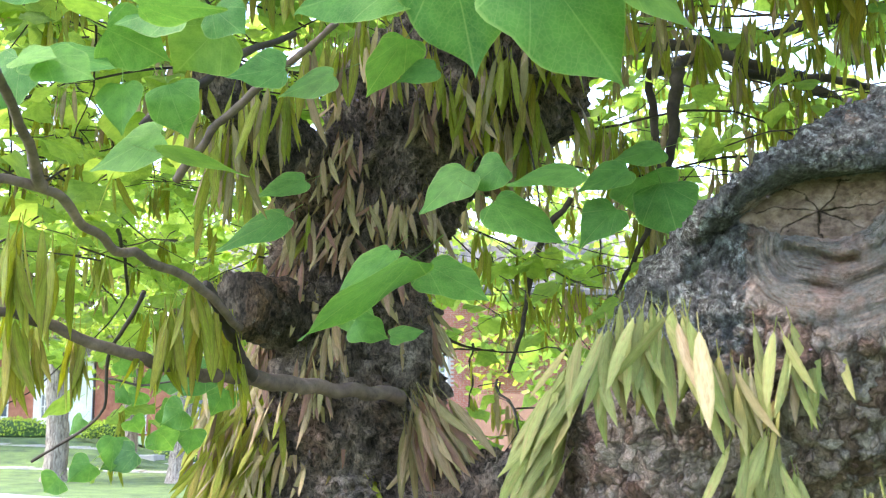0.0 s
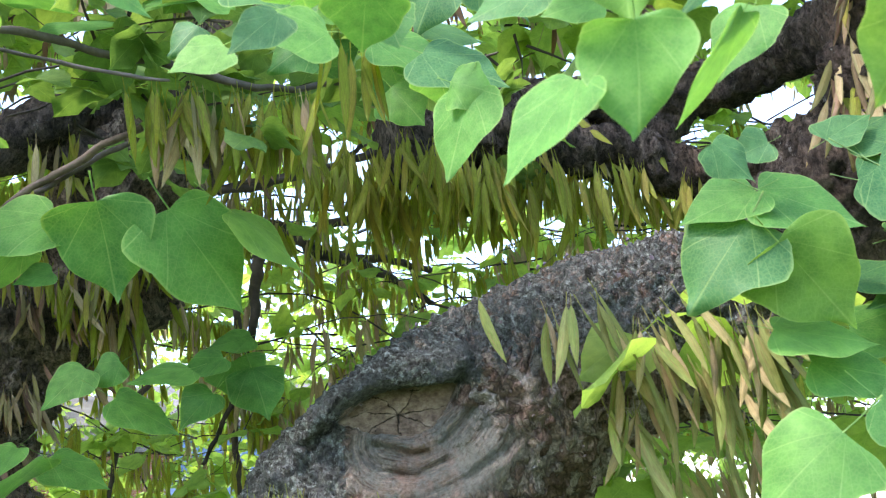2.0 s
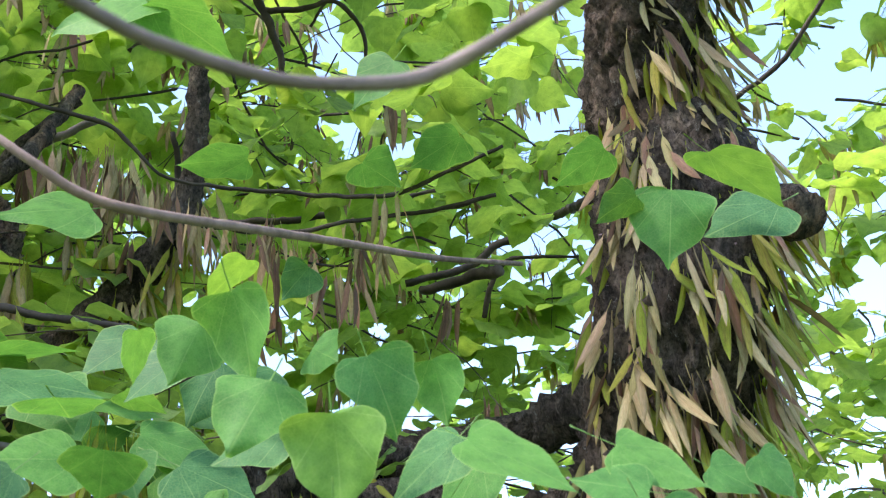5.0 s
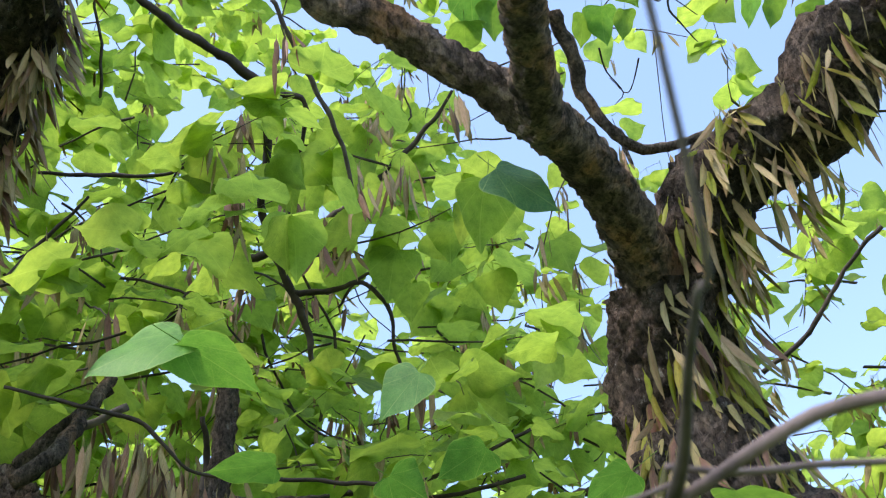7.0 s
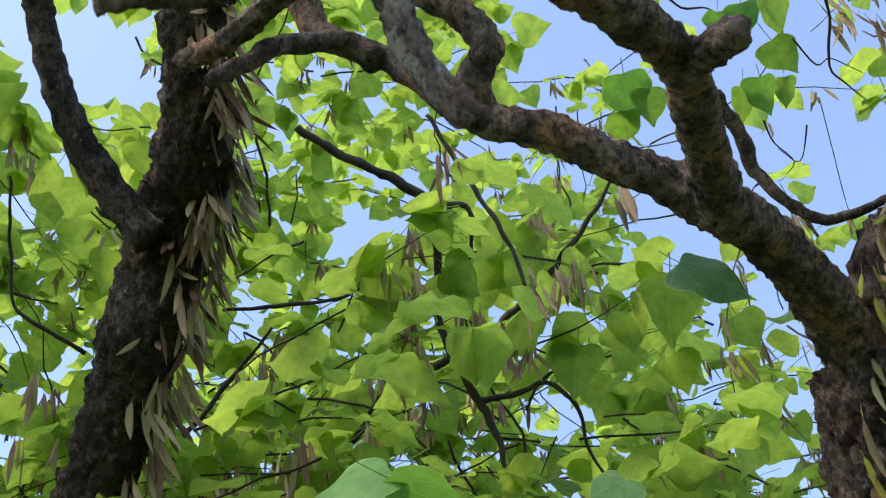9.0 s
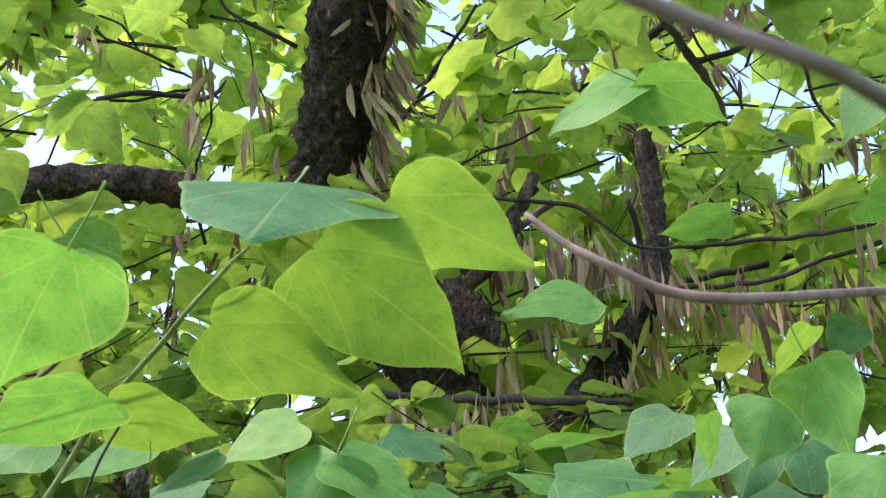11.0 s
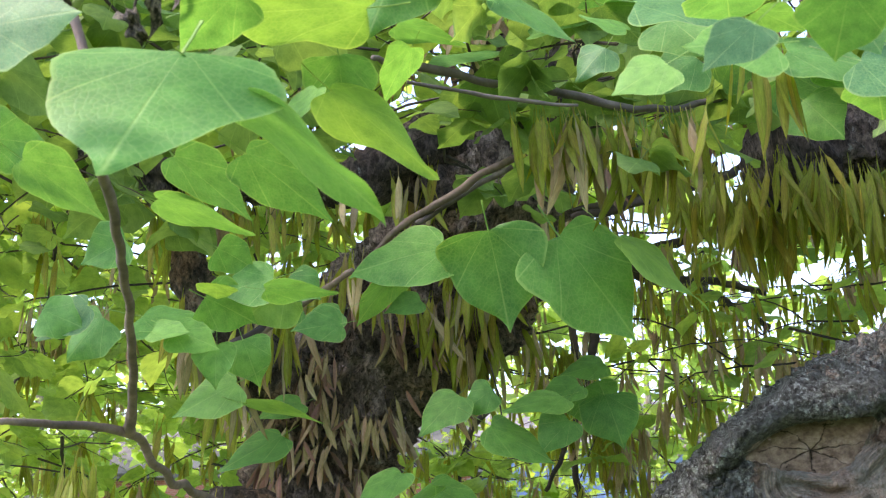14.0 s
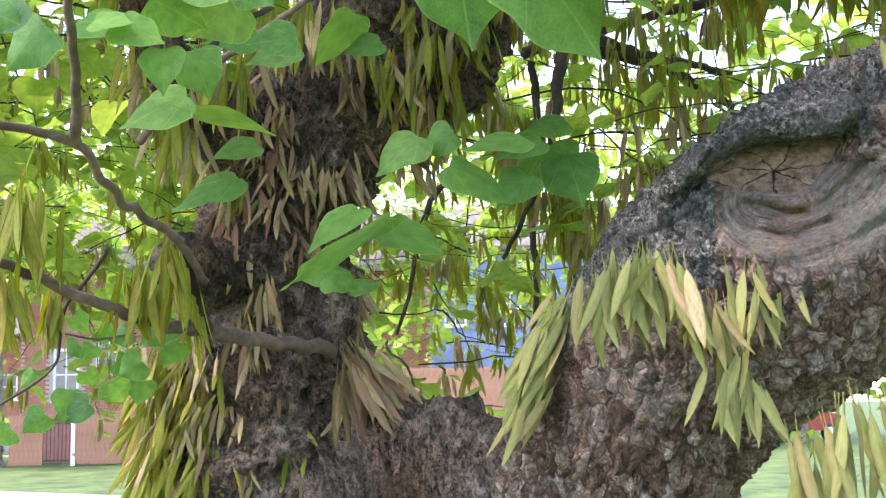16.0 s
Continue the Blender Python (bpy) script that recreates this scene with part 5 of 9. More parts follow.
leaf((0.129, 0.662, 2.084), (0.149, 0.622, 2.033), (-0.417, -0.789, 0.451), 0.067, 0.45, 9)
leaf((0.176, 0.686, 2.092), (0.242, 0.670, 2.073), (0.073, -0.645, 0.761), 0.070, 0.40, 10)
leaf((0.167, 0.370, 2.019), (0.148, 0.372, 1.975), (-0.164, -0.986, 0.010), 0.048, 0.45)
leaf((0.134, 0.402, 2.023), (0.136, 0.423, 1.992), (-0.669, 0.636, 0.384), 0.037, 0.35, 11)
leaf((0.271, 0.613, 2.106), (0.238, 0.625, 2.053), (-0.558, -0.814, 0.160), 0.063, 0.25)
leaf((0.214, 0.659, 2.144), (0.160, 0.668, 2.103), (-0.492, -0.719, 0.490), 0.069, 0.25, 9)
leaf((0.197, 0.602, 2.027), (0.265, 0.586, 2.006), (-0.004, -0.803, 0.596), 0.073, 0.50, 10)
leaf((0.254, 0.723, 2.067), (0.281, 0.755, 2.032), (0.114, 0.689, 0.715), 0.055, 0.25)
leaf((-0.194, 0.389, 1.878), (-0.114, 0.418, 1.835), (0.509, -0.146, 0.848), 0.095, 0.60, 8)
leaf((-0.148, 0.528, 1.951), (-0.074, 0.557, 1.906), (0.526, -0.021, 0.850), 0.091, 0.70, 7)
leaf((-0.201, 0.523, 1.905), (-0.145, 0.546, 1.870), (0.459, 0.215, 0.862), 0.070, 0.50, 11)
leaf((-0.250, 0.576, 1.924), (-0.198, 0.599, 1.889), (0.465, 0.242, 0.852), 0.066, 0.50, 9)
leaf((-0.267, 0.636, 1.916), (-0.198, 0.651, 1.896), (0.285, -0.040, 0.958), 0.074, 0.50, 10)
leaf((-0.306, 0.337, 1.889), (-0.264, 0.321, 1.891), (-0.356, -0.924, 0.139), 0.045, 0.20, 11)
leaf((-0.326, 0.493, 1.887), (-0.279, 0.512, 1.858), (0.408, 0.301, 0.862), 0.058, 0.50, 9)
leaf((-0.352, 0.512, 1.908), (-0.314, 0.515, 1.907), (-0.072, 0.811, 0.581), 0.038, 0.45)
leaf((-0.237, 0.323, 2.001), (-0.302, 0.354, 1.985), (-0.210, 0.061, 0.976), 0.073, 0.60, 10)
leaf((-0.240, 0.401, 2.026), (-0.175, 0.412, 2.016), (0.117, 0.177, 0.977), 0.067, 0.75, 11)
leaf((-0.236, 0.624, 2.103), (-0.311, 0.629, 2.074), (-0.298, -0.682, 0.667), 0.081, 0.45, 9)
leaf((-0.236, 0.520, 2.003), (-0.181, 0.515, 2.031), (-0.381, -0.697, 0.607), 0.063, 0.20, 10)
leaf((-0.031, 0.897, 1.963), (-0.124, 0.895, 1.947), (-0.095, -0.759, 0.644), 0.094, 0.40, 8)
leaf((0.003, 0.845, 1.964), (0.031, 0.902, 1.893), (0.215, 0.716, 0.664), 0.096, 0.60)
leaf((0.069, 0.845, 1.959), (0.142, 0.851, 1.861), (0.300, -0.939, 0.170), 0.122, 0.60, 7)
leaf((0.128, 0.840, 1.955), (0.211, 0.833, 1.894), (0.446, -0.596, 0.667), 0.103, 0.70, 8)
leaf((-0.190, 0.807, 1.907), (-0.240, 0.808, 1.894), (-0.140, -0.864, 0.483), 0.051, 0.50, 11)
leaf((-0.129, 0.914, 1.894), (-0.175, 0.912, 1.888), (-0.047, -0.854, 0.518), 0.047, 0.50, 9)
leaf((-0.139, 0.662, 2.045), (-0.130, 0.713, 2.019), (0.210, 0.411, 0.887), 0.058, 0.60)
leaf((-0.347, 0.834, 1.891), (-0.391, 0.840, 1.862), (-0.448, -0.721, 0.529), 0.054, 0.25, 10)
leaf((-0.301, 0.834, 1.881), (-0.237, 0.817, 1.866), (0.017, -0.625, 0.781), 0.067, 0.50, 11)

# leaves seen against the sky and hanging before the trunk
leaf((-0.237, 0.199, 2.011), (-0.277, 0.244, 1.965), (-0.402, 0.453, 0.796), 0.076, 0.60)
leaf((-0.258, 0.288, 2.077), (-0.226, 0.315, 2.039), (0.241, 0.681, 0.691), 0.056, 0.20)
leaf((0.183, 0.329, 2.048), (0.164, 0.360, 2.029), (-0.466, 0.248, 0.849), 0.042, 0.70, 9)
leaf((0.164, 0.308, 2.012), (0.195, 0.327, 1.965), (0.751, 0.258, 0.608), 0.059, 0.50)
leaf((0.252, 0.510, 2.049), (0.286, 0.497, 2.004), (-0.130, -0.973, 0.192), 0.058, 0.30)
leaf((0.216, 0.838, 2.141), (0.168, 0.848, 2.109), (-0.336, -0.911, 0.239), 0.058, 0.50)
leaf((-0.202, 0.412, 1.953), (-0.235, 0.437, 1.929), (-0.365, 0.353, 0.861), 0.048, 0.60, 10)
leaf((-0.176, 0.405, 2.000), (-0.218, 0.411, 1.975), (-0.471, -0.591, 0.654), 0.049, 0.20, 11)
leaf((-0.093, 0.555, 1.997), (-0.113, 0.579, 1.967), (-0.658, 0.305, 0.689), 0.044, 0.60, 9)
leaf((-0.291, 0.482, 2.049), (-0.333, 0.488, 2.021), (-0.294, -0.926, 0.238), 0.051, 0.40, 10)
leaf((-0.053, 0.593, 2.096), (-0.001, 0.585, 2.071), (0.180, -0.770, 0.612), 0.058, 0.30, 11)
leaf((0.080, 0.833, 2.208), (0.140, 0.842, 2.199), (0.130, 0.035, 0.991), 0.061, 0.60, 9)
leaf((0.113, 0.833, 2.182), (0.096, 0.850, 2.164), (-0.245, 0.557, 0.793), 0.030, 0.70)
leaf((0.284, 0.449, 2.121), (0.270, 0.474, 2.104), (0.315, 0.646, 0.695), 0.033, 0.30)
leaf((0.355, 0.750, 2.427), (0.281, 0.788, 2.427), (-0.026, -0.049, 0.998), 0.083, 0.60, 10)
leaf((0.188, 0.771, 2.337), (0.091, 0.777, 2.318), (-0.163, -0.802, 0.575), 0.099, 0.50, 7)
leaf((0.229, 0.612, 2.017), (0.275, 0.582, 1.988), (0.001, -0.696, 0.718), 0.063, 0.50, 11)
leaf((-0.155, 0.642, 2.006), (-0.187, 0.649, 1.970), (-0.672, -0.546, 0.500), 0.048, 0.50, 9)
leaf((0.197, 0.425, 1.906), (0.180, 0.440, 1.848), (-0.914, -0.371, 0.166), 0.062, 0.50, 10)
leaf((-0.120, 1.222, 1.986), (-0.181, 1.224, 1.963), (-0.271, -0.690, 0.671), 0.065, 0.50, 11)
leaf((-0.212, 0.853, 1.808), (-0.145, 0.862, 1.795), (0.187, -0.026, 0.982), 0.069, 0.70, 9)
leaf((0.139, 1.179, 1.870), (0.064, 1.171, 1.854), (-0.121, -0.488, 0.865), 0.077, 0.40, 10)
leaf((0.054, 1.191, 1.839), (0.129, 1.179, 1.795), (0.303, -0.649, 0.698), 0.088, 0.40, 11)
leaf((-0.053, 1.168, 1.783), (-0.113, 1.161, 1.734), (-0.525, -0.443, 0.727), 0.078, 0.50, 9)
leaf((-0.030, 1.082, 1.761), (-0.144, 1.120, 1.691), (-0.506, 0.066, 0.860), 0.139, 0.60, 10)
leaf((-0.016, 1.216, 1.775), (0.050, 1.194, 1.738), (0.205, -0.650, 0.732), 0.079, 0.40, 11)
leaf((0.299, 1.711, 1.981), (0.313, 1.653, 1.902), (-0.245, -0.799, 0.550), 0.099, 0.50, 9)
leaf((0.025, 1.245, 1.885), (-0.027, 1.243, 1.836), (-0.493, -0.671, 0.554), 0.072, 0.40, 10)
leaf((0.066, 1.236, 1.890), (0.027, 1.233, 1.868), (-0.166, -0.895, 0.413), 0.045, 0.40)
leaf((-0.089, 1.170, 1.712), (-0.054, 1.158, 1.697), (-0.044, -0.831, 0.555), 0.040, 0.50)
leaf((-0.329, 0.902, 1.971), (-0.371, 0.905, 1.950), (-0.104, -0.993, 0.063), 0.047, 0.50)
leaf((-0.238, 0.813, 1.936), (-0.207, 0.832, 1.926), (-0.224, 0.699, 0.679), 0.037, 0.60)
leaf((-0.348, 0.919, 1.902), (-0.385, 0.926, 1.865), (-0.347, -0.921, 0.177), 0.053, 0.50)
leaf((-0.382, 0.824, 1.884), (-0.346, 0.817, 1.868), (-0.126, -0.981, 0.147), 0.040, 0.40)
leaf((-0.248, 0.821, 1.894), (-0.207, 0.849, 1.883), (-0.291, 0.700, 0.652), 0.051, 0.60)
leaf((-0.264, 0.743, 1.847), (-0.228, 0.736, 1.831), (0.067, -0.828, 0.557), 0.040, 0.40, 11)
leaf((-0.280, 0.736, 1.844), (-0.250, 0.726, 1.843), (-0.182, -0.667, 0.722), 0.032, 0.40, 9)
leaf((-0.238, 0.835, 1.856), (-0.240, 0.835, 1.818), (-0.308, -0.951, 0.001), 0.037, 0.40)
leaf((-0.219, 0.893, 1.874), (-0.204, 0.889, 1.832), (-0.065, -0.995, 0.073), 0.044, 0.40)
leaf((-0.182, 0.914, 1.931), (-0.224, 0.958, 1.908), (0.326, 0.678, 0.659), 0.065, 0.70)
leaf((-0.166, 1.143, 1.969), (-0.226, 1.141, 1.961), (-0.082, -0.689, 0.720), 0.061, 0.40, 10)
leaf((-0.224, 0.898, 1.835), (-0.282, 0.900, 1.806), (-0.350, -0.703, 0.619), 0.065, 0.50, 11)
leaf((-0.166, 1.370, 1.900), (-0.226, 1.361, 1.880), (-0.165, -0.614, 0.772), 0.064, 0.50, 9)
leaf((-0.191, 1.375, 1.859), (-0.272, 1.364, 1.815), (-0.340, -0.543, 0.768), 0.093, 0.50, 10)
leaf((0.238, 1.570, 1.904), (0.182, 1.573, 1.856), (-0.428, -0.774, 0.466), 0.074, 0.50)
leaf((0.319, 1.663, 1.961), (0.332, 1.611, 1.881), (-0.202, -0.829, 0.522), 0.096, 0.50)
leaf((0.316, 1.642, 2.008), (0.243, 1.646, 1.991), (-0.206, -0.628, 0.750), 0.075, 0.50, 11)
leaf((0.254, 1.560, 1.957), (0.182, 1.565, 1.929), (-0.329, -0.604, 0.726), 0.078, 0.50, 9)
leaf((-0.103, 1.254, 1.737), (-0.077, 1.247, 1.704), (-0.056, -0.979, 0.194), 0.042, 0.50)
leaf((-0.057, 1.254, 1.704), (-0.018, 1.255, 1.711), (-0.138, -0.552, 0.822), 0.039, 0.50, 10)
leaf((-0.044, 1.319, 2.061), (-0.097, 1.360, 2.003), (-0.579, 0.307, 0.755), 0.089, 0.60, 11)
leaf((-0.008, 1.344, 2.032), (-0.058, 1.344, 2.016), (-0.212, -0.747, 0.630), 0.053, 0.50, 9)
leaf((-0.193, 0.705, 1.869), (-0.137, 0.710, 1.869), (-0.013, 0.046, 0.999), 0.055, 0.60, 10)
leaf((-0.177, 0.852, 1.922), (-0.152, 0.838, 1.898), (-0.372, -0.916, 0.151), 0.037, 0.50)
leaf((-0.231, 0.715, 1.876), (-0.233, 0.748, 1.874), (0.081, 0.065, 0.995), 0.030, 0.70, 11)

# sprays hanging against the open sky
branch("branch", [(0.694, 0.322, 3.211, 0.0030), (0.735, 0.376, 3.197, 0.0025), (0.778, 0.385, 3.224, 0.0020), (0.824, 0.436, 3.210, 0.0014), (0.821, 0.507, 3.205, 0.0009)], TWIG, 6, 0.012)
branch("branch", [(0.726, 0.243, 3.089, 0.0028), (0.775, 0.306, 3.063, 0.0023), (0.805, 0.368, 3.048, 0.0018), (0.853, 0.395, 3.056, 0.0013), (0.904, 0.418, 3.064, 0.0008)], TWIG, 6, 0.012)
branch("branch", [(0.713, 0.326, 3.020, 0.0016), (0.768, 0.357, 3.020, 0.0012), (0.806, 0.361, 3.054, 0.0009), (0.871, 0.376, 3.062, 0.0006)], TWIG, 6, 0.012)
branch("branch", [(1.056, 0.166, 3.123, 0.0040), (1.022, 0.253, 3.121, 0.0034), (0.992, 0.291, 3.161, 0.0029), (0.987, 0.327, 3.190, 0.0023), (0.970, 0.386, 3.203, 0.0018), (0.966, 0.408, 3.244, 0.0012)], TWIG, 6, 0.012)
branch("branch", [(1.048, 0.268, 3.152, 0.0022), (1.058, 0.316, 3.160, 0.0017), (1.048, 0.364, 3.181, 0.0012), (1.043, 0.391, 3.217, 0.0007)], TWIG, 6, 0.012)
branch("branch", [(0.721, 0.439, 2.986, 0.0016), (0.759, 0.474, 2.990, 0.0012), (0.809, 0.502, 2.995, 0.0009), (0.823, 0.539, 3.012, 0.0006)], TWIG, 6, 0.012)
branch("branch", [(0.774, 0.422, 2.971, 0.0012), (0.795, 0.479, 2.966, 0.0008), (0.786, 0.498, 3.013, 0.0006)], TWIG, 6, 0.012)
branch("branch", [(0.756, 0.367, 2.958, 0.0008), (0.834, 0.474, 2.875, 0.0006), (0.880, 0.517, 2.869, 0.0006)], TWIG_GREY, 6, 0.012)
branch("branch", [(0.579, 0.384, 3.189, 0.0025), (0.634, 0.412, 3.191, 0.0019), (0.683, 0.417, 3.218, 0.0013), (0.729, 0.435, 3.235, 0.0008)], TWIG, 6, 0.012)
branch("branch", [(0.814, 0.264, 3.168, 0.0025), (0.885, 0.294, 3.160, 0.0019), (0.961, 0.280, 3.189, 0.0013), (0.992, 0.261, 3.248, 0.0008)], TWIG, 6, 0.012)
leaf((0.714, 0.379, 3.184), (0.736, 0.414, 3.155), (0.543, 0.315, 0.779), 0.051, 0.55)
leaf((0.754, 0.355, 3.182), (0.776, 0.400, 3.147), (-0.277, 0.681, 0.678), 0.061, 0.72, 9)
leaf((0.761, 0.400, 3.137), (0.811, 0.422, 3.107), (0.542, -0.103, 0.834), 0.062, 0.72)
leaf((0.754, 0.443, 3.102), (0.776, 0.486, 3.067), (-0.119, 0.657, 0.744), 0.059, 0.55)
leaf((0.786, 0.431, 3.096), (0.800, 0.468, 3.069), (-0.328, 0.651, 0.685), 0.048, 0.72, 10)
leaf((0.734, 0.462, 3.096), (0.746, 0.504, 3.066), (-0.310, 0.611, 0.729), 0.052, 0.72, 11)
leaf((0.950, 0.329, 3.098), (0.962, 0.371, 3.068), (-0.354, 0.609, 0.710), 0.052, 0.55, 9)
leaf((0.982, 0.317, 3.092), (0.992, 0.356, 3.064), (-0.197, 0.604, 0.772), 0.048, 0.72, 10)
leaf((1.025, 0.300, 3.084), (1.059, 0.317, 3.062), (0.508, 0.075, 0.858), 0.043, 0.72)
leaf((0.942, 0.296, 3.124), (0.966, 0.328, 3.114), (0.249, 0.137, 0.959), 0.041, 0.55)
leaf((0.946, 0.257, 3.155), (0.980, 0.291, 3.143), (0.157, 0.171, 0.973), 0.050, 0.72)
leaf((0.584, 0.419, 3.208), (0.597, 0.458, 3.204), (0.038, 0.101, 0.994), 0.041, 0.72)
leaf((0.570, 0.505, 3.134), (0.600, 0.566, 3.105), (0.057, 0.414, 0.909), 0.074, 0.55)
leaf((0.573, 0.542, 3.092), (0.601, 0.592, 3.087), (-0.106, 0.154, 0.982), 0.058, 0.72)
leaf((0.609, 0.513, 3.119), (0.623, 0.557, 3.086), (-0.173, 0.608, 0.775), 0.057, 0.72)
leaf((0.685, 0.400, 3.182), (0.691, 0.436, 3.158), (-0.039, 0.552, 0.833), 0.044, 0.55)
leaf((1.017, 0.230, 3.148), (1.054, 0.251, 3.131), (0.214, 0.341, 0.916), 0.045, 0.72)
leaf((1.068, 0.234, 3.120), (1.070, 0.273, 3.097), (-0.073, 0.520, 0.851), 0.045, 0.72)

# leaves behind the burl, shade put into their dark bluish colour, and level ones over it
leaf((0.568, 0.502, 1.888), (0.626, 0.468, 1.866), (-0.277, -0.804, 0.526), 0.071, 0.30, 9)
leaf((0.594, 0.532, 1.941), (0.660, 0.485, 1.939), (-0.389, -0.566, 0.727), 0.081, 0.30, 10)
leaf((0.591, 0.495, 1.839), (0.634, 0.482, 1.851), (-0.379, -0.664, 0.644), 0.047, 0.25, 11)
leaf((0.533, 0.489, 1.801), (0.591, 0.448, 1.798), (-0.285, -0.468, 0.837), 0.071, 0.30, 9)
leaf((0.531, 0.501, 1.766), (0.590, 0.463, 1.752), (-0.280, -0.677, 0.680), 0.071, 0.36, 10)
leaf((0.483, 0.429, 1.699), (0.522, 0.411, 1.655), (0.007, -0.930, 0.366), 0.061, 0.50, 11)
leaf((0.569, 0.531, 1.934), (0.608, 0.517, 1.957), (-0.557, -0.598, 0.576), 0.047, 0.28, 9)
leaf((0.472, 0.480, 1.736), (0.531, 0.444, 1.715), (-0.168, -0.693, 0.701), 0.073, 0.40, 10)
leaf((0.099, 0.730, 2.141), (0.171, 0.702, 2.146), (-0.144, -0.188, 0.972), 0.077, 0.35, 9)
leaf((0.100, 0.685, 2.086), (0.062, 0.692, 2.104), (0.211, -0.707, 0.675), 0.042, 0.40, 10)
leaf((0.188, 0.625, 2.073), (0.230, 0.634, 2.062), (0.256, -0.017, 0.966), 0.045, 0.35, 11)
leaf((0.042, 0.792, 2.136), (0.099, 0.768, 2.144), (-0.327, -0.533, 0.781), 0.062, 0.45, 9)
leaf((-0.081, 0.791, 2.142), (-0.016, 0.802, 2.132), (0.175, -0.184, 0.967), 0.067, 0.55, 10)
leaf((-0.042, 0.857, 2.142), (0.033, 0.830, 2.143), (-0.209, -0.553, 0.807), 0.081, 0.50, 11)
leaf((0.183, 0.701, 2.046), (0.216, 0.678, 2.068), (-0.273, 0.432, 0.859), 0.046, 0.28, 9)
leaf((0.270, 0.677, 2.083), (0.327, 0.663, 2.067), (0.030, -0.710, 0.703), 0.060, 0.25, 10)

# leaves beside the upright limb
leaf((0.529, 0.351, 2.234), (0.502, 0.398, 2.218), (-0.036, 0.293, 0.955), 0.057, 0.40, 11)
leaf((0.538, 0.292, 2.159), (0.523, 0.295, 2.094), (-0.589, -0.802, 0.102), 0.067, 0.50)
leaf((0.503, 0.213, 2.138), (0.575, 0.215, 2.110), (0.340, -0.432, 0.835), 0.077, 0.90, 9)
leaf((0.593, 0.236, 2.126), (0.535, 0.266, 2.102), (-0.549, -0.669, 0.501), 0.070, 0.30, 10)
leaf((0.508, 0.302, 2.152), (0.486, 0.334, 2.145), (0.184, 0.334, 0.925), 0.039, 0.30)
leaf((0.148, 0.442, 2.349), (0.070, 0.465, 2.315), (-0.449, -0.710, 0.543), 0.087, 0.40, 8)
leaf((0.142, 0.427, 2.329), (0.222, 0.445, 2.309), (0.257, -0.115, 0.959), 0.084, 0.60, 11)
leaf((0.446, 0.359, 2.579), (0.513, 0.341, 2.528), (-0.111, -0.971, 0.213), 0.086, 0.20, 7)
leaf((0.479, 0.424, 2.631), (0.486, 0.489, 2.585), (-0.299, 0.576, 0.761), 0.080, 0.90)
leaf((0.423, 0.520, 2.422), (0.391, 0.559, 2.379), (-0.828, -0.551, 0.105), 0.066, 0.50, 9)
leaf((0.491, 0.517, 2.344), (0.458, 0.570, 2.330), (0.008, 0.269, 0.963), 0.064, 0.50, 10)
leaf((0.406, 0.572, 2.325), (0.454, 0.588, 2.321), (-0.078, 0.436, 0.896), 0.051, 0.50)

# foot of the tree
limb("root_flare", [(0.070, 1.600, -0.120, 0.4000), (0.040, 1.620, 0.100, 0.3100), (0.010, 1.640, 0.400, 0.2400), (-0.020, 1.650, 0.800, 0.2150)], BARK_DARK, 40, 0.02, 0.008, 0.22, "", "flaring foot of the trunk in the lawn")

# the exposed wood of the scar, with its drying cracks
k = Mat("old_cut_wood")
sepn = k.node("ShaderNodeSeparateXYZ")
k.link(k.coords(), sepn.inputs[0])
ang = k.math("ARCTAN2", k.math("MULTIPLY", sepn.outputs[1], 2.0), sepn.outputs[0])
wob = k.noise(k.coords(), 45, 4)
rad = k.math("POWER", k.math("ADD", k.math("POWER", sepn.outputs[0], 2.0), k.math("MULTIPLY", k.math("POWER", sepn.outputs[1], 2.0), 4.0)), 0.5)
crk = k.math("MULTIPLY", k.math("ABSOLUTE", k.math("SINE", k.math("ADD", k.math("MULTIPLY", ang, 3.5), k.math("MULTIPLY", wob, 4.5)))), rad)
ring = k.math("SINE", k.math("ADD", k.math("MULTIPLY", rad, 900.0), k.math("MULTIPLY", wob, 12.0)))
wood_col = k.ramp(k.noise(k.coords(), 90, 7, 0.7), (0.36, (0.10, 0.068, 0.052)), (0.5, (0.205, 0.145, 0.11)), (0.64, (0.32, 0.25, 0.195)))
wood_col = k.mix(0.12, wood_col, k.ramp(ring, (0.2, (0.10, 0.07, 0.05)), (0.8, (0.30, 0.23, 0.17))))
crack = k.ramp(k.math("ADD", crk, k.math("MULTIPLY", k.math("SUBTRACT", k.noise(k.coords(), 130, 5, 0.7), 0.5), 0.011)), (0.001, (1, 1, 1)), (0.0034, (0, 0, 0)))
wood_col = k.mix(crack, wood_col, (0.02, 0.014, 0.01))
CUT_WOOD = k.done(wood_col, 0.9, k.bump(k.math("ADD", k.math("MULTIPLY", crack, -1.0), k.noise(k.coords(), 240, 6, 0.7)), 0.9, 0.004), 0.2)
bm = bmesh.new()
EYE_HUB = (0.5, 0.4)
rings = [[bm.verts.new((0, 0, bed_of(EYE_HUB[1]) + 0.0015))]]
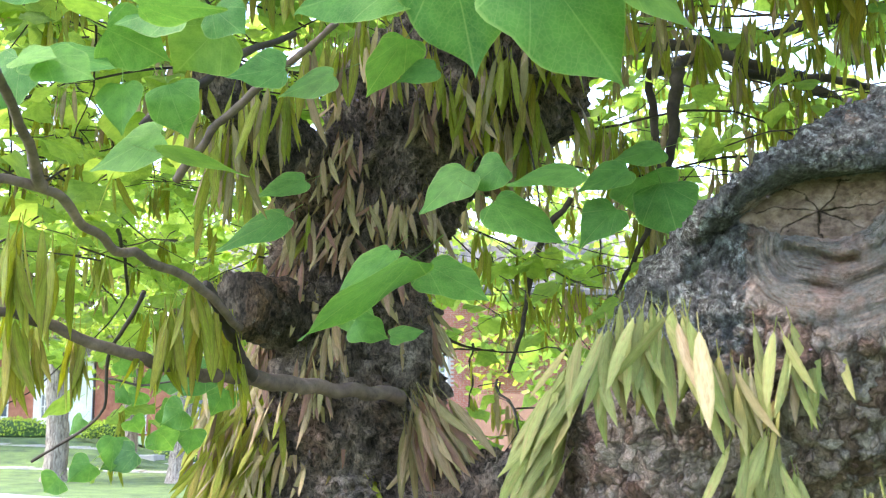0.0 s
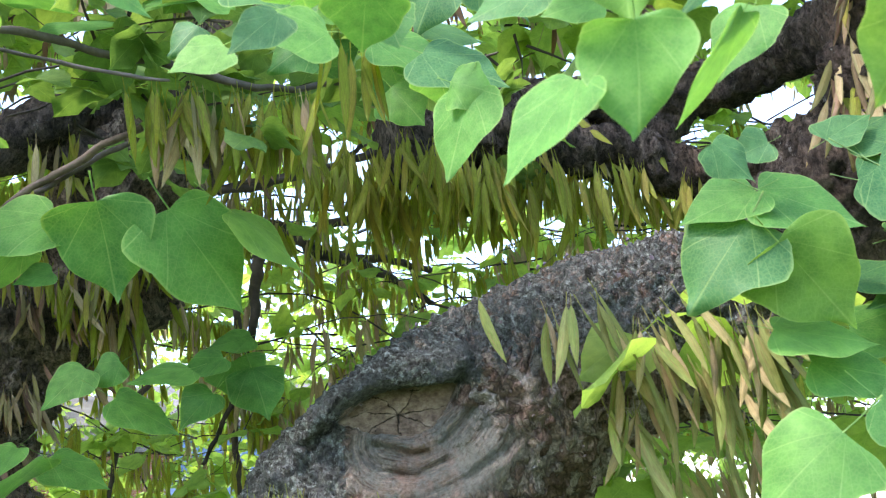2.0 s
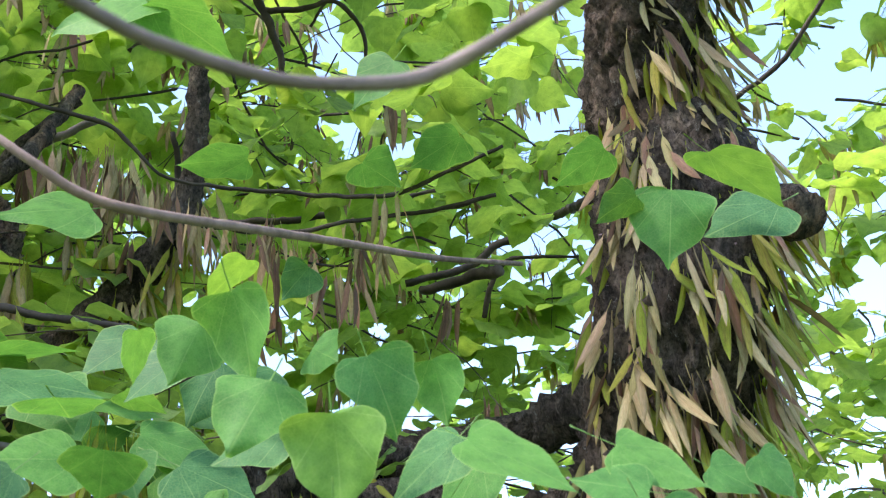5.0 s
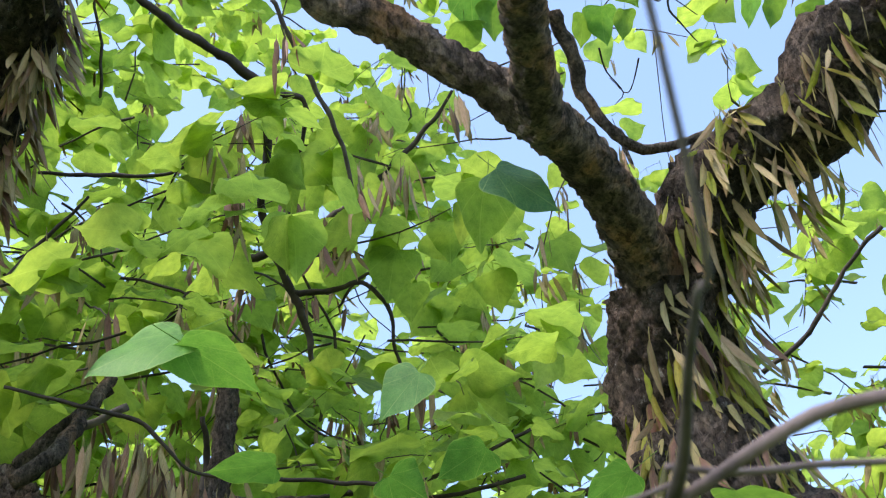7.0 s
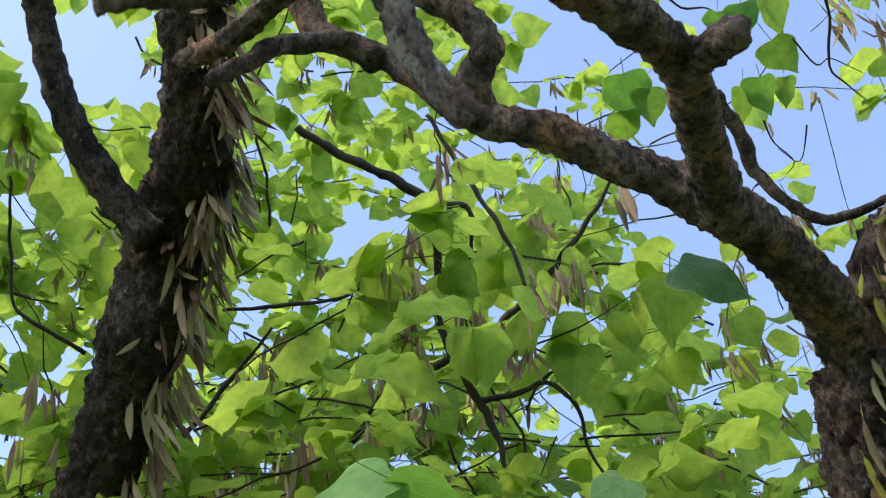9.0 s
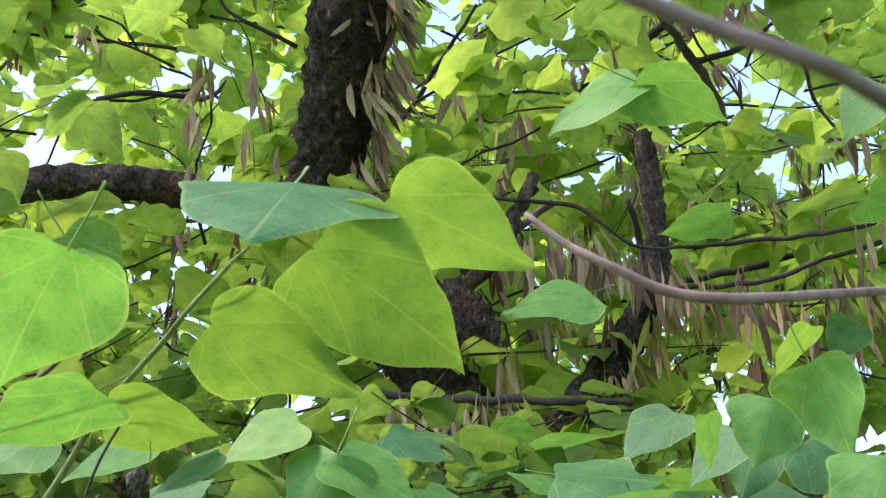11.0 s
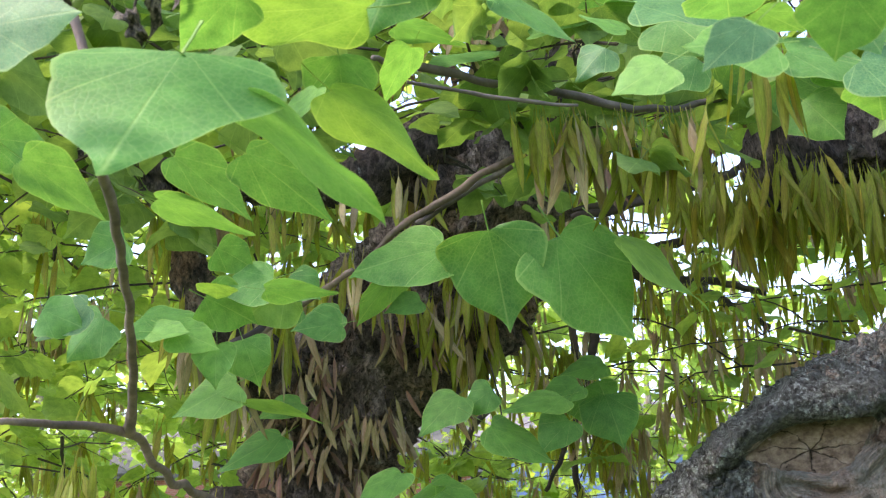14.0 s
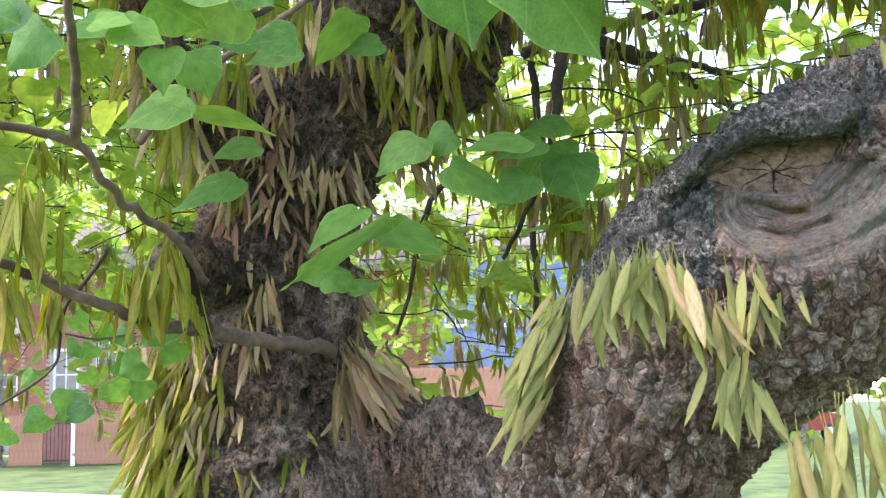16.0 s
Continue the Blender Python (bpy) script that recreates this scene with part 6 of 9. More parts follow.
for i in range(1, 9):
    f = i / 8 * 1.04
    row = []
    for e in range(len(EYE_EDGE)):
        (a, b), (c, d) = EYE_EDGE[e], EYE_EDGE[(e + 1) % len(EYE_EDGE)]
        for m in range(4):
            x, y = (a + (c - a) * m / 4 - EYE_HUB[0]) * f, (b + (d - b) * m / 4 - EYE_HUB[1]) * f
            row.append(bm.verts.new((x * 0.01, y * 0.01, bed_of(y + EYE_HUB[1]) + 0.0012 + 0.0016 * noise.noise(Vector((x, y * 2, 0.3))))))
    rings.append(row)
for i in range(8):
    n = len(rings[1])
    for a in range(n):
        b = (a + 1) % n
        # the edge runs clockwise, so the faces are turned towards the open
        if i == 0:
            bm.faces.new((rings[0][0], rings[1][b], rings[1][a]))
        else:
            bm.faces.new((rings[i][b], rings[i + 1][b], rings[i + 1][a], rings[i][a]))
burled = [o for o in redbud.children if o.name.startswith("burled_limb")][0]
for mark, rule in (("callus", callus_of), ("lichen", lichen_of), ("flow", flow_of)):
    burled.data.attributes.new(mark, "FLOAT", "POINT").data.foreach_set("value", [rule(v.co) for v in burled.data.vertices])
scar = part("branch_scar", bm, CUT_WOOD, burled, "eye-shaped scar of bare wood with radial drying cracks")
scar.matrix_basis = basis(SCAR_ALONG, SCAR_UP, SCAR_OUT, SCAR_AT + SCAR_ALONG * 0.01 * EYE_HUB[0] + SCAR_UP * 0.01 * EYE_HUB[1])

# near-black disc on the end of the lichened stub, painted as the shade of a hollow
line, tang, sides, ups = SURFACES["hollow"]
bm = bmesh.new()
bmesh.ops.create_cone(bm, cap_ends=True, segments=20, radius1=0.0042, radius2=0.0036, depth=0.003)
rot = Vector((0, 0, 1)).rotation_difference(Vector(tang[-1])).to_matrix().to_4x4()
stub = [o for o in redbud.children if o.name.startswith("cut_branch") and "hollow" in o["label"]][0]
hole = part("hollow", bm, plain("rotten_wood", (0.012, 0.008, 0.006), (0.03, 0.02, 0.015), 60.0, 0.95, 0.4), stub, "dark rotted hollow")
hole.matrix_basis = Matrix.Translation(Vector(line[-1, :3]) + Vector(tang[-1]) * 0.0016) @ rot

# a dead leaf, curled and black, caught on a shoot
k = Mat("dead_leaf")
kn = k.noise(k.coords(), 9, 6, 0.7)
DEAD = k.done(k.ramp(kn, (0.38, (0.02, 0.019, 0.018)), (0.5, (0.085, 0.072, 0.062)), (0.6, (0.28, 0.23, 0.18))), 0.8, k.bump(kn, 0.6, 0.02), 0.3)
for spin, (base_at, tip_at, out, w) in enumerate((((-0.218, 0.387, 1.979), (-0.238, 0.408, 1.937), (-0.118, -0.903, -0.413), 0.0199), ((-0.238, 0.395, 1.965), (-0.247, 0.416, 1.923), (-0.118, -0.903, -0.413), 0.0160), ((-0.258, 0.410, 1.939), (-0.250, 0.418, 1.920), (-0.118, -0.903, -0.413), 0.0141))):
    vs, fs, uv = leaf_arrays(91 + spin)
    vs = [(x * (0.75 + 0.3 * math.sin(y * 9 + spin)) + 0.1 * math.sin(y * 13 + spin), y + 0.05 * math.sin(x * 17), z + 0.5 * math.sin(x * 11 + y * 5 + spin) * abs(x) + 0.15 * math.sin(y * 14)) for x, y, z in vs]
    me = array_mesh("dead_leaf", (vs, fs, uv))
    me.materials.append(DEAD)
    ob = part("dead_leaf", me, None, redbud, "curled blackish dead leaf")
    y = Vector(tip_at) - Vector(base_at)
    x = y.normalized().cross(Vector(out)).normalized()
    ob.matrix_parent_inverse = MOVE
    ob.matrix_basis = basis(x * w, y, x.cross(y.normalized()) * w, Vector(base_at))

# ---- pods ----
PODS = [pod_arrays(i) for i in range(8)]
PODS_FAR = [pod_arrays(i, True) for i in range(8)]
POD_MESH = {m.name: [array_mesh("pod", p) for p in PODS] for m in (POD_GREEN, POD_PALE, POD_TAN, POD_BROWN)}
for m in (POD_GREEN, POD_PALE, POD_TAN, POD_BROWN):
    for me in POD_MESH[m.name]:
        me.materials.append(m)
far_pods = {POD_GREEN.name: [], POD_PALE.name: [], POD_TAN.name: [], POD_BROWN.name: []}
single_pods = [0]
dice = random.Random(11)


def pod_matrix(at, way, length, out=None):
    z = -way.normalized()
    x = z.cross(out if out is not None else Vector((dice.uniform(-1, 1), dice.uniform(-1, 1), 0.1)))
    x = (x.normalized() + 0.0 * z) if x.length > 1e-4 else z.orthogonal().normalized()
    roll = Matrix.Rotation(dice.uniform(-0.7, 0.7) if out is not None else 0, 3, z)
    x = roll @ x
    y = z.cross(x)
    return basis(x * length, y * length, z * length, at)


def pod(at, way, length, material, single=False, out=None):
    m = pod_matrix(Vector(at), Vector(way), length, out)
    if single and single_pods[0] < 330:
        single_pods[0] += 1
        ob = part("pod", POD_MESH[material.name][dice.randrange(8)], None, redbud)
        ob.matrix_parent_inverse = MOVE
        ob.matrix_basis = m
    else:
        far_pods[material.name].append((dice.randrange(8), m))


def tuft(at, n, material, length=0.075, spread=0.35, out=(0, 0, 0), single=False, blend=None):
    """A bunch of pods hanging from one spot."""
    at, out = Vector(at), Vector(out)
    for i in range(n):
        way = Vector((dice.gauss(0, spread), dice.gauss(0, spread), -1)) + out
        face = out + Vector((dice.gauss(0, 0.15), -0.5, 0.0)) if out.length > 0.05 else Vector((dice.gauss(0, 0.9), dice.choice((-1, -1, 1)), 0.0))
        m = blend if blend is not None and dice.random() < 0.3 else material
        pod(at + Vector((dice.gauss(0, 0.008), dice.gauss(0, 0.008), dice.gauss(0, 0.008))), way, length * dice.uniform(0.75, 1.15), m, single, face)


def dress(key, count, lo, hi, material, blend, length=0.07, lift=0.45, sector=None, single=False, per=(2, 5), below=False):
    """Tufts of pods growing straight out of the bark of a limb, between two fractions of its length."""
    line, tang, sides, ups = SURFACES[key]
    n = len(line)
    made = 0
    while made < count:
        i = int(n * dice.uniform(lo, hi))
        i = min(max(i, 0), n - 1)
        a = dice.uniform(0, 2 * math.pi)
        out = Vector(sides[i] * math.cos(a) + ups[i] * math.sin(a))
        if sector is not None and out.dot(Vector(sector).normalized()) < dice.uniform(-0.1, 0.4):
            continue
        if below and out.z > dice.uniform(-0.95, -0.15):
            continue
        made += 1
        at = Vector(line[i, :3]) + out * line[i, 3] * 1.02
        away = out * (lift * 0.5 + max(0.0, out.z) * 0.35)
        tuft(at, dice.randint(*per), material, length, 0.22, away, single, blend)


# bunches beside and under the healed scar
tuft((0.117, 0.787, 1.678), 8, POD_PALE, 0.056, 0.20, (-0.05, -0.25, 0.0), single=True)
tuft((0.132, 0.784, 1.684), 8, POD_PALE, 0.056, 0.20, (-0.05, -0.25, 0.0), single=True)
tuft((0.145, 0.782, 1.687), 8, POD_PALE, 0.056, 0.20, (-0.05, -0.25, 0.0), single=True)
tuft((0.156, 0.780, 1.683), 6, POD_PALE, 0.056, 0.20, (-0.05, -0.25, 0.0), single=True, blend=POD_TAN)
tuft((0.160, 0.780, 1.678), 5, POD_PALE, 0.056, 0.20, (-0.05, -0.25, 0.0), single=True, blend=POD_TAN)
tuft((0.106, 0.790, 1.669), 8, POD_PALE, 0.056, 0.20, (-0.05, -0.25, 0.0), single=True)
tuft((0.178, 0.778, 1.655), 6, POD_PALE, 0.056, 0.20, (-0.05, -0.25, 0.0), single=True, blend=POD_TAN)
tuft((0.201, 0.773, 1.647), 6, POD_PALE, 0.056, 0.20, (-0.05, -0.25, 0.0), single=True, blend=POD_TAN)
tuft((0.224, 0.765, 1.665), 7, POD_PALE, 0.056, 0.20, (-0.05, -0.25, 0.0), single=True)
tuft((0.236, 0.761, 1.670), 6, POD_PALE, 0.056, 0.20, (-0.05, -0.25, 0.0), single=True, blend=POD_TAN)
tuft((0.206, 0.773, 1.599), 9, POD_PALE, 0.056, 0.20, (-0.05, -0.25, 0.0), single=True)
tuft((0.216, 0.770, 1.592), 7, POD_PALE, 0.056, 0.20, (-0.05, -0.25, 0.0), single=True)
tuft((0.193, 0.775, 1.640), 5, POD_PALE, 0.056, 0.20, (-0.05, -0.25, 0.0), single=True, blend=POD_TAN)
tuft((0.106, 0.891, 1.663), 10, POD_PALE, 0.064, 0.26, (-0.5, -0.1, 0.0), single=True)
tuft((0.098, 0.894, 1.637), 10, POD_PALE, 0.064, 0.26, (-0.5, -0.1, 0.0), single=True)
tuft((0.093, 0.895, 1.611), 9, POD_PALE, 0.064, 0.26, (-0.5, -0.1, 0.0), single=True)
tuft((0.086, 0.896, 1.586), 8, POD_PALE, 0.064, 0.26, (-0.5, -0.1, 0.0), single=True)
tuft((0.222, 0.667, 1.558), 6, POD_PALE, 0.068, 0.16, (0.0, -0.2, 0.0), single=True)
tuft((0.242, 0.657, 1.566), 8, POD_PALE, 0.068, 0.16, (0.0, -0.2, 0.0), single=True)
tuft((0.259, 0.648, 1.565), 8, POD_PALE, 0.068, 0.16, (0.0, -0.2, 0.0), single=True)
tuft((0.275, 0.639, 1.572), 8, POD_PALE, 0.068, 0.16, (0.0, -0.2, 0.0), single=True)
tuft((0.214, 0.670, 1.535), 6, POD_PALE, 0.068, 0.16, (0.0, -0.2, 0.0), single=True)
tuft((0.298, 0.689, 1.833), 1, POD_PALE, 0.068, 0.26, (0.05, -0.3, 0.0), single=True, blend=POD_TAN)
tuft((0.349, 0.665, 1.831), 2, POD_PALE, 0.068, 0.26, (0.05, -0.3, 0.0), single=True, blend=POD_TAN)
tuft((0.373, 0.651, 1.830), 4, POD_PALE, 0.068, 0.26, (0.05, -0.3, 0.0), single=True, blend=POD_TAN)
tuft((0.393, 0.640, 1.829), 3, POD_PALE, 0.068, 0.26, (0.05, -0.3, 0.0), single=True, blend=POD_TAN)
tuft((0.411, 0.634, 1.809), 3, POD_PALE, 0.068, 0.26, (0.05, -0.3, 0.0), single=True, blend=POD_TAN)
tuft((0.420, 0.631, 1.794), 4, POD_PALE, 0.068, 0.26, (0.05, -0.3, 0.0), single=True, blend=POD_TAN)
tuft((0.436, 0.619, 1.805), 5, POD_PALE, 0.068, 0.26, (0.05, -0.3, 0.0), single=True, blend=POD_TAN)
tuft((0.450, 0.607, 1.811), 5, POD_PALE, 0.068, 0.26, (0.05, -0.3, 0.0), single=True, blend=POD_TAN)
tuft((0.416, 0.640, 1.767), 5, POD_PALE, 0.068, 0.26, (0.05, -0.3, 0.0), single=True, blend=POD_TAN)
tuft((0.435, 0.628, 1.764), 5, POD_PALE, 0.068, 0.26, (0.05, -0.3, 0.0), single=True, blend=POD_TAN)
tuft((0.472, 0.595, 1.794), 8, POD_PALE, 0.068, 0.26, (0.05, -0.3, 0.0), single=True, blend=POD_TAN)
tuft((0.489, 0.582, 1.795), 8, POD_PALE, 0.068, 0.26, (0.05, -0.3, 0.0), single=True, blend=POD_TAN)
tuft((0.506, 0.570, 1.787), 8, POD_PALE, 0.068, 0.26, (0.05, -0.3, 0.0), single=True, blend=POD_TAN)
tuft((0.464, 0.609, 1.760), 7, POD_PALE, 0.068, 0.26, (0.05, -0.3, 0.0), single=True, blend=POD_TAN)
tuft((0.485, 0.595, 1.752), 7, POD_PALE, 0.068, 0.26, (0.05, -0.3, 0.0), single=True, blend=POD_TAN)
tuft((0.407, 0.650, 1.741), 5, POD_PALE, 0.068, 0.26, (0.05, -0.3, 0.0), single=True, blend=POD_TAN)
tuft((0.418, 0.645, 1.730), 5, POD_PALE, 0.068, 0.26, (0.05, -0.3, 0.0), single=True, blend=POD_TAN)
tuft((0.505, 0.578, 1.752), 6, POD_PALE, 0.068, 0.26, (0.05, -0.3, 0.0), single=True, blend=POD_TAN)
tuft((0.142, 0.770, 1.685), 3, POD_PALE, 0.068, 0.26, (0.05, -0.3, 0.0), single=True, blend=POD_TAN)
tuft((0.160, 0.765, 1.688), 3, POD_PALE, 0.068, 0.26, (0.05, -0.3, 0.0), single=True, blend=POD_TAN)
tuft((0.529, 0.617, 1.722), 7, POD_PALE, 0.072, 0.20, (0.1, -0.2, 0.0), blend=POD_TAN)
tuft((0.509, 0.635, 1.697), 7, POD_PALE, 0.072, 0.20, (0.1, -0.2, 0.0), blend=POD_TAN)
tuft((0.467, 0.666, 1.684), 7, POD_PALE, 0.072, 0.20, (0.1, -0.2, 0.0), blend=POD_TAN)
tuft((0.490, 0.651, 1.681), 8, POD_PALE, 0.072, 0.20, (0.1, -0.2, 0.0), blend=POD_TAN)
# bunches on the low branch and its shoots
tuft((-0.391, 1.064, 1.796), 9, POD_GREEN, 0.078, 0.14, single=True)
tuft((-0.383, 1.017, 1.772), 8, POD_GREEN, 0.078, 0.14, single=True)
tuft((-0.378, 1.124, 1.784), 7, POD_GREEN, 0.078, 0.14, single=True)
tuft((-0.414, 1.174, 1.717), 9, POD_GREEN, 0.078, 0.14, single=True)
tuft((-0.393, 1.234, 1.717), 8, POD_GREEN, 0.078, 0.14, single=True)
tuft((-0.417, 1.120, 1.712), 9, POD_GREEN, 0.078, 0.14, single=True)
tuft((-0.258, 1.212, 1.762), 10, POD_GREEN, 0.078, 0.14, single=True)
tuft((-0.256, 1.264, 1.763), 10, POD_GREEN, 0.078, 0.14, single=True)
tuft((-0.297, 1.257, 1.744), 10, POD_GREEN, 0.078, 0.14, single=True)
tuft((-0.309, 1.256, 1.734), 8, POD_GREEN, 0.078, 0.14, single=True)
tuft((-0.247, 1.321, 1.732), 8, POD_GREEN, 0.078, 0.14, single=True)
tuft((-0.243, 1.374, 1.710), 7, POD_GREEN, 0.078, 0.14, single=True)
tuft((-0.235, 1.316, 2.017), 7, POD_GREEN, 0.085, 0.16, blend=POD_TAN)
tuft((-0.209, 1.322, 2.012), 8, POD_GREEN, 0.085, 0.16, blend=POD_TAN)
tuft((-0.183, 1.323, 2.019), 8, POD_GREEN, 0.085, 0.16, blend=POD_TAN)
tuft((-0.249, 1.327, 1.972), 7, POD_GREEN, 0.085, 0.16, blend=POD_TAN)
tuft((-0.262, 1.331, 1.946), 7, POD_GREEN, 0.085, 0.16, blend=POD_TAN)
tuft((-0.160, 1.406, 2.097), 9, POD_GREEN, 0.085, 0.16, blend=POD_TAN)
tuft((-0.131, 1.409, 2.098), 8, POD_GREEN, 0.085, 0.16, blend=POD_TAN)
tuft((-0.096, 1.404, 2.119), 9, POD_GREEN, 0.085, 0.16, blend=POD_TAN)
tuft((-0.060, 1.408, 2.113), 8, POD_GREEN, 0.085, 0.16, blend=POD_TAN)
tuft((-0.018, 1.508, 2.134), 7, POD_GREEN, 0.085, 0.16, blend=POD_TAN)
tuft((0.012, 1.527, 2.076), 7, POD_GREEN, 0.085, 0.16, blend=POD_TAN)
tuft((0.051, 1.529, 2.069), 7, POD_GREEN, 0.085, 0.16, blend=POD_TAN)
tuft((0.089, 1.513, 2.112), 8, POD_GREEN, 0.085, 0.16, blend=POD_TAN)
tuft((0.127, 1.621, 2.097), 7, POD_GREEN, 0.085, 0.16, blend=POD_TAN)
tuft((0.076, 1.587, 2.045), 6, POD_GREEN, 0.085, 0.16, blend=POD_TAN)
tuft((0.120, 1.639, 2.035), 6, POD_GREEN, 0.085, 0.16, blend=POD_TAN)
# mass under the dark limbs, and on the grey twig
tuft((0.243, 1.028, 2.127), 7, POD_GREEN, 0.064, 0.22)
tuft((0.334, 1.236, 2.160), 7, POD_GREEN, 0.064, 0.22)
tuft((0.352, 1.196, 2.175), 7, POD_GREEN, 0.064, 0.22)
tuft((0.368, 1.179, 2.128), 7, POD_GREEN, 0.064, 0.22)
tuft((0.385, 1.139, 2.142), 7, POD_GREEN, 0.064, 0.22)
tuft((0.398, 1.121, 2.097), 7, POD_GREEN, 0.064, 0.22)
tuft((0.413, 1.082, 2.110), 7, POD_GREEN, 0.064, 0.22)
tuft((0.426, 1.042, 2.123), 7, POD_GREEN, 0.064, 0.22)
tuft((0.436, 1.024, 2.080), 7, POD_GREEN, 0.064, 0.22)
tuft((0.447, 0.985, 2.092), 7, POD_GREEN, 0.064, 0.22)
tuft((0.455, 0.966, 2.050), 7, POD_GREEN, 0.064, 0.22)
tuft((0.579, 1.138, 2.132), 7, POD_GREEN, 0.064, 0.22)
tuft((0.303, 1.209, 2.188), 7, POD_GREEN, 0.064, 0.22)
tuft((0.321, 1.192, 2.140), 7, POD_GREEN, 0.064, 0.22)
tuft((0.339, 1.152, 2.155), 7, POD_GREEN, 0.064, 0.22)
tuft((0.354, 1.134, 2.109), 7, POD_GREEN, 0.064, 0.22)
tuft((0.370, 1.096, 2.123), 7, POD_GREEN, 0.064, 0.22)
tuft((0.384, 1.056, 2.136), 7, POD_GREEN, 0.064, 0.22)
tuft((0.396, 1.038, 2.092), 7, POD_GREEN, 0.064, 0.22)
tuft((0.408, 1.000, 2.104), 7, POD_GREEN, 0.064, 0.22)
tuft((0.418, 0.981, 2.061), 7, POD_GREEN, 0.064, 0.22)
tuft((0.536, 1.156, 2.147), 7, POD_GREEN, 0.064, 0.22)
tuft((0.546, 1.137, 2.100), 7, POD_GREEN, 0.064, 0.22)
tuft((0.558, 1.096, 2.114), 7, POD_GREEN, 0.064, 0.22)
tuft((0.292, 1.164, 2.167), 7, POD_GREEN, 0.064, 0.22)
tuft((0.308, 1.147, 2.121), 7, POD_GREEN, 0.064, 0.22)
tuft((0.325, 1.108, 2.135), 7, POD_GREEN, 0.064, 0.22)
tuft((0.339, 1.090, 2.090), 7, POD_GREEN, 0.064, 0.22)
tuft((0.354, 1.052, 2.104), 7, POD_GREEN, 0.064, 0.22)
tuft((0.368, 1.013, 2.116), 7, POD_GREEN, 0.064, 0.22)
tuft((0.356, 1.124, 2.139), 6, POD_GREEN, 0.085, 0.15)
tuft((0.392, 1.140, 2.124), 6, POD_GREEN, 0.085, 0.15)
tuft((0.428, 1.156, 2.107), 6, POD_GREEN, 0.085, 0.15)
tuft((0.462, 1.151, 2.146), 6, POD_GREEN, 0.085, 0.15)
tuft((0.499, 1.165, 2.129), 6, POD_GREEN, 0.085, 0.15)
tuft((0.537, 1.179, 2.110), 6, POD_GREEN, 0.085, 0.15)
tuft((0.524, 1.069, 2.110), 6, POD_GREEN, 0.085, 0.15)
tuft((0.561, 1.081, 2.093), 6, POD_GREEN, 0.085, 0.15)
tuft((0.595, 1.073, 2.131), 6, POD_GREEN, 0.085, 0.15)
tuft((0.633, 1.084, 2.112), 6, POD_GREEN, 0.085, 0.15)
tuft((0.671, 1.094, 2.093), 6, POD_GREEN, 0.085, 0.15)
tuft((0.705, 1.083, 2.131), 6, POD_GREEN, 0.085, 0.15)
tuft((0.366, 1.134, 2.104), 6, POD_GREEN, 0.085, 0.15)
tuft((0.059, 0.870, 2.091), 4, POD_GREEN, 0.075, 0.16, blend=POD_TAN)
tuft((0.068, 0.868, 2.089), 4, POD_GREEN, 0.075, 0.16, blend=POD_TAN)
tuft((0.077, 0.867, 2.088), 4, POD_GREEN, 0.075, 0.16, blend=POD_TAN)
tuft((0.086, 0.861, 2.098), 4, POD_GREEN, 0.075, 0.16, blend=POD_TAN)
tuft((0.095, 0.860, 2.096), 4, POD_GREEN, 0.075, 0.16, blend=POD_TAN)
tuft((0.104, 0.859, 2.094), 4, POD_GREEN, 0.075, 0.16, blend=POD_TAN)
tuft((0.113, 0.857, 2.092), 4, POD_GREEN, 0.075, 0.16, blend=POD_TAN)
tuft((0.122, 0.856, 2.090), 4, POD_GREEN, 0.075, 0.16, blend=POD_TAN)
tuft((0.130, 0.854, 2.089), 4, POD_GREEN, 0.075, 0.16, blend=POD_TAN)
tuft((0.139, 0.852, 2.087), 4, POD_GREEN, 0.075, 0.16, blend=POD_TAN)
tuft((0.148, 0.851, 2.085), 4, POD_GREEN, 0.075, 0.16, blend=POD_TAN)
tuft((0.156, 0.849, 2.083), 4, POD_GREEN, 0.075, 0.16, blend=POD_TAN)
tuft((0.165, 0.847, 2.081), 4, POD_GREEN, 0.075, 0.16, blend=POD_TAN)
tuft((0.174, 0.845, 2.079), 4, POD_GREEN, 0.075, 0.16, blend=POD_TAN)
tuft((0.182, 0.839, 2.089), 4, POD_GREEN, 0.075, 0.16, blend=POD_TAN)
tuft((0.191, 0.837, 2.087), 4, POD_GREEN, 0.075, 0.16, blend=POD_TAN)
tuft((0.199, 0.835, 2.085), 4, POD_GREEN, 0.075, 0.16, blend=POD_TAN)
tuft((0.207, 0.833, 2.083), 4, POD_GREEN, 0.075, 0.16, blend=POD_TAN)
tuft((0.024, 0.843, 2.092), 2, POD_GREEN, 0.065, 0.10, single=True)
tuft((0.057, 0.841, 2.082), 2, POD_GREEN, 0.065, 0.10, single=True)
tuft((0.163, 0.608, 2.030), 3, POD_GREEN, 0.065, 0.10, single=True)
tuft((0.177, 0.605, 2.024), 3, POD_GREEN, 0.065, 0.10, single=True)
tuft((0.190, 0.599, 2.026), 3, POD_GREEN, 0.065, 0.10, single=True)
tuft((0.017, 1.105, 2.368), 4, POD_TAN, 0.075, 0.14, blend=POD_GREEN)
tuft((0.031, 1.104, 2.368), 4, POD_TAN, 0.075, 0.14, blend=POD_GREEN)
tuft((0.045, 1.102, 2.367), 4, POD_TAN, 0.075, 0.14, blend=POD_GREEN)
tuft((0.060, 1.100, 2.366), 4, POD_TAN, 0.075, 0.14, blend=POD_GREEN)
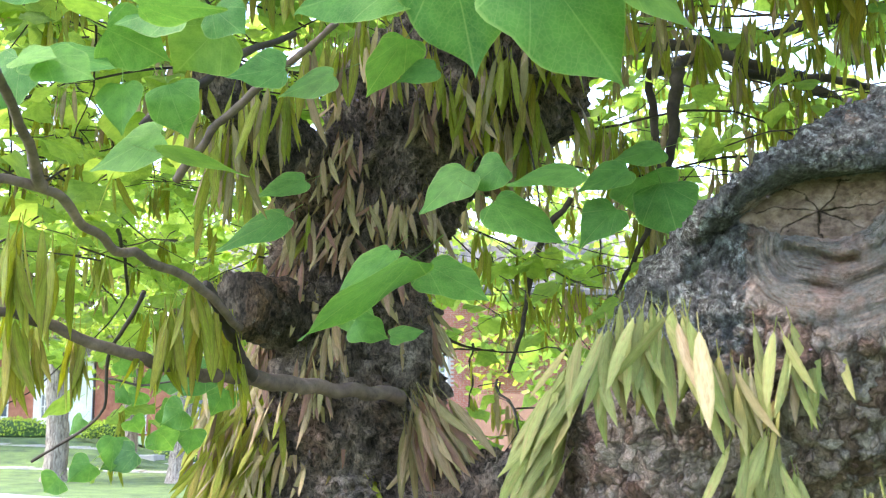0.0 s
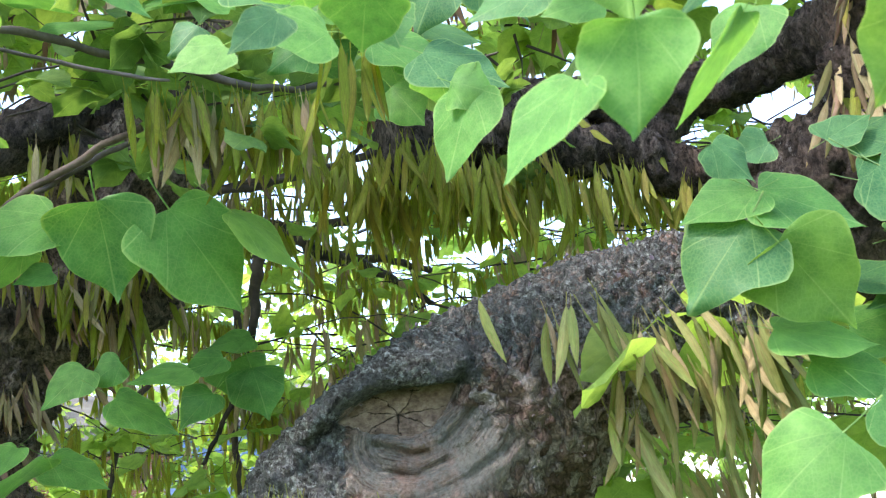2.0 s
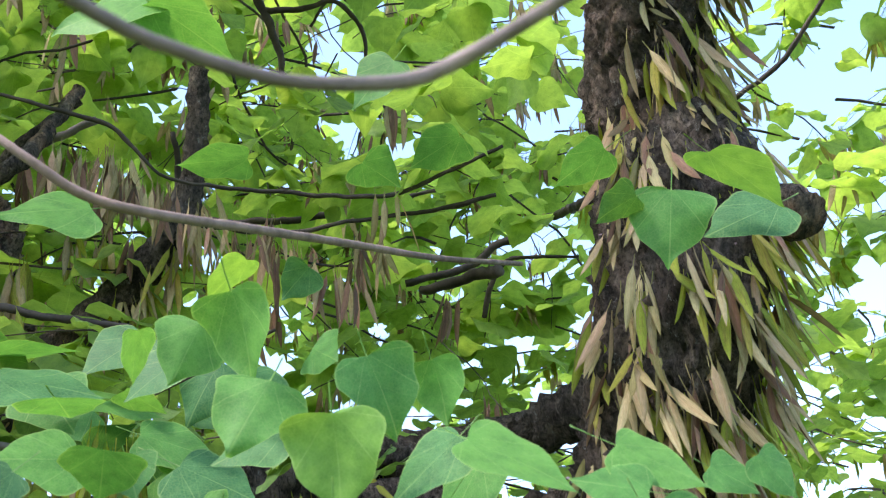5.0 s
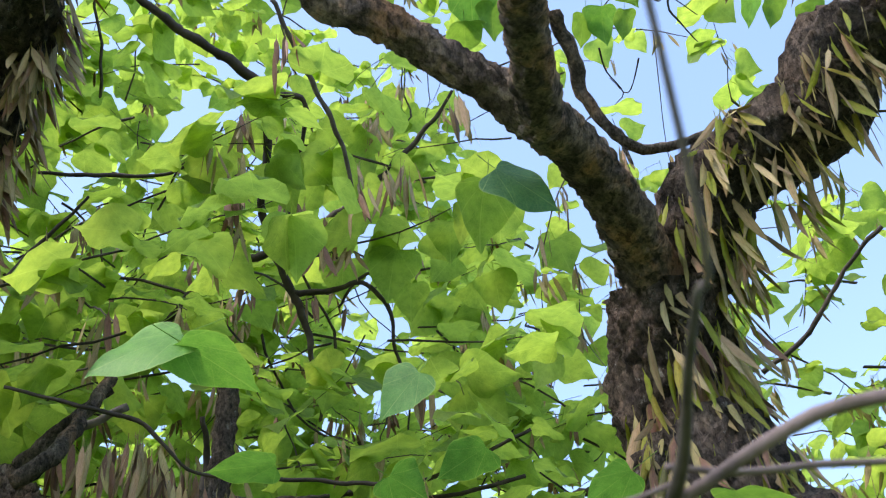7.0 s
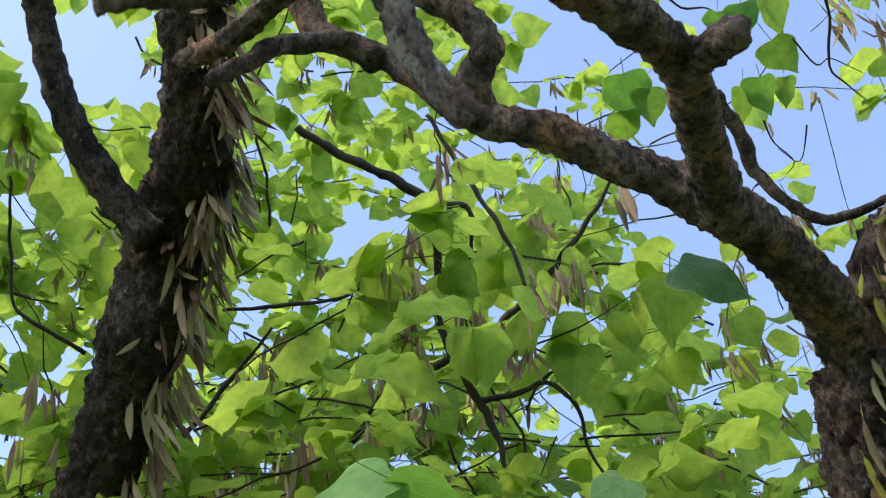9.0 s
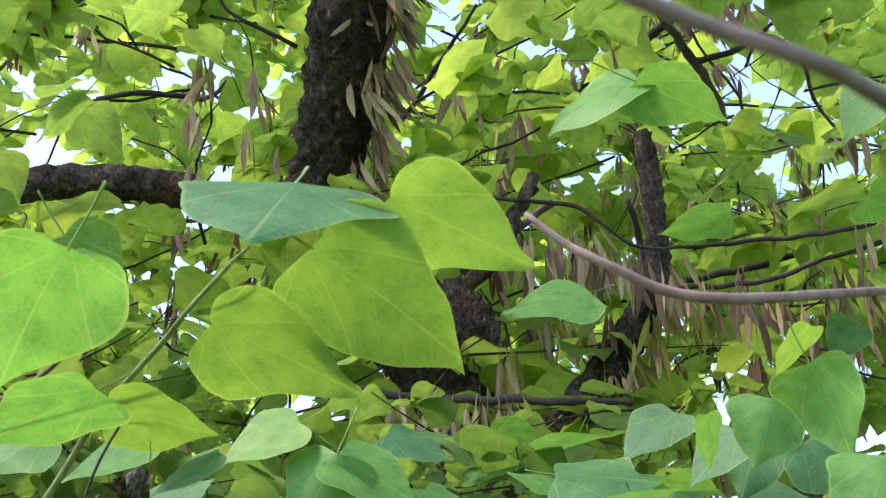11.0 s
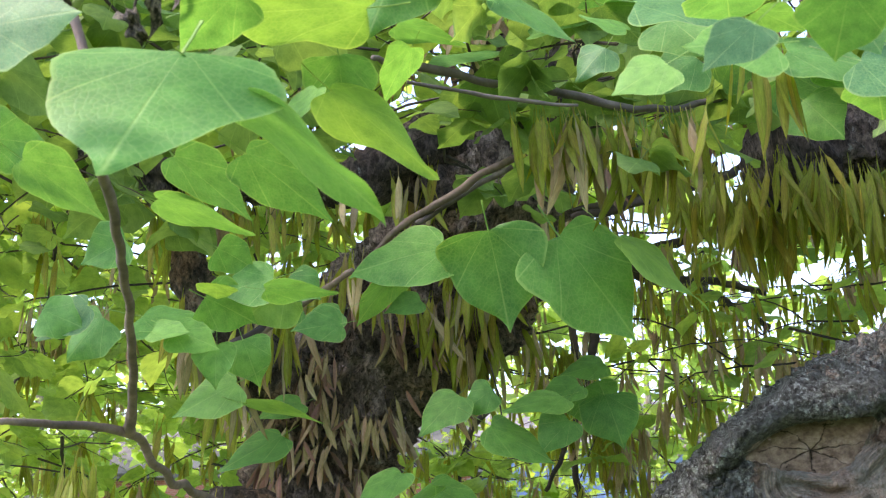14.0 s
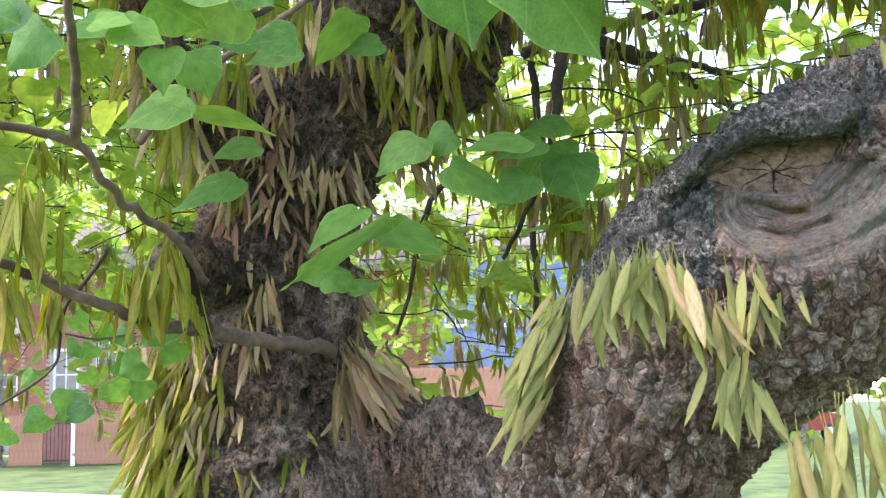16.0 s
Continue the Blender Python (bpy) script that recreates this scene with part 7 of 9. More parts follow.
tuft((0.074, 1.098, 2.365), 4, POD_TAN, 0.075, 0.14, blend=POD_GREEN)
tuft((0.089, 1.096, 2.364), 4, POD_TAN, 0.075, 0.14, blend=POD_GREEN)
tuft((0.103, 1.094, 2.363), 4, POD_TAN, 0.075, 0.14, blend=POD_GREEN)
tuft((0.117, 1.091, 2.362), 4, POD_TAN, 0.075, 0.14, blend=POD_GREEN)
tuft((0.131, 1.089, 2.361), 4, POD_TAN, 0.075, 0.14, blend=POD_GREEN)
tuft((0.146, 1.086, 2.360), 4, POD_TAN, 0.075, 0.14, blend=POD_GREEN)
tuft((0.160, 1.084, 2.359), 4, POD_TAN, 0.075, 0.14, blend=POD_GREEN)
tuft((0.174, 1.081, 2.358), 4, POD_TAN, 0.075, 0.14, blend=POD_GREEN)
# thick fringe along the flank of the trunk
tuft((-0.329, 1.603, 1.681), 5, POD_GREEN, 0.068, 0.20, (-0.25, -0.15, 0.0), blend=POD_TAN)
tuft((-0.313, 1.627, 1.652), 5, POD_GREEN, 0.068, 0.20, (-0.25, -0.15, 0.0), blend=POD_TAN)
tuft((-0.296, 1.650, 1.622), 5, POD_GREEN, 0.068, 0.20, (-0.25, -0.15, 0.0), blend=POD_TAN)
tuft((-0.279, 1.672, 1.592), 5, POD_GREEN, 0.068, 0.20, (-0.25, -0.15, 0.0), blend=POD_TAN)
tuft((-0.261, 1.693, 1.561), 5, POD_GREEN, 0.068, 0.20, (-0.25, -0.15, 0.0), blend=POD_TAN)
tuft((-0.238, 1.614, 1.531), 5, POD_GREEN, 0.068, 0.20, (-0.25, -0.15, 0.0), blend=POD_TAN)
tuft((-0.323, 1.627, 1.503), 5, POD_GREEN, 0.068, 0.20, (-0.25, -0.15, 0.0), blend=POD_TAN)
tuft((-0.306, 1.647, 1.472), 5, POD_GREEN, 0.068, 0.20, (-0.25, -0.15, 0.0), blend=POD_TAN)
tuft((-0.291, 1.668, 1.663), 5, POD_GREEN, 0.068, 0.20, (-0.25, -0.15, 0.0), blend=POD_TAN)
tuft((-0.274, 1.691, 1.632), 5, POD_GREEN, 0.068, 0.20, (-0.25, -0.15, 0.0), blend=POD_TAN)
tuft((-0.250, 1.613, 1.599), 5, POD_GREEN, 0.068, 0.20, (-0.25, -0.15, 0.0), blend=POD_TAN)
tuft((-0.232, 1.634, 1.569), 5, POD_GREEN, 0.068, 0.20, (-0.25, -0.15, 0.0), blend=POD_TAN)
tuft((-0.319, 1.648, 1.541), 5, POD_GREEN, 0.068, 0.20, (-0.25, -0.15, 0.0), blend=POD_TAN)
tuft((-0.302, 1.669, 1.510), 5, POD_GREEN, 0.068, 0.20, (-0.25, -0.15, 0.0), blend=POD_TAN)
tuft((-0.284, 1.690, 1.478), 5, POD_GREEN, 0.068, 0.20, (-0.25, -0.15, 0.0), blend=POD_TAN)
tuft((-0.263, 1.610, 1.668), 5, POD_GREEN, 0.068, 0.20, (-0.25, -0.15, 0.0), blend=POD_TAN)
tuft((-0.245, 1.632, 1.639), 5, POD_GREEN, 0.068, 0.20, (-0.25, -0.15, 0.0), blend=POD_TAN)
tuft((-0.332, 1.647, 1.610), 5, POD_GREEN, 0.068, 0.20, (-0.25, -0.15, 0.0), blend=POD_TAN)
tuft((-0.315, 1.669, 1.580), 5, POD_GREEN, 0.068, 0.20, (-0.25, -0.15, 0.0), blend=POD_TAN)
tuft((-0.298, 1.691, 1.549), 5, POD_GREEN, 0.068, 0.20, (-0.25, -0.15, 0.0), blend=POD_TAN)
tuft((-0.273, 1.612, 1.520), 5, POD_GREEN, 0.068, 0.20, (-0.25, -0.15, 0.0), blend=POD_TAN)
tuft((-0.256, 1.632, 1.489), 5, POD_GREEN, 0.068, 0.20, (-0.25, -0.15, 0.0), blend=POD_TAN)
tuft((-0.240, 1.650, 1.680), 5, POD_GREEN, 0.068, 0.20, (-0.25, -0.15, 0.0), blend=POD_TAN)
tuft((-0.328, 1.666, 1.651), 5, POD_GREEN, 0.068, 0.20, (-0.25, -0.15, 0.0), blend=POD_TAN)
tuft((-0.311, 1.689, 1.620), 5, POD_GREEN, 0.068, 0.20, (-0.25, -0.15, 0.0), blend=POD_TAN)
tuft((-0.286, 1.611, 1.588), 5, POD_GREEN, 0.068, 0.20, (-0.25, -0.15, 0.0), blend=POD_TAN)
tuft((-0.268, 1.632, 1.558), 5, POD_GREEN, 0.068, 0.20, (-0.25, -0.15, 0.0), blend=POD_TAN)
tuft((-0.251, 1.653, 1.527), 5, POD_GREEN, 0.068, 0.20, (-0.25, -0.15, 0.0), blend=POD_TAN)
tuft((-0.233, 1.673, 1.496), 5, POD_GREEN, 0.068, 0.20, (-0.25, -0.15, 0.0), blend=POD_TAN)
tuft((-0.321, 1.686, 1.467), 5, POD_GREEN, 0.068, 0.20, (-0.25, -0.15, 0.0), blend=POD_TAN)
tuft((-0.298, 1.608, 1.656), 5, POD_GREEN, 0.068, 0.20, (-0.25, -0.15, 0.0), blend=POD_TAN)
tuft((-0.281, 1.630, 1.627), 5, POD_GREEN, 0.068, 0.20, (-0.25, -0.15, 0.0), blend=POD_TAN)
tuft((-0.264, 1.652, 1.597), 5, POD_GREEN, 0.068, 0.20, (-0.25, -0.15, 0.0), blend=POD_TAN)
tuft((-0.246, 1.674, 1.566), 5, POD_GREEN, 0.068, 0.20, (-0.25, -0.15, 0.0), blend=POD_TAN)
tuft((-0.334, 1.687, 1.537), 5, POD_GREEN, 0.068, 0.20, (-0.25, -0.15, 0.0), blend=POD_TAN)
tuft((-0.308, 1.609, 1.509), 5, POD_GREEN, 0.068, 0.20, (-0.25, -0.15, 0.0), blend=POD_TAN)
tuft((-0.291, 1.629, 1.478), 5, POD_GREEN, 0.068, 0.20, (-0.25, -0.15, 0.0), blend=POD_TAN)
tuft((-0.276, 1.649, 1.667), 5, POD_GREEN, 0.068, 0.20, (-0.25, -0.15, 0.0), blend=POD_TAN)
tuft((-0.259, 1.672, 1.637), 5, POD_GREEN, 0.068, 0.20, (-0.25, -0.15, 0.0), blend=POD_TAN)
tuft((-0.240, 1.694, 1.607), 5, POD_GREEN, 0.068, 0.20, (-0.25, -0.15, 0.0), blend=POD_TAN)
tuft((-0.321, 1.608, 1.576), 5, POD_GREEN, 0.068, 0.20, (-0.25, -0.15, 0.0), blend=POD_TAN)
tuft((-0.304, 1.630, 1.546), 5, POD_GREEN, 0.068, 0.20, (-0.25, -0.15, 0.0), blend=POD_TAN)
tuft((-0.287, 1.651, 1.516), 5, POD_GREEN, 0.068, 0.20, (-0.25, -0.15, 0.0), blend=POD_TAN)
tuft((-0.269, 1.671, 1.484), 5, POD_GREEN, 0.068, 0.20, (-0.25, -0.15, 0.0), blend=POD_TAN)
tuft((-0.253, 1.690, 1.679), 5, POD_GREEN, 0.068, 0.20, (-0.25, -0.15, 0.0), blend=POD_TAN)
tuft((-0.230, 1.613, 1.644), 5, POD_GREEN, 0.068, 0.20, (-0.25, -0.15, 0.0), blend=POD_TAN)
tuft((-0.317, 1.628, 1.615), 5, POD_GREEN, 0.068, 0.20, (-0.25, -0.15, 0.0), blend=POD_TAN)
tuft((-0.300, 1.650, 1.585), 5, POD_GREEN, 0.068, 0.20, (-0.25, -0.15, 0.0), blend=POD_TAN)
tuft((-0.282, 1.672, 1.555), 5, POD_GREEN, 0.068, 0.20, (-0.25, -0.15, 0.0), blend=POD_TAN)
tuft((-0.264, 1.692, 1.523), 5, POD_GREEN, 0.068, 0.20, (-0.25, -0.15, 0.0), blend=POD_TAN)
tuft((-0.241, 1.613, 1.495), 5, POD_GREEN, 0.068, 0.20, (-0.25, -0.15, 0.0), blend=POD_TAN)
tuft((-0.326, 1.625, 1.467), 5, POD_GREEN, 0.068, 0.20, (-0.25, -0.15, 0.0), blend=POD_TAN)
tuft((-0.312, 1.647, 1.655), 5, POD_GREEN, 0.068, 0.20, (-0.25, -0.15, 0.0), blend=POD_TAN)
tuft((-0.295, 1.670, 1.625), 5, POD_GREEN, 0.068, 0.20, (-0.25, -0.15, 0.0), blend=POD_TAN)
tuft((-0.277, 1.692, 1.595), 5, POD_GREEN, 0.068, 0.20, (-0.25, -0.15, 0.0), blend=POD_TAN)
tuft((-0.254, 1.613, 1.563), 5, POD_GREEN, 0.068, 0.20, (-0.25, -0.15, 0.0), blend=POD_TAN)
tuft((-0.236, 1.634, 1.533), 5, POD_GREEN, 0.068, 0.20, (-0.25, -0.15, 0.0), blend=POD_TAN)
tuft((-0.322, 1.647, 1.505), 5, POD_GREEN, 0.068, 0.20, (-0.25, -0.15, 0.0), blend=POD_TAN)
tuft((-0.305, 1.668, 1.473), 5, POD_GREEN, 0.068, 0.20, (-0.25, -0.15, 0.0), blend=POD_TAN)
tuft((-0.290, 1.688, 1.666), 5, POD_GREEN, 0.068, 0.20, (-0.25, -0.15, 0.0), blend=POD_TAN)
tuft((-0.266, 1.611, 1.632), 5, POD_GREEN, 0.068, 0.20, (-0.25, -0.15, 0.0), blend=POD_TAN)
tuft((-0.249, 1.633, 1.602), 5, POD_GREEN, 0.068, 0.20, (-0.25, -0.15, 0.0), blend=POD_TAN)
tuft((-0.231, 1.654, 1.572), 5, POD_GREEN, 0.068, 0.20, (-0.25, -0.15, 0.0), blend=POD_TAN)
tuft((-0.318, 1.669, 1.543), 5, POD_GREEN, 0.068, 0.20, (-0.25, -0.15, 0.0), blend=POD_TAN)
tuft((-0.049, 1.589, 1.665), 5, POD_TAN, 0.098, 0.22, (0.4, -0.2, 0.0), blend=POD_BROWN)
tuft((-0.038, 1.589, 1.656), 5, POD_TAN, 0.098, 0.22, (0.4, -0.2, 0.0), blend=POD_BROWN)
tuft((-0.027, 1.589, 1.646), 5, POD_TAN, 0.098, 0.22, (0.4, -0.2, 0.0), blend=POD_BROWN)
tuft((-0.017, 1.588, 1.637), 5, POD_TAN, 0.098, 0.22, (0.4, -0.2, 0.0), blend=POD_BROWN)
tuft((-0.047, 1.591, 1.629), 5, POD_TAN, 0.098, 0.22, (0.4, -0.2, 0.0), blend=POD_BROWN)
tuft((-0.037, 1.591, 1.620), 5, POD_TAN, 0.098, 0.22, (0.4, -0.2, 0.0), blend=POD_BROWN)
tuft((-0.026, 1.588, 1.659), 5, POD_TAN, 0.098, 0.22, (0.4, -0.2, 0.0), blend=POD_BROWN)
tuft((-0.015, 1.588, 1.650), 5, POD_TAN, 0.098, 0.22, (0.4, -0.2, 0.0), blend=POD_BROWN)
tuft((-0.045, 1.590, 1.642), 5, POD_TAN, 0.098, 0.22, (0.4, -0.2, 0.0), blend=POD_BROWN)
tuft((-0.035, 1.590, 1.633), 5, POD_TAN, 0.098, 0.22, (0.4, -0.2, 0.0), blend=POD_BROWN)
tuft((-0.024, 1.589, 1.623), 5, POD_TAN, 0.098, 0.22, (0.4, -0.2, 0.0), blend=POD_BROWN)
tuft((-0.013, 1.587, 1.663), 5, POD_TAN, 0.098, 0.22, (0.4, -0.2, 0.0), blend=POD_BROWN)
tuft((-0.202, 1.590, 2.034), 4, POD_TAN, 0.055, 0.35, (-0.1, -0.3, 0.0), blend=POD_BROWN)
tuft((-0.187, 1.597, 2.010), 4, POD_TAN, 0.055, 0.35, (-0.1, -0.3, 0.0), blend=POD_BROWN)
tuft((-0.173, 1.605, 1.987), 4, POD_TAN, 0.055, 0.35, (-0.1, -0.3, 0.0), blend=POD_BROWN)
tuft((-0.158, 1.612, 1.963), 4, POD_TAN, 0.055, 0.35, (-0.1, -0.3, 0.0), blend=POD_BROWN)
tuft((-0.142, 1.598, 2.025), 4, POD_TAN, 0.055, 0.35, (-0.1, -0.3, 0.0), blend=POD_BROWN)
tuft((-0.127, 1.606, 2.001), 4, POD_TAN, 0.055, 0.35, (-0.1, -0.3, 0.0), blend=POD_BROWN)
tuft((-0.200, 1.605, 1.975), 4, POD_TAN, 0.055, 0.35, (-0.1, -0.3, 0.0), blend=POD_BROWN)
tuft((-0.185, 1.612, 1.952), 4, POD_TAN, 0.055, 0.35, (-0.1, -0.3, 0.0), blend=POD_BROWN)
tuft((-0.169, 1.599, 2.013), 4, POD_TAN, 0.055, 0.35, (-0.1, -0.3, 0.0), blend=POD_BROWN)
tuft((-0.154, 1.606, 1.990), 4, POD_TAN, 0.055, 0.35, (-0.1, -0.3, 0.0), blend=POD_BROWN)
tuft((-0.140, 1.613, 1.966), 4, POD_TAN, 0.055, 0.35, (-0.1, -0.3, 0.0), blend=POD_BROWN)
tuft((-0.124, 1.599, 2.027), 4, POD_TAN, 0.055, 0.35, (-0.1, -0.3, 0.0), blend=POD_BROWN)
tuft((-0.196, 1.599, 2.002), 4, POD_TAN, 0.055, 0.35, (-0.1, -0.3, 0.0), blend=POD_BROWN)
tuft((-0.181, 1.606, 1.978), 4, POD_TAN, 0.055, 0.35, (-0.1, -0.3, 0.0), blend=POD_BROWN)
tuft((-0.167, 1.613, 1.954), 4, POD_TAN, 0.055, 0.35, (-0.1, -0.3, 0.0), blend=POD_BROWN)
tuft((-0.151, 1.600, 2.016), 4, POD_TAN, 0.055, 0.35, (-0.1, -0.3, 0.0), blend=POD_BROWN)
tuft((-0.244, 1.593, 1.939), 4, POD_TAN, 0.055, 0.35, (-0.1, -0.25, 0.0), blend=POD_BROWN)
tuft((-0.219, 1.597, 1.926), 4, POD_TAN, 0.055, 0.35, (-0.1, -0.25, 0.0), blend=POD_BROWN)
tuft((-0.194, 1.600, 1.912), 4, POD_TAN, 0.055, 0.35, (-0.1, -0.25, 0.0), blend=POD_BROWN)
tuft((-0.168, 1.603, 1.899), 4, POD_TAN, 0.055, 0.35, (-0.1, -0.25, 0.0), blend=POD_BROWN)
tuft((-0.143, 1.606, 1.885), 4, POD_TAN, 0.055, 0.35, (-0.1, -0.25, 0.0), blend=POD_BROWN)
tuft((-0.117, 1.608, 1.871), 4, POD_TAN, 0.055, 0.35, (-0.1, -0.25, 0.0), blend=POD_BROWN)
tuft((-0.091, 1.595, 1.931), 4, POD_TAN, 0.055, 0.35, (-0.1, -0.25, 0.0), blend=POD_BROWN)
tuft((-0.065, 1.597, 1.918), 4, POD_TAN, 0.055, 0.35, (-0.1, -0.25, 0.0), blend=POD_BROWN)
tuft((-0.221, 1.601, 1.902), 4, POD_TAN, 0.055, 0.35, (-0.1, -0.25, 0.0), blend=POD_BROWN)
tuft((-0.196, 1.605, 1.889), 4, POD_TAN, 0.055, 0.35, (-0.1, -0.25, 0.0), blend=POD_BROWN)
tuft((-0.171, 1.608, 1.875), 4, POD_TAN, 0.055, 0.35, (-0.1, -0.25, 0.0), blend=POD_BROWN)
tuft((-0.145, 1.596, 1.935), 4, POD_TAN, 0.055, 0.35, (-0.1, -0.25, 0.0), blend=POD_BROWN)
tuft((-0.119, 1.598, 1.921), 4, POD_TAN, 0.055, 0.35, (-0.1, -0.25, 0.0), blend=POD_BROWN)
tuft((-0.094, 1.600, 1.908), 4, POD_TAN, 0.055, 0.35, (-0.1, -0.25, 0.0), blend=POD_BROWN)
tuft((-0.226, 1.614, 1.595), 3, POD_TAN, 0.055, 0.40, (0.0, -0.25, 0.0), blend=POD_GREEN)
tuft((-0.188, 1.616, 1.571), 3, POD_TAN, 0.055, 0.40, (0.0, -0.25, 0.0), blend=POD_GREEN)
tuft((-0.151, 1.616, 1.546), 3, POD_TAN, 0.055, 0.40, (0.0, -0.25, 0.0), blend=POD_GREEN)
tuft((-0.112, 1.615, 1.522), 3, POD_TAN, 0.055, 0.40, (0.0, -0.25, 0.0), blend=POD_GREEN)
tuft((-0.074, 1.613, 1.498), 3, POD_TAN, 0.055, 0.40, (0.0, -0.25, 0.0), blend=POD_GREEN)
tuft((-0.035, 1.611, 1.571), 3, POD_TAN, 0.055, 0.40, (0.0, -0.25, 0.0), blend=POD_GREEN)
tuft((0.003, 1.608, 1.547), 3, POD_TAN, 0.055, 0.40, (0.0, -0.25, 0.0), blend=POD_GREEN)
tuft((0.041, 1.604, 1.522), 3, POD_TAN, 0.055, 0.40, (0.0, -0.25, 0.0), blend=POD_GREEN)
tuft((-0.189, 1.615, 1.504), 3, POD_TAN, 0.055, 0.40, (0.0, -0.25, 0.0), blend=POD_GREEN)
tuft((-0.151, 1.616, 1.577), 3, POD_TAN, 0.055, 0.40, (0.0, -0.25, 0.0), blend=POD_GREEN)
tuft((-0.113, 1.615, 1.552), 3, POD_TAN, 0.055, 0.40, (0.0, -0.25, 0.0), blend=POD_GREEN)
tuft((-0.075, 1.614, 1.528), 3, POD_TAN, 0.055, 0.40, (0.0, -0.25, 0.0), blend=POD_GREEN)
tuft((0.415, 2.114, 2.404), 6, POD_GREEN, 0.080, 0.15, blend=POD_TAN)
tuft((0.511, 2.227, 2.398), 6, POD_GREEN, 0.080, 0.15, blend=POD_TAN)
tuft((0.614, 2.336, 2.387), 6, POD_GREEN, 0.080, 0.15, blend=POD_TAN)
tuft((0.722, 2.442, 2.370), 6, POD_GREEN, 0.080, 0.15, blend=POD_TAN)
tuft((0.835, 2.544, 2.348), 6, POD_GREEN, 0.080, 0.15, blend=POD_TAN)
tuft((0.954, 2.642, 2.321), 6, POD_GREEN, 0.080, 0.15, blend=POD_TAN)
tuft((0.549, 2.784, 2.635), 6, POD_GREEN, 0.080, 0.15, blend=POD_TAN)
tuft((0.489, 2.121, 2.343), 6, POD_GREEN, 0.080, 0.15, blend=POD_TAN)
tuft((0.588, 2.230, 2.333), 6, POD_GREEN, 0.080, 0.15, blend=POD_TAN)
tuft((0.692, 2.336, 2.317), 6, POD_GREEN, 0.080, 0.15, blend=POD_TAN)
tuft((0.802, 2.438, 2.297), 6, POD_GREEN, 0.080, 0.15, blend=POD_TAN)
tuft((0.917, 2.537, 2.271), 6, POD_GREEN, 0.080, 0.15, blend=POD_TAN)
tuft((0.530, 2.680, 2.574), 6, POD_GREEN, 0.080, 0.15, blend=POD_TAN)
tuft((0.645, 2.792, 2.554), 6, POD_GREEN, 0.080, 0.15, blend=POD_TAN)
tuft((0.561, 2.124, 2.280), 6, POD_GREEN, 0.080, 0.15, blend=POD_TAN)
tuft((0.662, 2.230, 2.266), 6, POD_GREEN, 0.080, 0.15, blend=POD_TAN)
tuft((0.769, 2.333, 2.247), 6, POD_GREEN, 0.080, 0.15, blend=POD_TAN)
tuft((0.867, 2.353, 2.486), 6, POD_GREEN, 0.080, 0.15, blend=POD_TAN)
tuft((0.512, 2.575, 2.514), 6, POD_GREEN, 0.080, 0.15, blend=POD_TAN)
tuft((0.623, 2.687, 2.495), 6, POD_GREEN, 0.080, 0.15, blend=POD_TAN)
tuft((0.740, 2.795, 2.472), 6, POD_GREEN, 0.080, 0.15, blend=POD_TAN)
tuft((0.632, 2.124, 2.217), 6, POD_GREEN, 0.080, 0.15, blend=POD_TAN)
tuft((0.735, 2.226, 2.199), 6, POD_GREEN, 0.080, 0.15, blend=POD_TAN)
tuft((0.831, 2.252, 2.429), 6, POD_GREEN, 0.080, 0.15, blend=POD_TAN)
tuft((0.493, 2.470, 2.456), 6, POD_GREEN, 0.080, 0.15, blend=POD_TAN)
tuft((0.600, 2.582, 2.439), 6, POD_GREEN, 0.080, 0.15, blend=POD_TAN)
tuft((0.257, 2.052, 2.168), 6, POD_GREEN, 0.080, 0.15, blend=POD_TAN)
tuft((0.324, 2.157, 2.110), 6, POD_GREEN, 0.080, 0.15, blend=POD_TAN)
tuft((0.394, 2.259, 2.044), 6, POD_GREEN, 0.080, 0.15, blend=POD_TAN)
tuft((0.466, 2.357, 1.972), 6, POD_GREEN, 0.080, 0.15, blend=POD_TAN)
tuft((0.541, 2.452, 1.894), 6, POD_GREEN, 0.080, 0.15, blend=POD_TAN)
tuft((0.617, 2.542, 1.810), 6, POD_GREEN, 0.080, 0.15, blend=POD_TAN)
tuft((0.277, 2.050, 2.161), 6, POD_GREEN, 0.080, 0.15, blend=POD_TAN)
tuft((0.344, 2.154, 2.102), 6, POD_GREEN, 0.080, 0.15, blend=POD_TAN)
tuft((0.415, 2.255, 2.036), 6, POD_GREEN, 0.080, 0.15, blend=POD_TAN)
tuft((0.488, 2.353, 1.964), 6, POD_GREEN, 0.080, 0.15, blend=POD_TAN)
tuft((0.563, 2.446, 1.885), 6, POD_GREEN, 0.080, 0.15, blend=POD_TAN)
tuft((0.639, 2.536, 1.801), 6, POD_GREEN, 0.080, 0.15, blend=POD_TAN)
tuft((0.296, 2.048, 2.153), 6, POD_GREEN, 0.080, 0.15, blend=POD_TAN)
tuft((0.365, 2.151, 2.094), 6, POD_GREEN, 0.080, 0.15, blend=POD_TAN)
tuft((0.436, 2.252, 2.028), 6, POD_GREEN, 0.080, 0.15, blend=POD_TAN)
tuft((0.509, 2.348, 1.955), 6, POD_GREEN, 0.080, 0.15, blend=POD_TAN)
tuft((0.584, 2.441, 1.877), 6, POD_GREEN, 0.080, 0.15, blend=POD_TAN)
tuft((0.355, 2.605, 1.804), 6, POD_GREEN, 0.080, 0.15, blend=POD_TAN)
tuft((0.316, 2.046, 2.146), 6, POD_GREEN, 0.080, 0.15, blend=POD_TAN)
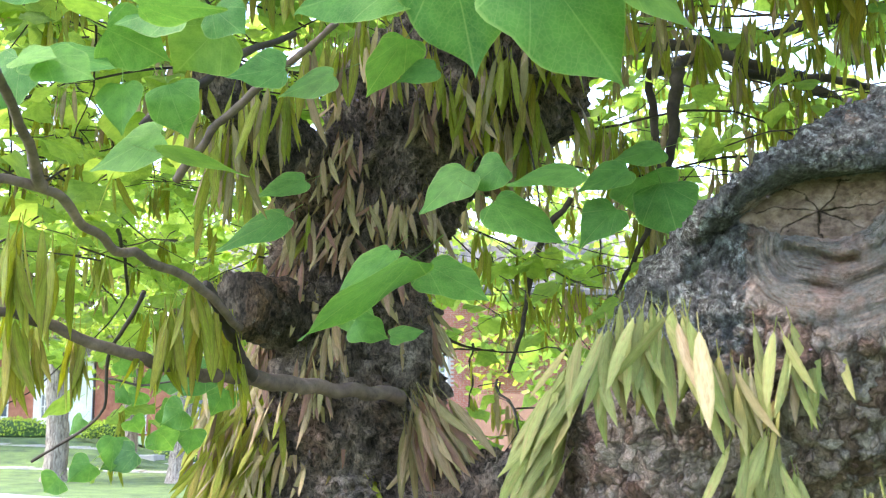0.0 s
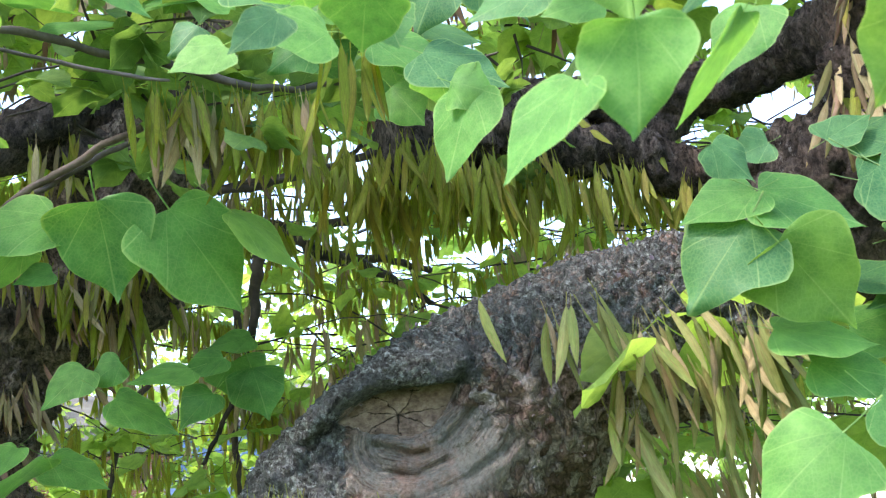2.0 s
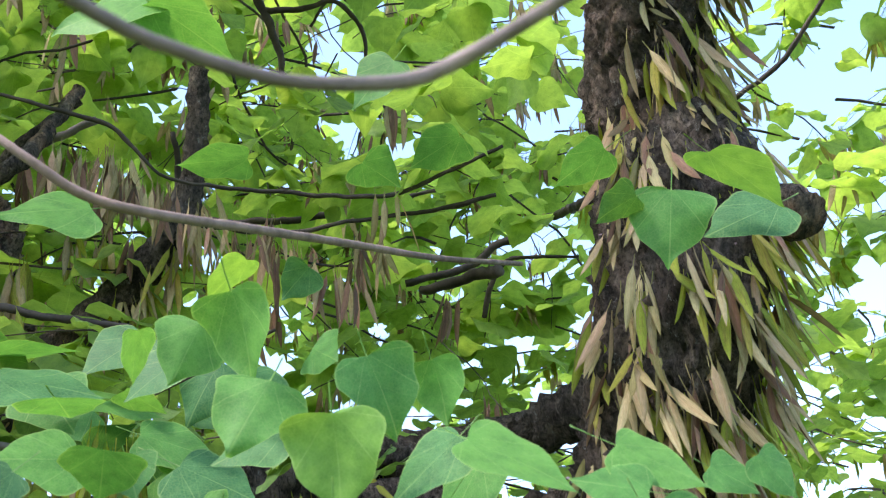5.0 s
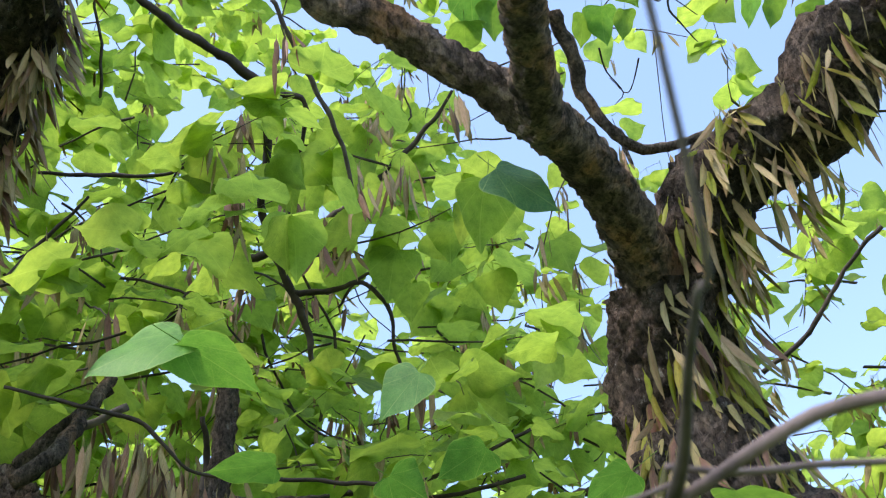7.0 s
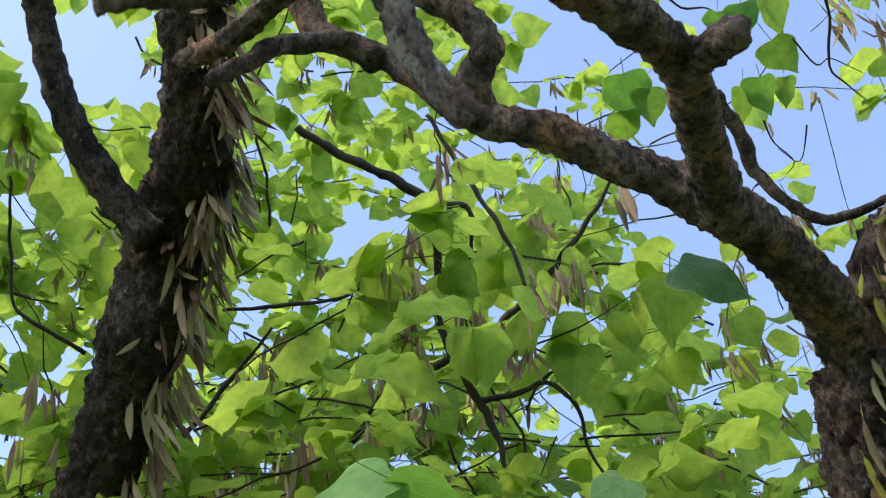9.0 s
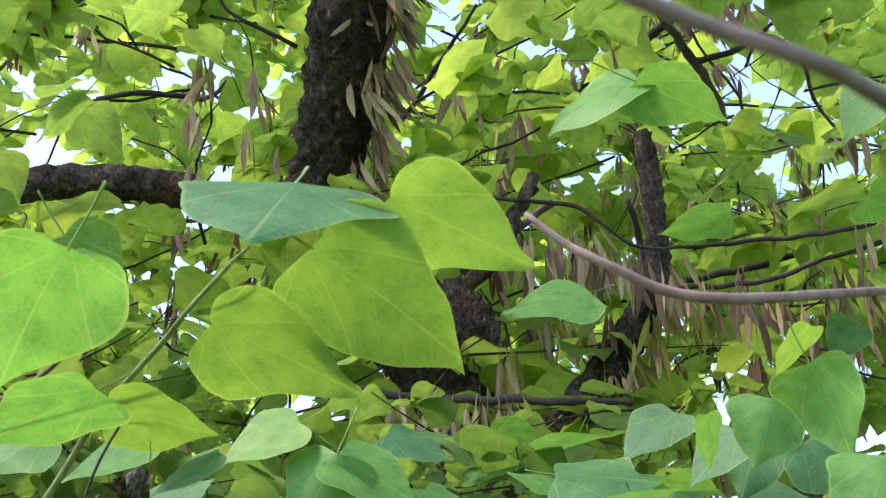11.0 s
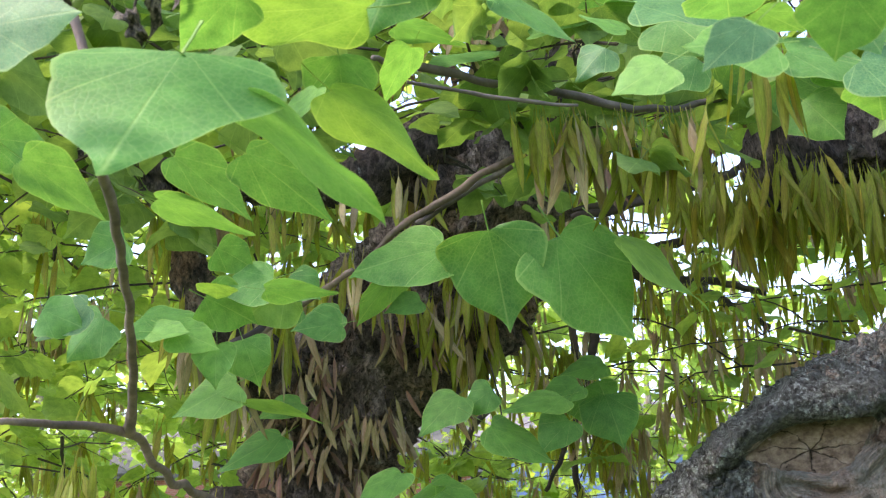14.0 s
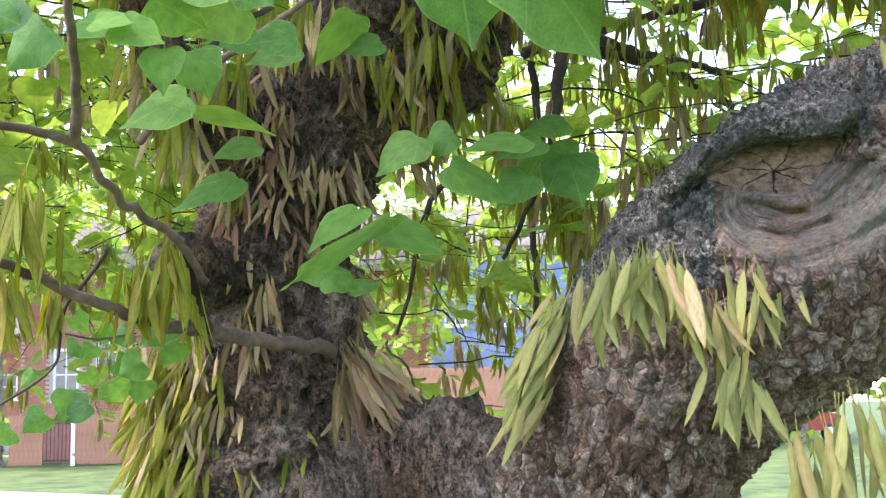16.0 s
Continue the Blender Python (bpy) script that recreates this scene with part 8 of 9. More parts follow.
tuft((0.385, 2.148, 2.086), 6, POD_GREEN, 0.080, 0.15, blend=POD_TAN)
tuft((0.456, 2.248, 2.020), 6, POD_GREEN, 0.080, 0.15, blend=POD_TAN)
tuft((0.530, 2.344, 1.947), 6, POD_GREEN, 0.080, 0.15, blend=POD_TAN)
tuft((0.606, 2.436, 1.868), 6, POD_GREEN, 0.080, 0.15, blend=POD_TAN)
tuft((0.379, 2.601, 1.796), 6, POD_GREEN, 0.080, 0.15, blend=POD_TAN)
tuft((0.335, 2.043, 2.138), 6, POD_GREEN, 0.080, 0.15, blend=POD_TAN)
tuft((0.405, 2.145, 2.078), 6, POD_GREEN, 0.080, 0.15, blend=POD_TAN)
tuft((0.477, 2.244, 2.012), 6, POD_GREEN, 0.080, 0.15, blend=POD_TAN)
tuft((0.551, 2.339, 1.939), 6, POD_GREEN, 0.080, 0.15, blend=POD_TAN)
tuft((0.330, 2.502, 1.872), 6, POD_GREEN, 0.080, 0.15, blend=POD_TAN)
tuft((0.402, 2.597, 1.787), 6, POD_GREEN, 0.080, 0.15, blend=POD_TAN)
tuft((0.355, 2.040, 2.131), 6, POD_GREEN, 0.080, 0.15, blend=POD_TAN)
tuft((0.425, 2.141, 2.071), 6, POD_GREEN, 0.080, 0.15, blend=POD_TAN)
tuft((0.497, 2.239, 2.004), 6, POD_GREEN, 0.080, 0.15, blend=POD_TAN)
tuft((0.572, 2.334, 1.930), 6, POD_GREEN, 0.080, 0.15, blend=POD_TAN)
tuft((0.353, 2.499, 1.864), 6, POD_GREEN, 0.080, 0.15, blend=POD_TAN)
tuft((0.425, 2.593, 1.778), 6, POD_GREEN, 0.080, 0.15, blend=POD_TAN)
tuft((0.374, 2.037, 2.123), 6, POD_GREEN, 0.080, 0.15, blend=POD_TAN)
tuft((0.445, 2.138, 2.063), 6, POD_GREEN, 0.080, 0.15, blend=POD_TAN)
tuft((0.518, 2.235, 1.995), 6, POD_GREEN, 0.080, 0.15, blend=POD_TAN)
tuft((0.593, 2.329, 1.922), 6, POD_GREEN, 0.080, 0.15, blend=POD_TAN)
tuft((0.258, 1.824, 2.452), 6, POD_GREEN, 0.080, 0.15, blend=POD_TAN)
tuft((0.325, 1.918, 2.458), 6, POD_GREEN, 0.080, 0.15, blend=POD_TAN)
tuft((0.397, 2.011, 2.460), 6, POD_GREEN, 0.080, 0.15, blend=POD_TAN)
tuft((0.473, 2.103, 2.458), 6, POD_GREEN, 0.080, 0.15, blend=POD_TAN)
tuft((0.554, 2.194, 2.452), 6, POD_GREEN, 0.080, 0.15, blend=POD_TAN)
tuft((0.502, 1.827, 2.288), 6, POD_GREEN, 0.080, 0.15, blend=POD_TAN)
tuft((0.580, 1.914, 2.283), 6, POD_GREEN, 0.080, 0.15, blend=POD_TAN)
tuft((0.656, 1.923, 2.491), 6, POD_GREEN, 0.080, 0.15, blend=POD_TAN)
tuft((0.743, 2.006, 2.489), 6, POD_GREEN, 0.080, 0.15, blend=POD_TAN)
tuft((0.833, 2.087, 2.482), 6, POD_GREEN, 0.080, 0.15, blend=POD_TAN)
tuft((0.736, 1.732, 2.312), 6, POD_GREEN, 0.080, 0.15, blend=POD_TAN)
tuft((0.317, 1.962, 2.345), 6, POD_GREEN, 0.080, 0.15, blend=POD_TAN)
tuft((0.388, 2.056, 2.341), 6, POD_GREEN, 0.080, 0.15, blend=POD_TAN)
tuft((0.459, 2.067, 2.559), 6, POD_GREEN, 0.080, 0.15, blend=POD_TAN)
tuft((0.539, 2.158, 2.558), 6, POD_GREEN, 0.080, 0.15, blend=POD_TAN)
tuft((0.489, 1.798, 2.379), 6, POD_GREEN, 0.080, 0.15, blend=POD_TAN)
tuft((0.567, 1.885, 2.378), 6, POD_GREEN, 0.080, 0.15, blend=POD_TAN)
tuft((0.649, 1.971, 2.374), 6, POD_GREEN, 0.080, 0.15, blend=POD_TAN)
tuft((0.735, 2.054, 2.365), 6, POD_GREEN, 0.080, 0.15, blend=POD_TAN)
tuft((0.825, 2.136, 2.353), 6, POD_GREEN, 0.080, 0.15, blend=POD_TAN)
tuft((0.723, 1.702, 2.402), 6, POD_GREEN, 0.080, 0.15, blend=POD_TAN)
tuft((0.304, 1.930, 2.438), 6, POD_GREEN, 0.080, 0.15, blend=POD_TAN)
tuft((0.375, 2.024, 2.439), 6, POD_GREEN, 0.080, 0.15, blend=POD_TAN)
tuft((0.451, 2.117, 2.437), 6, POD_GREEN, 0.080, 0.15, blend=POD_TAN)
# dry bunches high in the crown
tuft((0.360, 1.336, 2.779), 8, POD_BROWN, 0.080, 0.14, blend=POD_TAN)
tuft((0.399, 1.340, 2.758), 8, POD_BROWN, 0.080, 0.14, blend=POD_TAN)
tuft((0.444, 1.330, 2.752), 7, POD_BROWN, 0.080, 0.14, blend=POD_TAN)
tuft((0.350, 1.365, 2.740), 7, POD_BROWN, 0.080, 0.14, blend=POD_TAN)
tuft((0.223, 1.363, 2.783), 6, POD_BROWN, 0.080, 0.14, blend=POD_TAN)
tuft((0.625, 1.315, 2.673), 6, POD_BROWN, 0.080, 0.14, blend=POD_TAN)
tuft((0.653, 1.309, 2.664), 6, POD_BROWN, 0.080, 0.14, blend=POD_TAN)
tuft((0.762, 1.247, 2.675), 7, POD_BROWN, 0.080, 0.14, blend=POD_TAN)
tuft((0.789, 1.236, 2.669), 7, POD_BROWN, 0.080, 0.14, blend=POD_TAN)
tuft((0.660, 1.216, 2.791), 4, POD_BROWN, 0.080, 0.14, blend=POD_TAN)
tuft((0.914, 1.218, 2.579), 5, POD_BROWN, 0.080, 0.14, blend=POD_TAN)
tuft((0.233, 1.364, 2.589), 7, POD_GREEN, 0.080, 0.14, blend=POD_TAN)
tuft((0.214, 1.385, 2.557), 7, POD_GREEN, 0.080, 0.14, blend=POD_TAN)
tuft((0.299, 1.325, 2.632), 6, POD_GREEN, 0.080, 0.14, blend=POD_TAN)
tuft((0.341, 1.319, 2.627), 6, POD_GREEN, 0.080, 0.14, blend=POD_TAN)
tuft((0.463, 1.275, 2.638), 6, POD_GREEN, 0.080, 0.14, blend=POD_TAN)
tuft((0.509, 1.273, 2.616), 6, POD_GREEN, 0.080, 0.14, blend=POD_TAN)
tuft((0.456, 1.311, 2.584), 7, POD_GREEN, 0.080, 0.14, blend=POD_TAN)
tuft((0.375, 1.341, 2.574), 6, POD_GREEN, 0.080, 0.14, blend=POD_TAN)
tuft((0.377, 0.938, 3.204), 7, POD_TAN, 0.080, 0.14, blend=POD_BROWN)
tuft((0.390, 0.998, 3.144), 7, POD_TAN, 0.080, 0.14, blend=POD_BROWN)
tuft((0.393, 1.032, 3.110), 6, POD_TAN, 0.080, 0.14, blend=POD_BROWN)
tuft((0.503, 1.003, 3.096), 6, POD_TAN, 0.080, 0.14, blend=POD_BROWN)
tuft((0.555, 1.002, 3.073), 6, POD_TAN, 0.080, 0.14, blend=POD_BROWN)
tuft((0.629, 0.903, 3.132), 7, POD_TAN, 0.080, 0.14, blend=POD_BROWN)
tuft((0.653, 0.883, 3.137), 5, POD_TAN, 0.080, 0.14, blend=POD_BROWN)
tuft((0.689, 0.771, 3.210), 5, POD_TAN, 0.080, 0.14, blend=POD_BROWN)
tuft((0.240, 1.221, 2.940), 3, POD_TAN, 0.080, 0.14, blend=POD_BROWN)
tuft((0.310, 1.319, 2.774), 6, POD_TAN, 0.080, 0.14, blend=POD_BROWN)
tuft((0.365, 1.313, 2.760), 6, POD_TAN, 0.080, 0.14, blend=POD_BROWN)
tuft((0.751, 1.086, 2.858), 5, POD_TAN, 0.080, 0.14, blend=POD_BROWN)
tuft((0.808, 1.019, 2.898), 5, POD_TAN, 0.080, 0.14, blend=POD_BROWN)
tuft((0.132, 1.183, 3.011), 5, POD_TAN, 0.080, 0.14, blend=POD_BROWN)
tuft((-0.280, 1.156, 2.900), 5, POD_TAN, 0.080, 0.14, blend=POD_BROWN)
tuft((-0.183, 1.123, 2.949), 5, POD_TAN, 0.080, 0.14, blend=POD_BROWN)
tuft((0.361, 0.914, 3.074), 6, POD_TAN, 0.080, 0.14, blend=POD_BROWN)
tuft((0.387, 0.984, 2.996), 6, POD_TAN, 0.080, 0.14, blend=POD_BROWN)
tuft((0.552, 0.865, 3.034), 6, POD_TAN, 0.080, 0.14, blend=POD_BROWN)
tuft((0.512, 0.942, 2.981), 5, POD_TAN, 0.080, 0.14, blend=POD_BROWN)
tuft((0.155, 1.064, 2.986), 6, POD_TAN, 0.080, 0.14, blend=POD_BROWN)
tuft((0.121, 1.087, 2.967), 5, POD_TAN, 0.080, 0.14, blend=POD_BROWN)
tuft((0.311, 1.220, 2.733), 6, POD_TAN, 0.080, 0.14, blend=POD_BROWN)
tuft((0.346, 1.217, 2.722), 6, POD_TAN, 0.080, 0.14, blend=POD_BROWN)
tuft((0.465, 1.213, 2.662), 6, POD_TAN, 0.080, 0.14, blend=POD_BROWN)
tuft((0.571, 1.182, 2.637), 6, POD_TAN, 0.080, 0.14, blend=POD_BROWN)
tuft((0.724, 1.127, 2.591), 6, POD_TAN, 0.080, 0.14, blend=POD_BROWN)
tuft((0.233, 1.126, 2.892), 3, POD_TAN, 0.080, 0.14, blend=POD_BROWN)
tuft((-0.194, 1.183, 2.873), 3, POD_TAN, 0.080, 0.14, blend=POD_BROWN)
tuft((0.216, 1.116, 2.647), 5, POD_TAN, 0.080, 0.14, blend=POD_BROWN)
tuft((0.248, 1.114, 2.637), 5, POD_TAN, 0.080, 0.14, blend=POD_BROWN)
tuft((0.280, 1.112, 2.626), 5, POD_TAN, 0.080, 0.14, blend=POD_BROWN)
tuft((0.312, 1.109, 2.615), 5, POD_TAN, 0.080, 0.14, blend=POD_BROWN)
tuft((0.343, 1.105, 2.604), 5, POD_TAN, 0.080, 0.14, blend=POD_BROWN)
tuft((0.374, 1.102, 2.592), 5, POD_TAN, 0.080, 0.14, blend=POD_BROWN)
tuft((0.404, 1.097, 2.581), 5, POD_TAN, 0.080, 0.14, blend=POD_BROWN)
tuft((0.434, 1.092, 2.569), 5, POD_TAN, 0.080, 0.14, blend=POD_BROWN)
tuft((0.464, 1.087, 2.556), 5, POD_TAN, 0.080, 0.14, blend=POD_BROWN)
tuft((0.493, 1.081, 2.544), 5, POD_TAN, 0.080, 0.14, blend=POD_BROWN)
tuft((0.522, 1.075, 2.531), 5, POD_TAN, 0.080, 0.14, blend=POD_BROWN)
tuft((0.550, 1.068, 2.519), 5, POD_TAN, 0.080, 0.14, blend=POD_BROWN)
tuft((0.578, 1.061, 2.506), 5, POD_TAN, 0.080, 0.14, blend=POD_BROWN)
tuft((0.605, 1.054, 2.493), 5, POD_TAN, 0.080, 0.14, blend=POD_BROWN)
tuft((0.631, 1.046, 2.479), 5, POD_TAN, 0.080, 0.14, blend=POD_BROWN)
tuft((0.656, 0.968, 2.578), 5, POD_TAN, 0.080, 0.14, blend=POD_BROWN)
tuft((0.776, 0.300, 3.097), 4, POD_TAN, 0.055, 0.2, blend=POD_BROWN)
tuft((0.791, 0.317, 3.073), 4, POD_TAN, 0.055, 0.2, blend=POD_BROWN)
tuft((0.809, 0.272, 3.105), 4, POD_TAN, 0.055, 0.2, blend=POD_BROWN)
tuft((0.840, 0.288, 3.073), 4, POD_TAN, 0.055, 0.2, blend=POD_BROWN)
tuft((0.845, 0.255, 3.101), 4, POD_TAN, 0.055, 0.2, blend=POD_BROWN)
tuft((0.868, 0.249, 3.092), 4, POD_TAN, 0.055, 0.2, blend=POD_BROWN)
tuft((0.803, 0.305, 3.077), 4, POD_TAN, 0.055, 0.2, blend=POD_BROWN)
tuft((0.934, 0.242, 3.062), 4, POD_TAN, 0.055, 0.2, blend=POD_BROWN)
tuft((0.874, 0.289, 3.052), 4, POD_TAN, 0.055, 0.2, blend=POD_BROWN)
# pods growing straight from the bark
dress("main", 34, 0.30, 0.47, POD_TAN, POD_BROWN, 0.06, 0.5, (0, -1, 0), per=(4, 9))
dress("main", 30, 0.46, 0.62, POD_TAN, POD_BROWN, 0.065, 0.5, (0, -1, 0), per=(4, 9))
dress("main", 30, 0.58, 0.9, POD_GREEN, POD_TAN, 0.07, 0.5, (0, -1, 0), below=True)
dress("main", 80, 0.20, 0.36, POD_GREEN, POD_TAN, 0.075, 0.35, (-1, -0.15, 0))
dress("main", 16, 0.22, 0.38, POD_TAN, POD_GREEN, 0.075, 0.5, (1, -0.4, 0))
dress("upright", 170, 0.2, 0.9, POD_TAN, POD_BROWN, 0.075, 0.6, (1, -0.2, 0))
dress("sideB", 26, 0.1, 0.7, POD_GREEN, POD_TAN, 0.075, 0.3, below=True)
dress("sideC", 20, 0.1, 0.8, POD_GREEN, POD_TAN, 0.075, 0.3, below=True)
dress("sideD", 30, 0.1, 0.9, POD_TAN, POD_GREEN, 0.075, 0.3, below=True)
dress("backA", 75, 0.0, 0.9, POD_GREEN, POD_GREEN, 0.062, 0.4, below=True, per=(3, 6))
dress("backB", 18, 0.1, 0.4, POD_GREEN, POD_TAN, 0.08, 0.3, below=True)
dress("rise", 95, 0.3, 0.95, POD_TAN, POD_BROWN, 0.072, 0.3, (-0.5, -1, 0))
dress("rise", 50, 0.3, 0.9, POD_GREEN, POD_TAN, 0.074, 0.3, (-0.5, -1, 0))
dress("rise", 110, 0.2, 0.97, POD_GREEN, POD_TAN, 0.075, 0.18, (1, -0.6, 0))
dress("forkB", 100, 0.05, 0.95, POD_TAN, POD_GREEN, 0.068, 0.3, (0.0, -1, -0.2))


# dried flowers caught in the bark
DRY_FLOWER = plain("dried_flower", (0.20, 0.13, 0.16), (0.36, 0.27, 0.30), 30.0, 0.9, 0.1)
crumb = ([(0, 0, 0), (0.5, 0.2, 0.3), (0.1, 0.9, 0.5), (-0.4, 0.4, 0.2), (0.1, 0.4, 0.8)], [(0, 1, 2), (0, 2, 3), (1, 4, 2), (3, 2, 4), (0, 1, 4), (0, 4, 3)], [(0, 0)] * 5)
crumbs = []
for key, count, lo, hi in (("main", 900, 0.22, 0.62), ("burl", 160, 0.25, 0.95), ("rise", 60, 0.05, 0.6)):
    line, tang, sides, ups = SURFACES[key]
    for _ in range(count):
        i = int(len(line) * dice.uniform(lo, hi))
        a = dice.uniform(0, 2 * math.pi)
        out = Vector(sides[i] * math.cos(a) + ups[i] * math.sin(a))
        if key == "burl" and callus_of(Vector(line[i, :3]) + out * line[i, 3]) > 0.2:
            continue
        s = dice.uniform(0.002, 0.006)
        x = out.orthogonal().normalized()
        crumbs.append((0, basis(x * s, out * s, x.cross(out) * s, Vector(line[i, :3]) + out * (line[i, 3] * dice.uniform(1.0, 1.06) + 0.001))))
place(part("dried_flowers", scatter_mesh("dried_flowers", [crumb], crumbs, DRY_FLOWER), None, redbud, "mauve-grey dried flowers caught in the bark", "stuff"))


# ---- the crown: twigs with leaves and pods ----
CROWN_LEAVES = [leaf_arrays(i + 20, False, True) for i in range(6)]
CROWN_COARSE = [leaf_arrays(i + 20, True, True) for i in range(6)]
crown = {"near": [], "mid": [], "far": []}
twig_lines = []


def twig_tubes(name, lines):
    """Many thin twigs as one mesh: three-sided tubes along their lines."""
    vs, fs = [], []
    for pts in lines:
        k = len(vs)
        for i, (p, r) in enumerate(pts):
            for a in range(4):
                vs.append((p[0] + r * math.cos(a * 1.571), p[1] + r * math.sin(a * 1.571), p[2] + r * 0.7 * math.cos(a * 1.571 + 0.8)))
        for i in range(len(pts) - 1):
            for a in range(4):
                b = (a + 1) % 4
                fs.append((k + i * 4 + a, k + i * 4 + b, k + i * 4 + 4 + b, k + i * 4 + 4 + a))
    me = bpy.data.meshes.new(name)
    me.from_pydata(vs, [], fs)
    me.polygons.foreach_set("use_smooth", [True] * len(me.polygons))
    return me


def crown_leaf(at, size, bucket, sag=0.4):
    """A leaf hanging from its petiole, its blade more or less level."""
    a = dice.uniform(0, 2 * math.pi)
    y = Vector((math.cos(a), math.sin(a), -abs(dice.gauss(sag, 0.3)))).normalized()
    n = Vector((dice.gauss(0, 0.35), dice.gauss(0, 0.35), 1)).normalized()
    x = y.cross(n).normalized()
    z = x.cross(y)
    at = Vector(at) + y * size * 0.35
    crown[bucket].append((dice.randrange(6), basis(x * size * dice.uniform(0.9, 1.1), y * size, z * size, at)))


def open_sky(p):
    """The gap in the crown above the fork."""
    d = Vector(p) - Vector((-0.1, -0.35, 1.75))
    az, el = math.degrees(math.atan2(d.x, d.y)), math.degrees(math.atan2(d.z, math.hypot(d.x, d.y)))
    if 28.5 < az < 32.0 and 19.0 < el < 21.5:
        return True
    return (az > 33.5 + (46 - el) * 0.5 and el > 38) and not az > 49


def twig(start, heading, length, size, bucket, pods=0.15, pod_kind=POD_TAN, droop=0.25, leafy=1.0, anywhere=False):
    p = Vector(start)
    d = Vector(heading).normalized()
    n = max(4, int(length / 0.045))
    pts = []
    r0 = 0.0015 + 0.0026 * length
    for i in range(n + 1):
        f = i / n
        pts.append((p.copy(), r0 * (1 - 0.75 * f)))
        d = (d + Vector((dice.gauss(0, 0.16), dice.gauss(0, 0.16), dice.gauss(-0.02, 0.12) - droop * 0.1))).normalized()
        if open_sky(p) and not anywhere:
            break
        p = p + d * (length / n)
        if i > 0 and dice.random() < leafy:
            crown_leaf(p, size * dice.uniform(0.6, 1.15), bucket)
            if dice.random() < 0.35 * leafy:
                crown_leaf(p, size * dice.uniform(0.6, 1.1), bucket)
        if dice.random() < pods:
            tuft(p, dice.randint(3, 7), pod_kind, 0.07, 0.16)
    if len(pts) > 2:
        twig_lines.append(pts)


def fill(lo, hi, count, size, bucket, pods=0.15, kinds=(POD_TAN,), length=(0.35, 0.75), droop=0.3, leafy=1.0, keep=None):
    made = 0
    while made < count:
        p = Vector((dice.uniform(lo[0], hi[0]), dice.uniform(lo[1], hi[1]), dice.uniform(lo[2], hi[2])))
        made += 1
        if open_sky(p) or (keep is not None and not keep(p)):
            continue
        a = dice.uniform(0, 2 * math.pi)
        twig(p, (math.cos(a), math.sin(a), dice.uniform(-0.25, 0.3)), dice.uniform(*length), size, bucket, pods, dice.choice(kinds), droop, leafy)


def elevation(p):
    return math.degrees(math.atan2(p.z - 1.7, math.hypot(p.x + 0.1, p.y + 0.3)))


def azimuth(p):
    return math.degrees(math.atan2(p.x + 0.1, p.y + 0.3))


# over the trunk and the view upwards
fill((-1.0, 1.45, 2.5), (1.8, 3.4, 4.6), 255, 0.10, "near", 0.12, (POD_TAN, POD_BROWN, POD_TAN), keep=lambda p: elevation(p) > 22)
fill((-0.9, 1.4, 2.4), (1.6, 2.8, 3.8), 190, 0.09, "near", 0.16, (POD_TAN, POD_BROWN), (0.5, 0.95), 0.2, 0.22, keep=lambda p: elevation(p) > 22)
fill((-0.9, 0.9, 3.5), (1.2, 2.5, 5.2), 80, 0.09, "near", 0.10, (POD_TAN, POD_BROWN), keep=lambda p: elevation(p) > 40)
fill((0.1, 1.6, 2.9), (1.3, 3.0, 4.0), 45, 0.085, "near", 0.10, (POD_TAN, POD_BROWN), keep=lambda p: elevation(p) > 26)
fill((0.0, 0.95, 2.65), (0.75, 1.45, 3.25), 14, 0.085, "near", 0.06, (POD_TAN,), (0.2, 0.45), 0.2, keep=lambda p: elevation(p) > 33)
fill((0.6, 1.6, 1.9), (1.6, 2.7, 2.5), 22, 0.065, "near", 0.5, (POD_GREEN, POD_TAN), (0.4, 0.8), 0.15, 0.3)
fill((1.25, 1.1, 1.55), (2.4, 2.2, 2.35), 30, 0.075, "near", 0.2, (POD_GREEN,), (0.3, 0.6), 0.3)
# thin sprays across the open sky
for i in range(30):
    p = Vector((dice.uniform(1.0, 2.0), dice.uniform(0.9, 1.7), dice.uniform(3.4, 4.6)))
    twig(p, (dice.uniform(-1, 0.6), dice.uniform(-0.6, 0.6), dice.uniform(-0.6, 0.1)), dice.uniform(0.35, 0.7), 0.075, "near", 0.16, POD_TAN, 0.4, 0.4, True)
# behind the limbs, low and hung with pods
fill((-0.3, 2.2, 1.5), (2.6, 4.2, 2.9), 130, 0.07, "near", 0.42, (POD_GREEN, POD_GREEN, POD_TAN), leafy=0.65)
fill((-0.3, 2.0, 1.6), (2.4, 3.4, 2.9), 125, 0.07, "near", 0.25, (POD_GREEN, POD_TAN), (0.5, 1.0), 0.1, 0.12)
fill((-1.5, 1.7, 1.55), (-0.25, 3.0, 2.5), 55, 0.07, "near", 0.06, (POD_GREEN,), (0.4, 0.9), 0.1, 0.18, keep=lambda p: elevation(p) > 4)
# sprays beside the upright limb
fill((0.72, 0.28, 1.62), (1.25, 0.8, 2.0), 12, 0.075, "near", 0.05, (POD_GREEN,), (0.25, 0.4), 0.3)
# beyond the low branch, thin enough to look through
fill((-1.6, 1.9, 1.75), (-0.2, 3.6, 3.1), 180, 0.075, "near", 0.12, (POD_GREEN, POD_TAN), leafy=0.6, keep=lambda p: elevation(p) > 4)
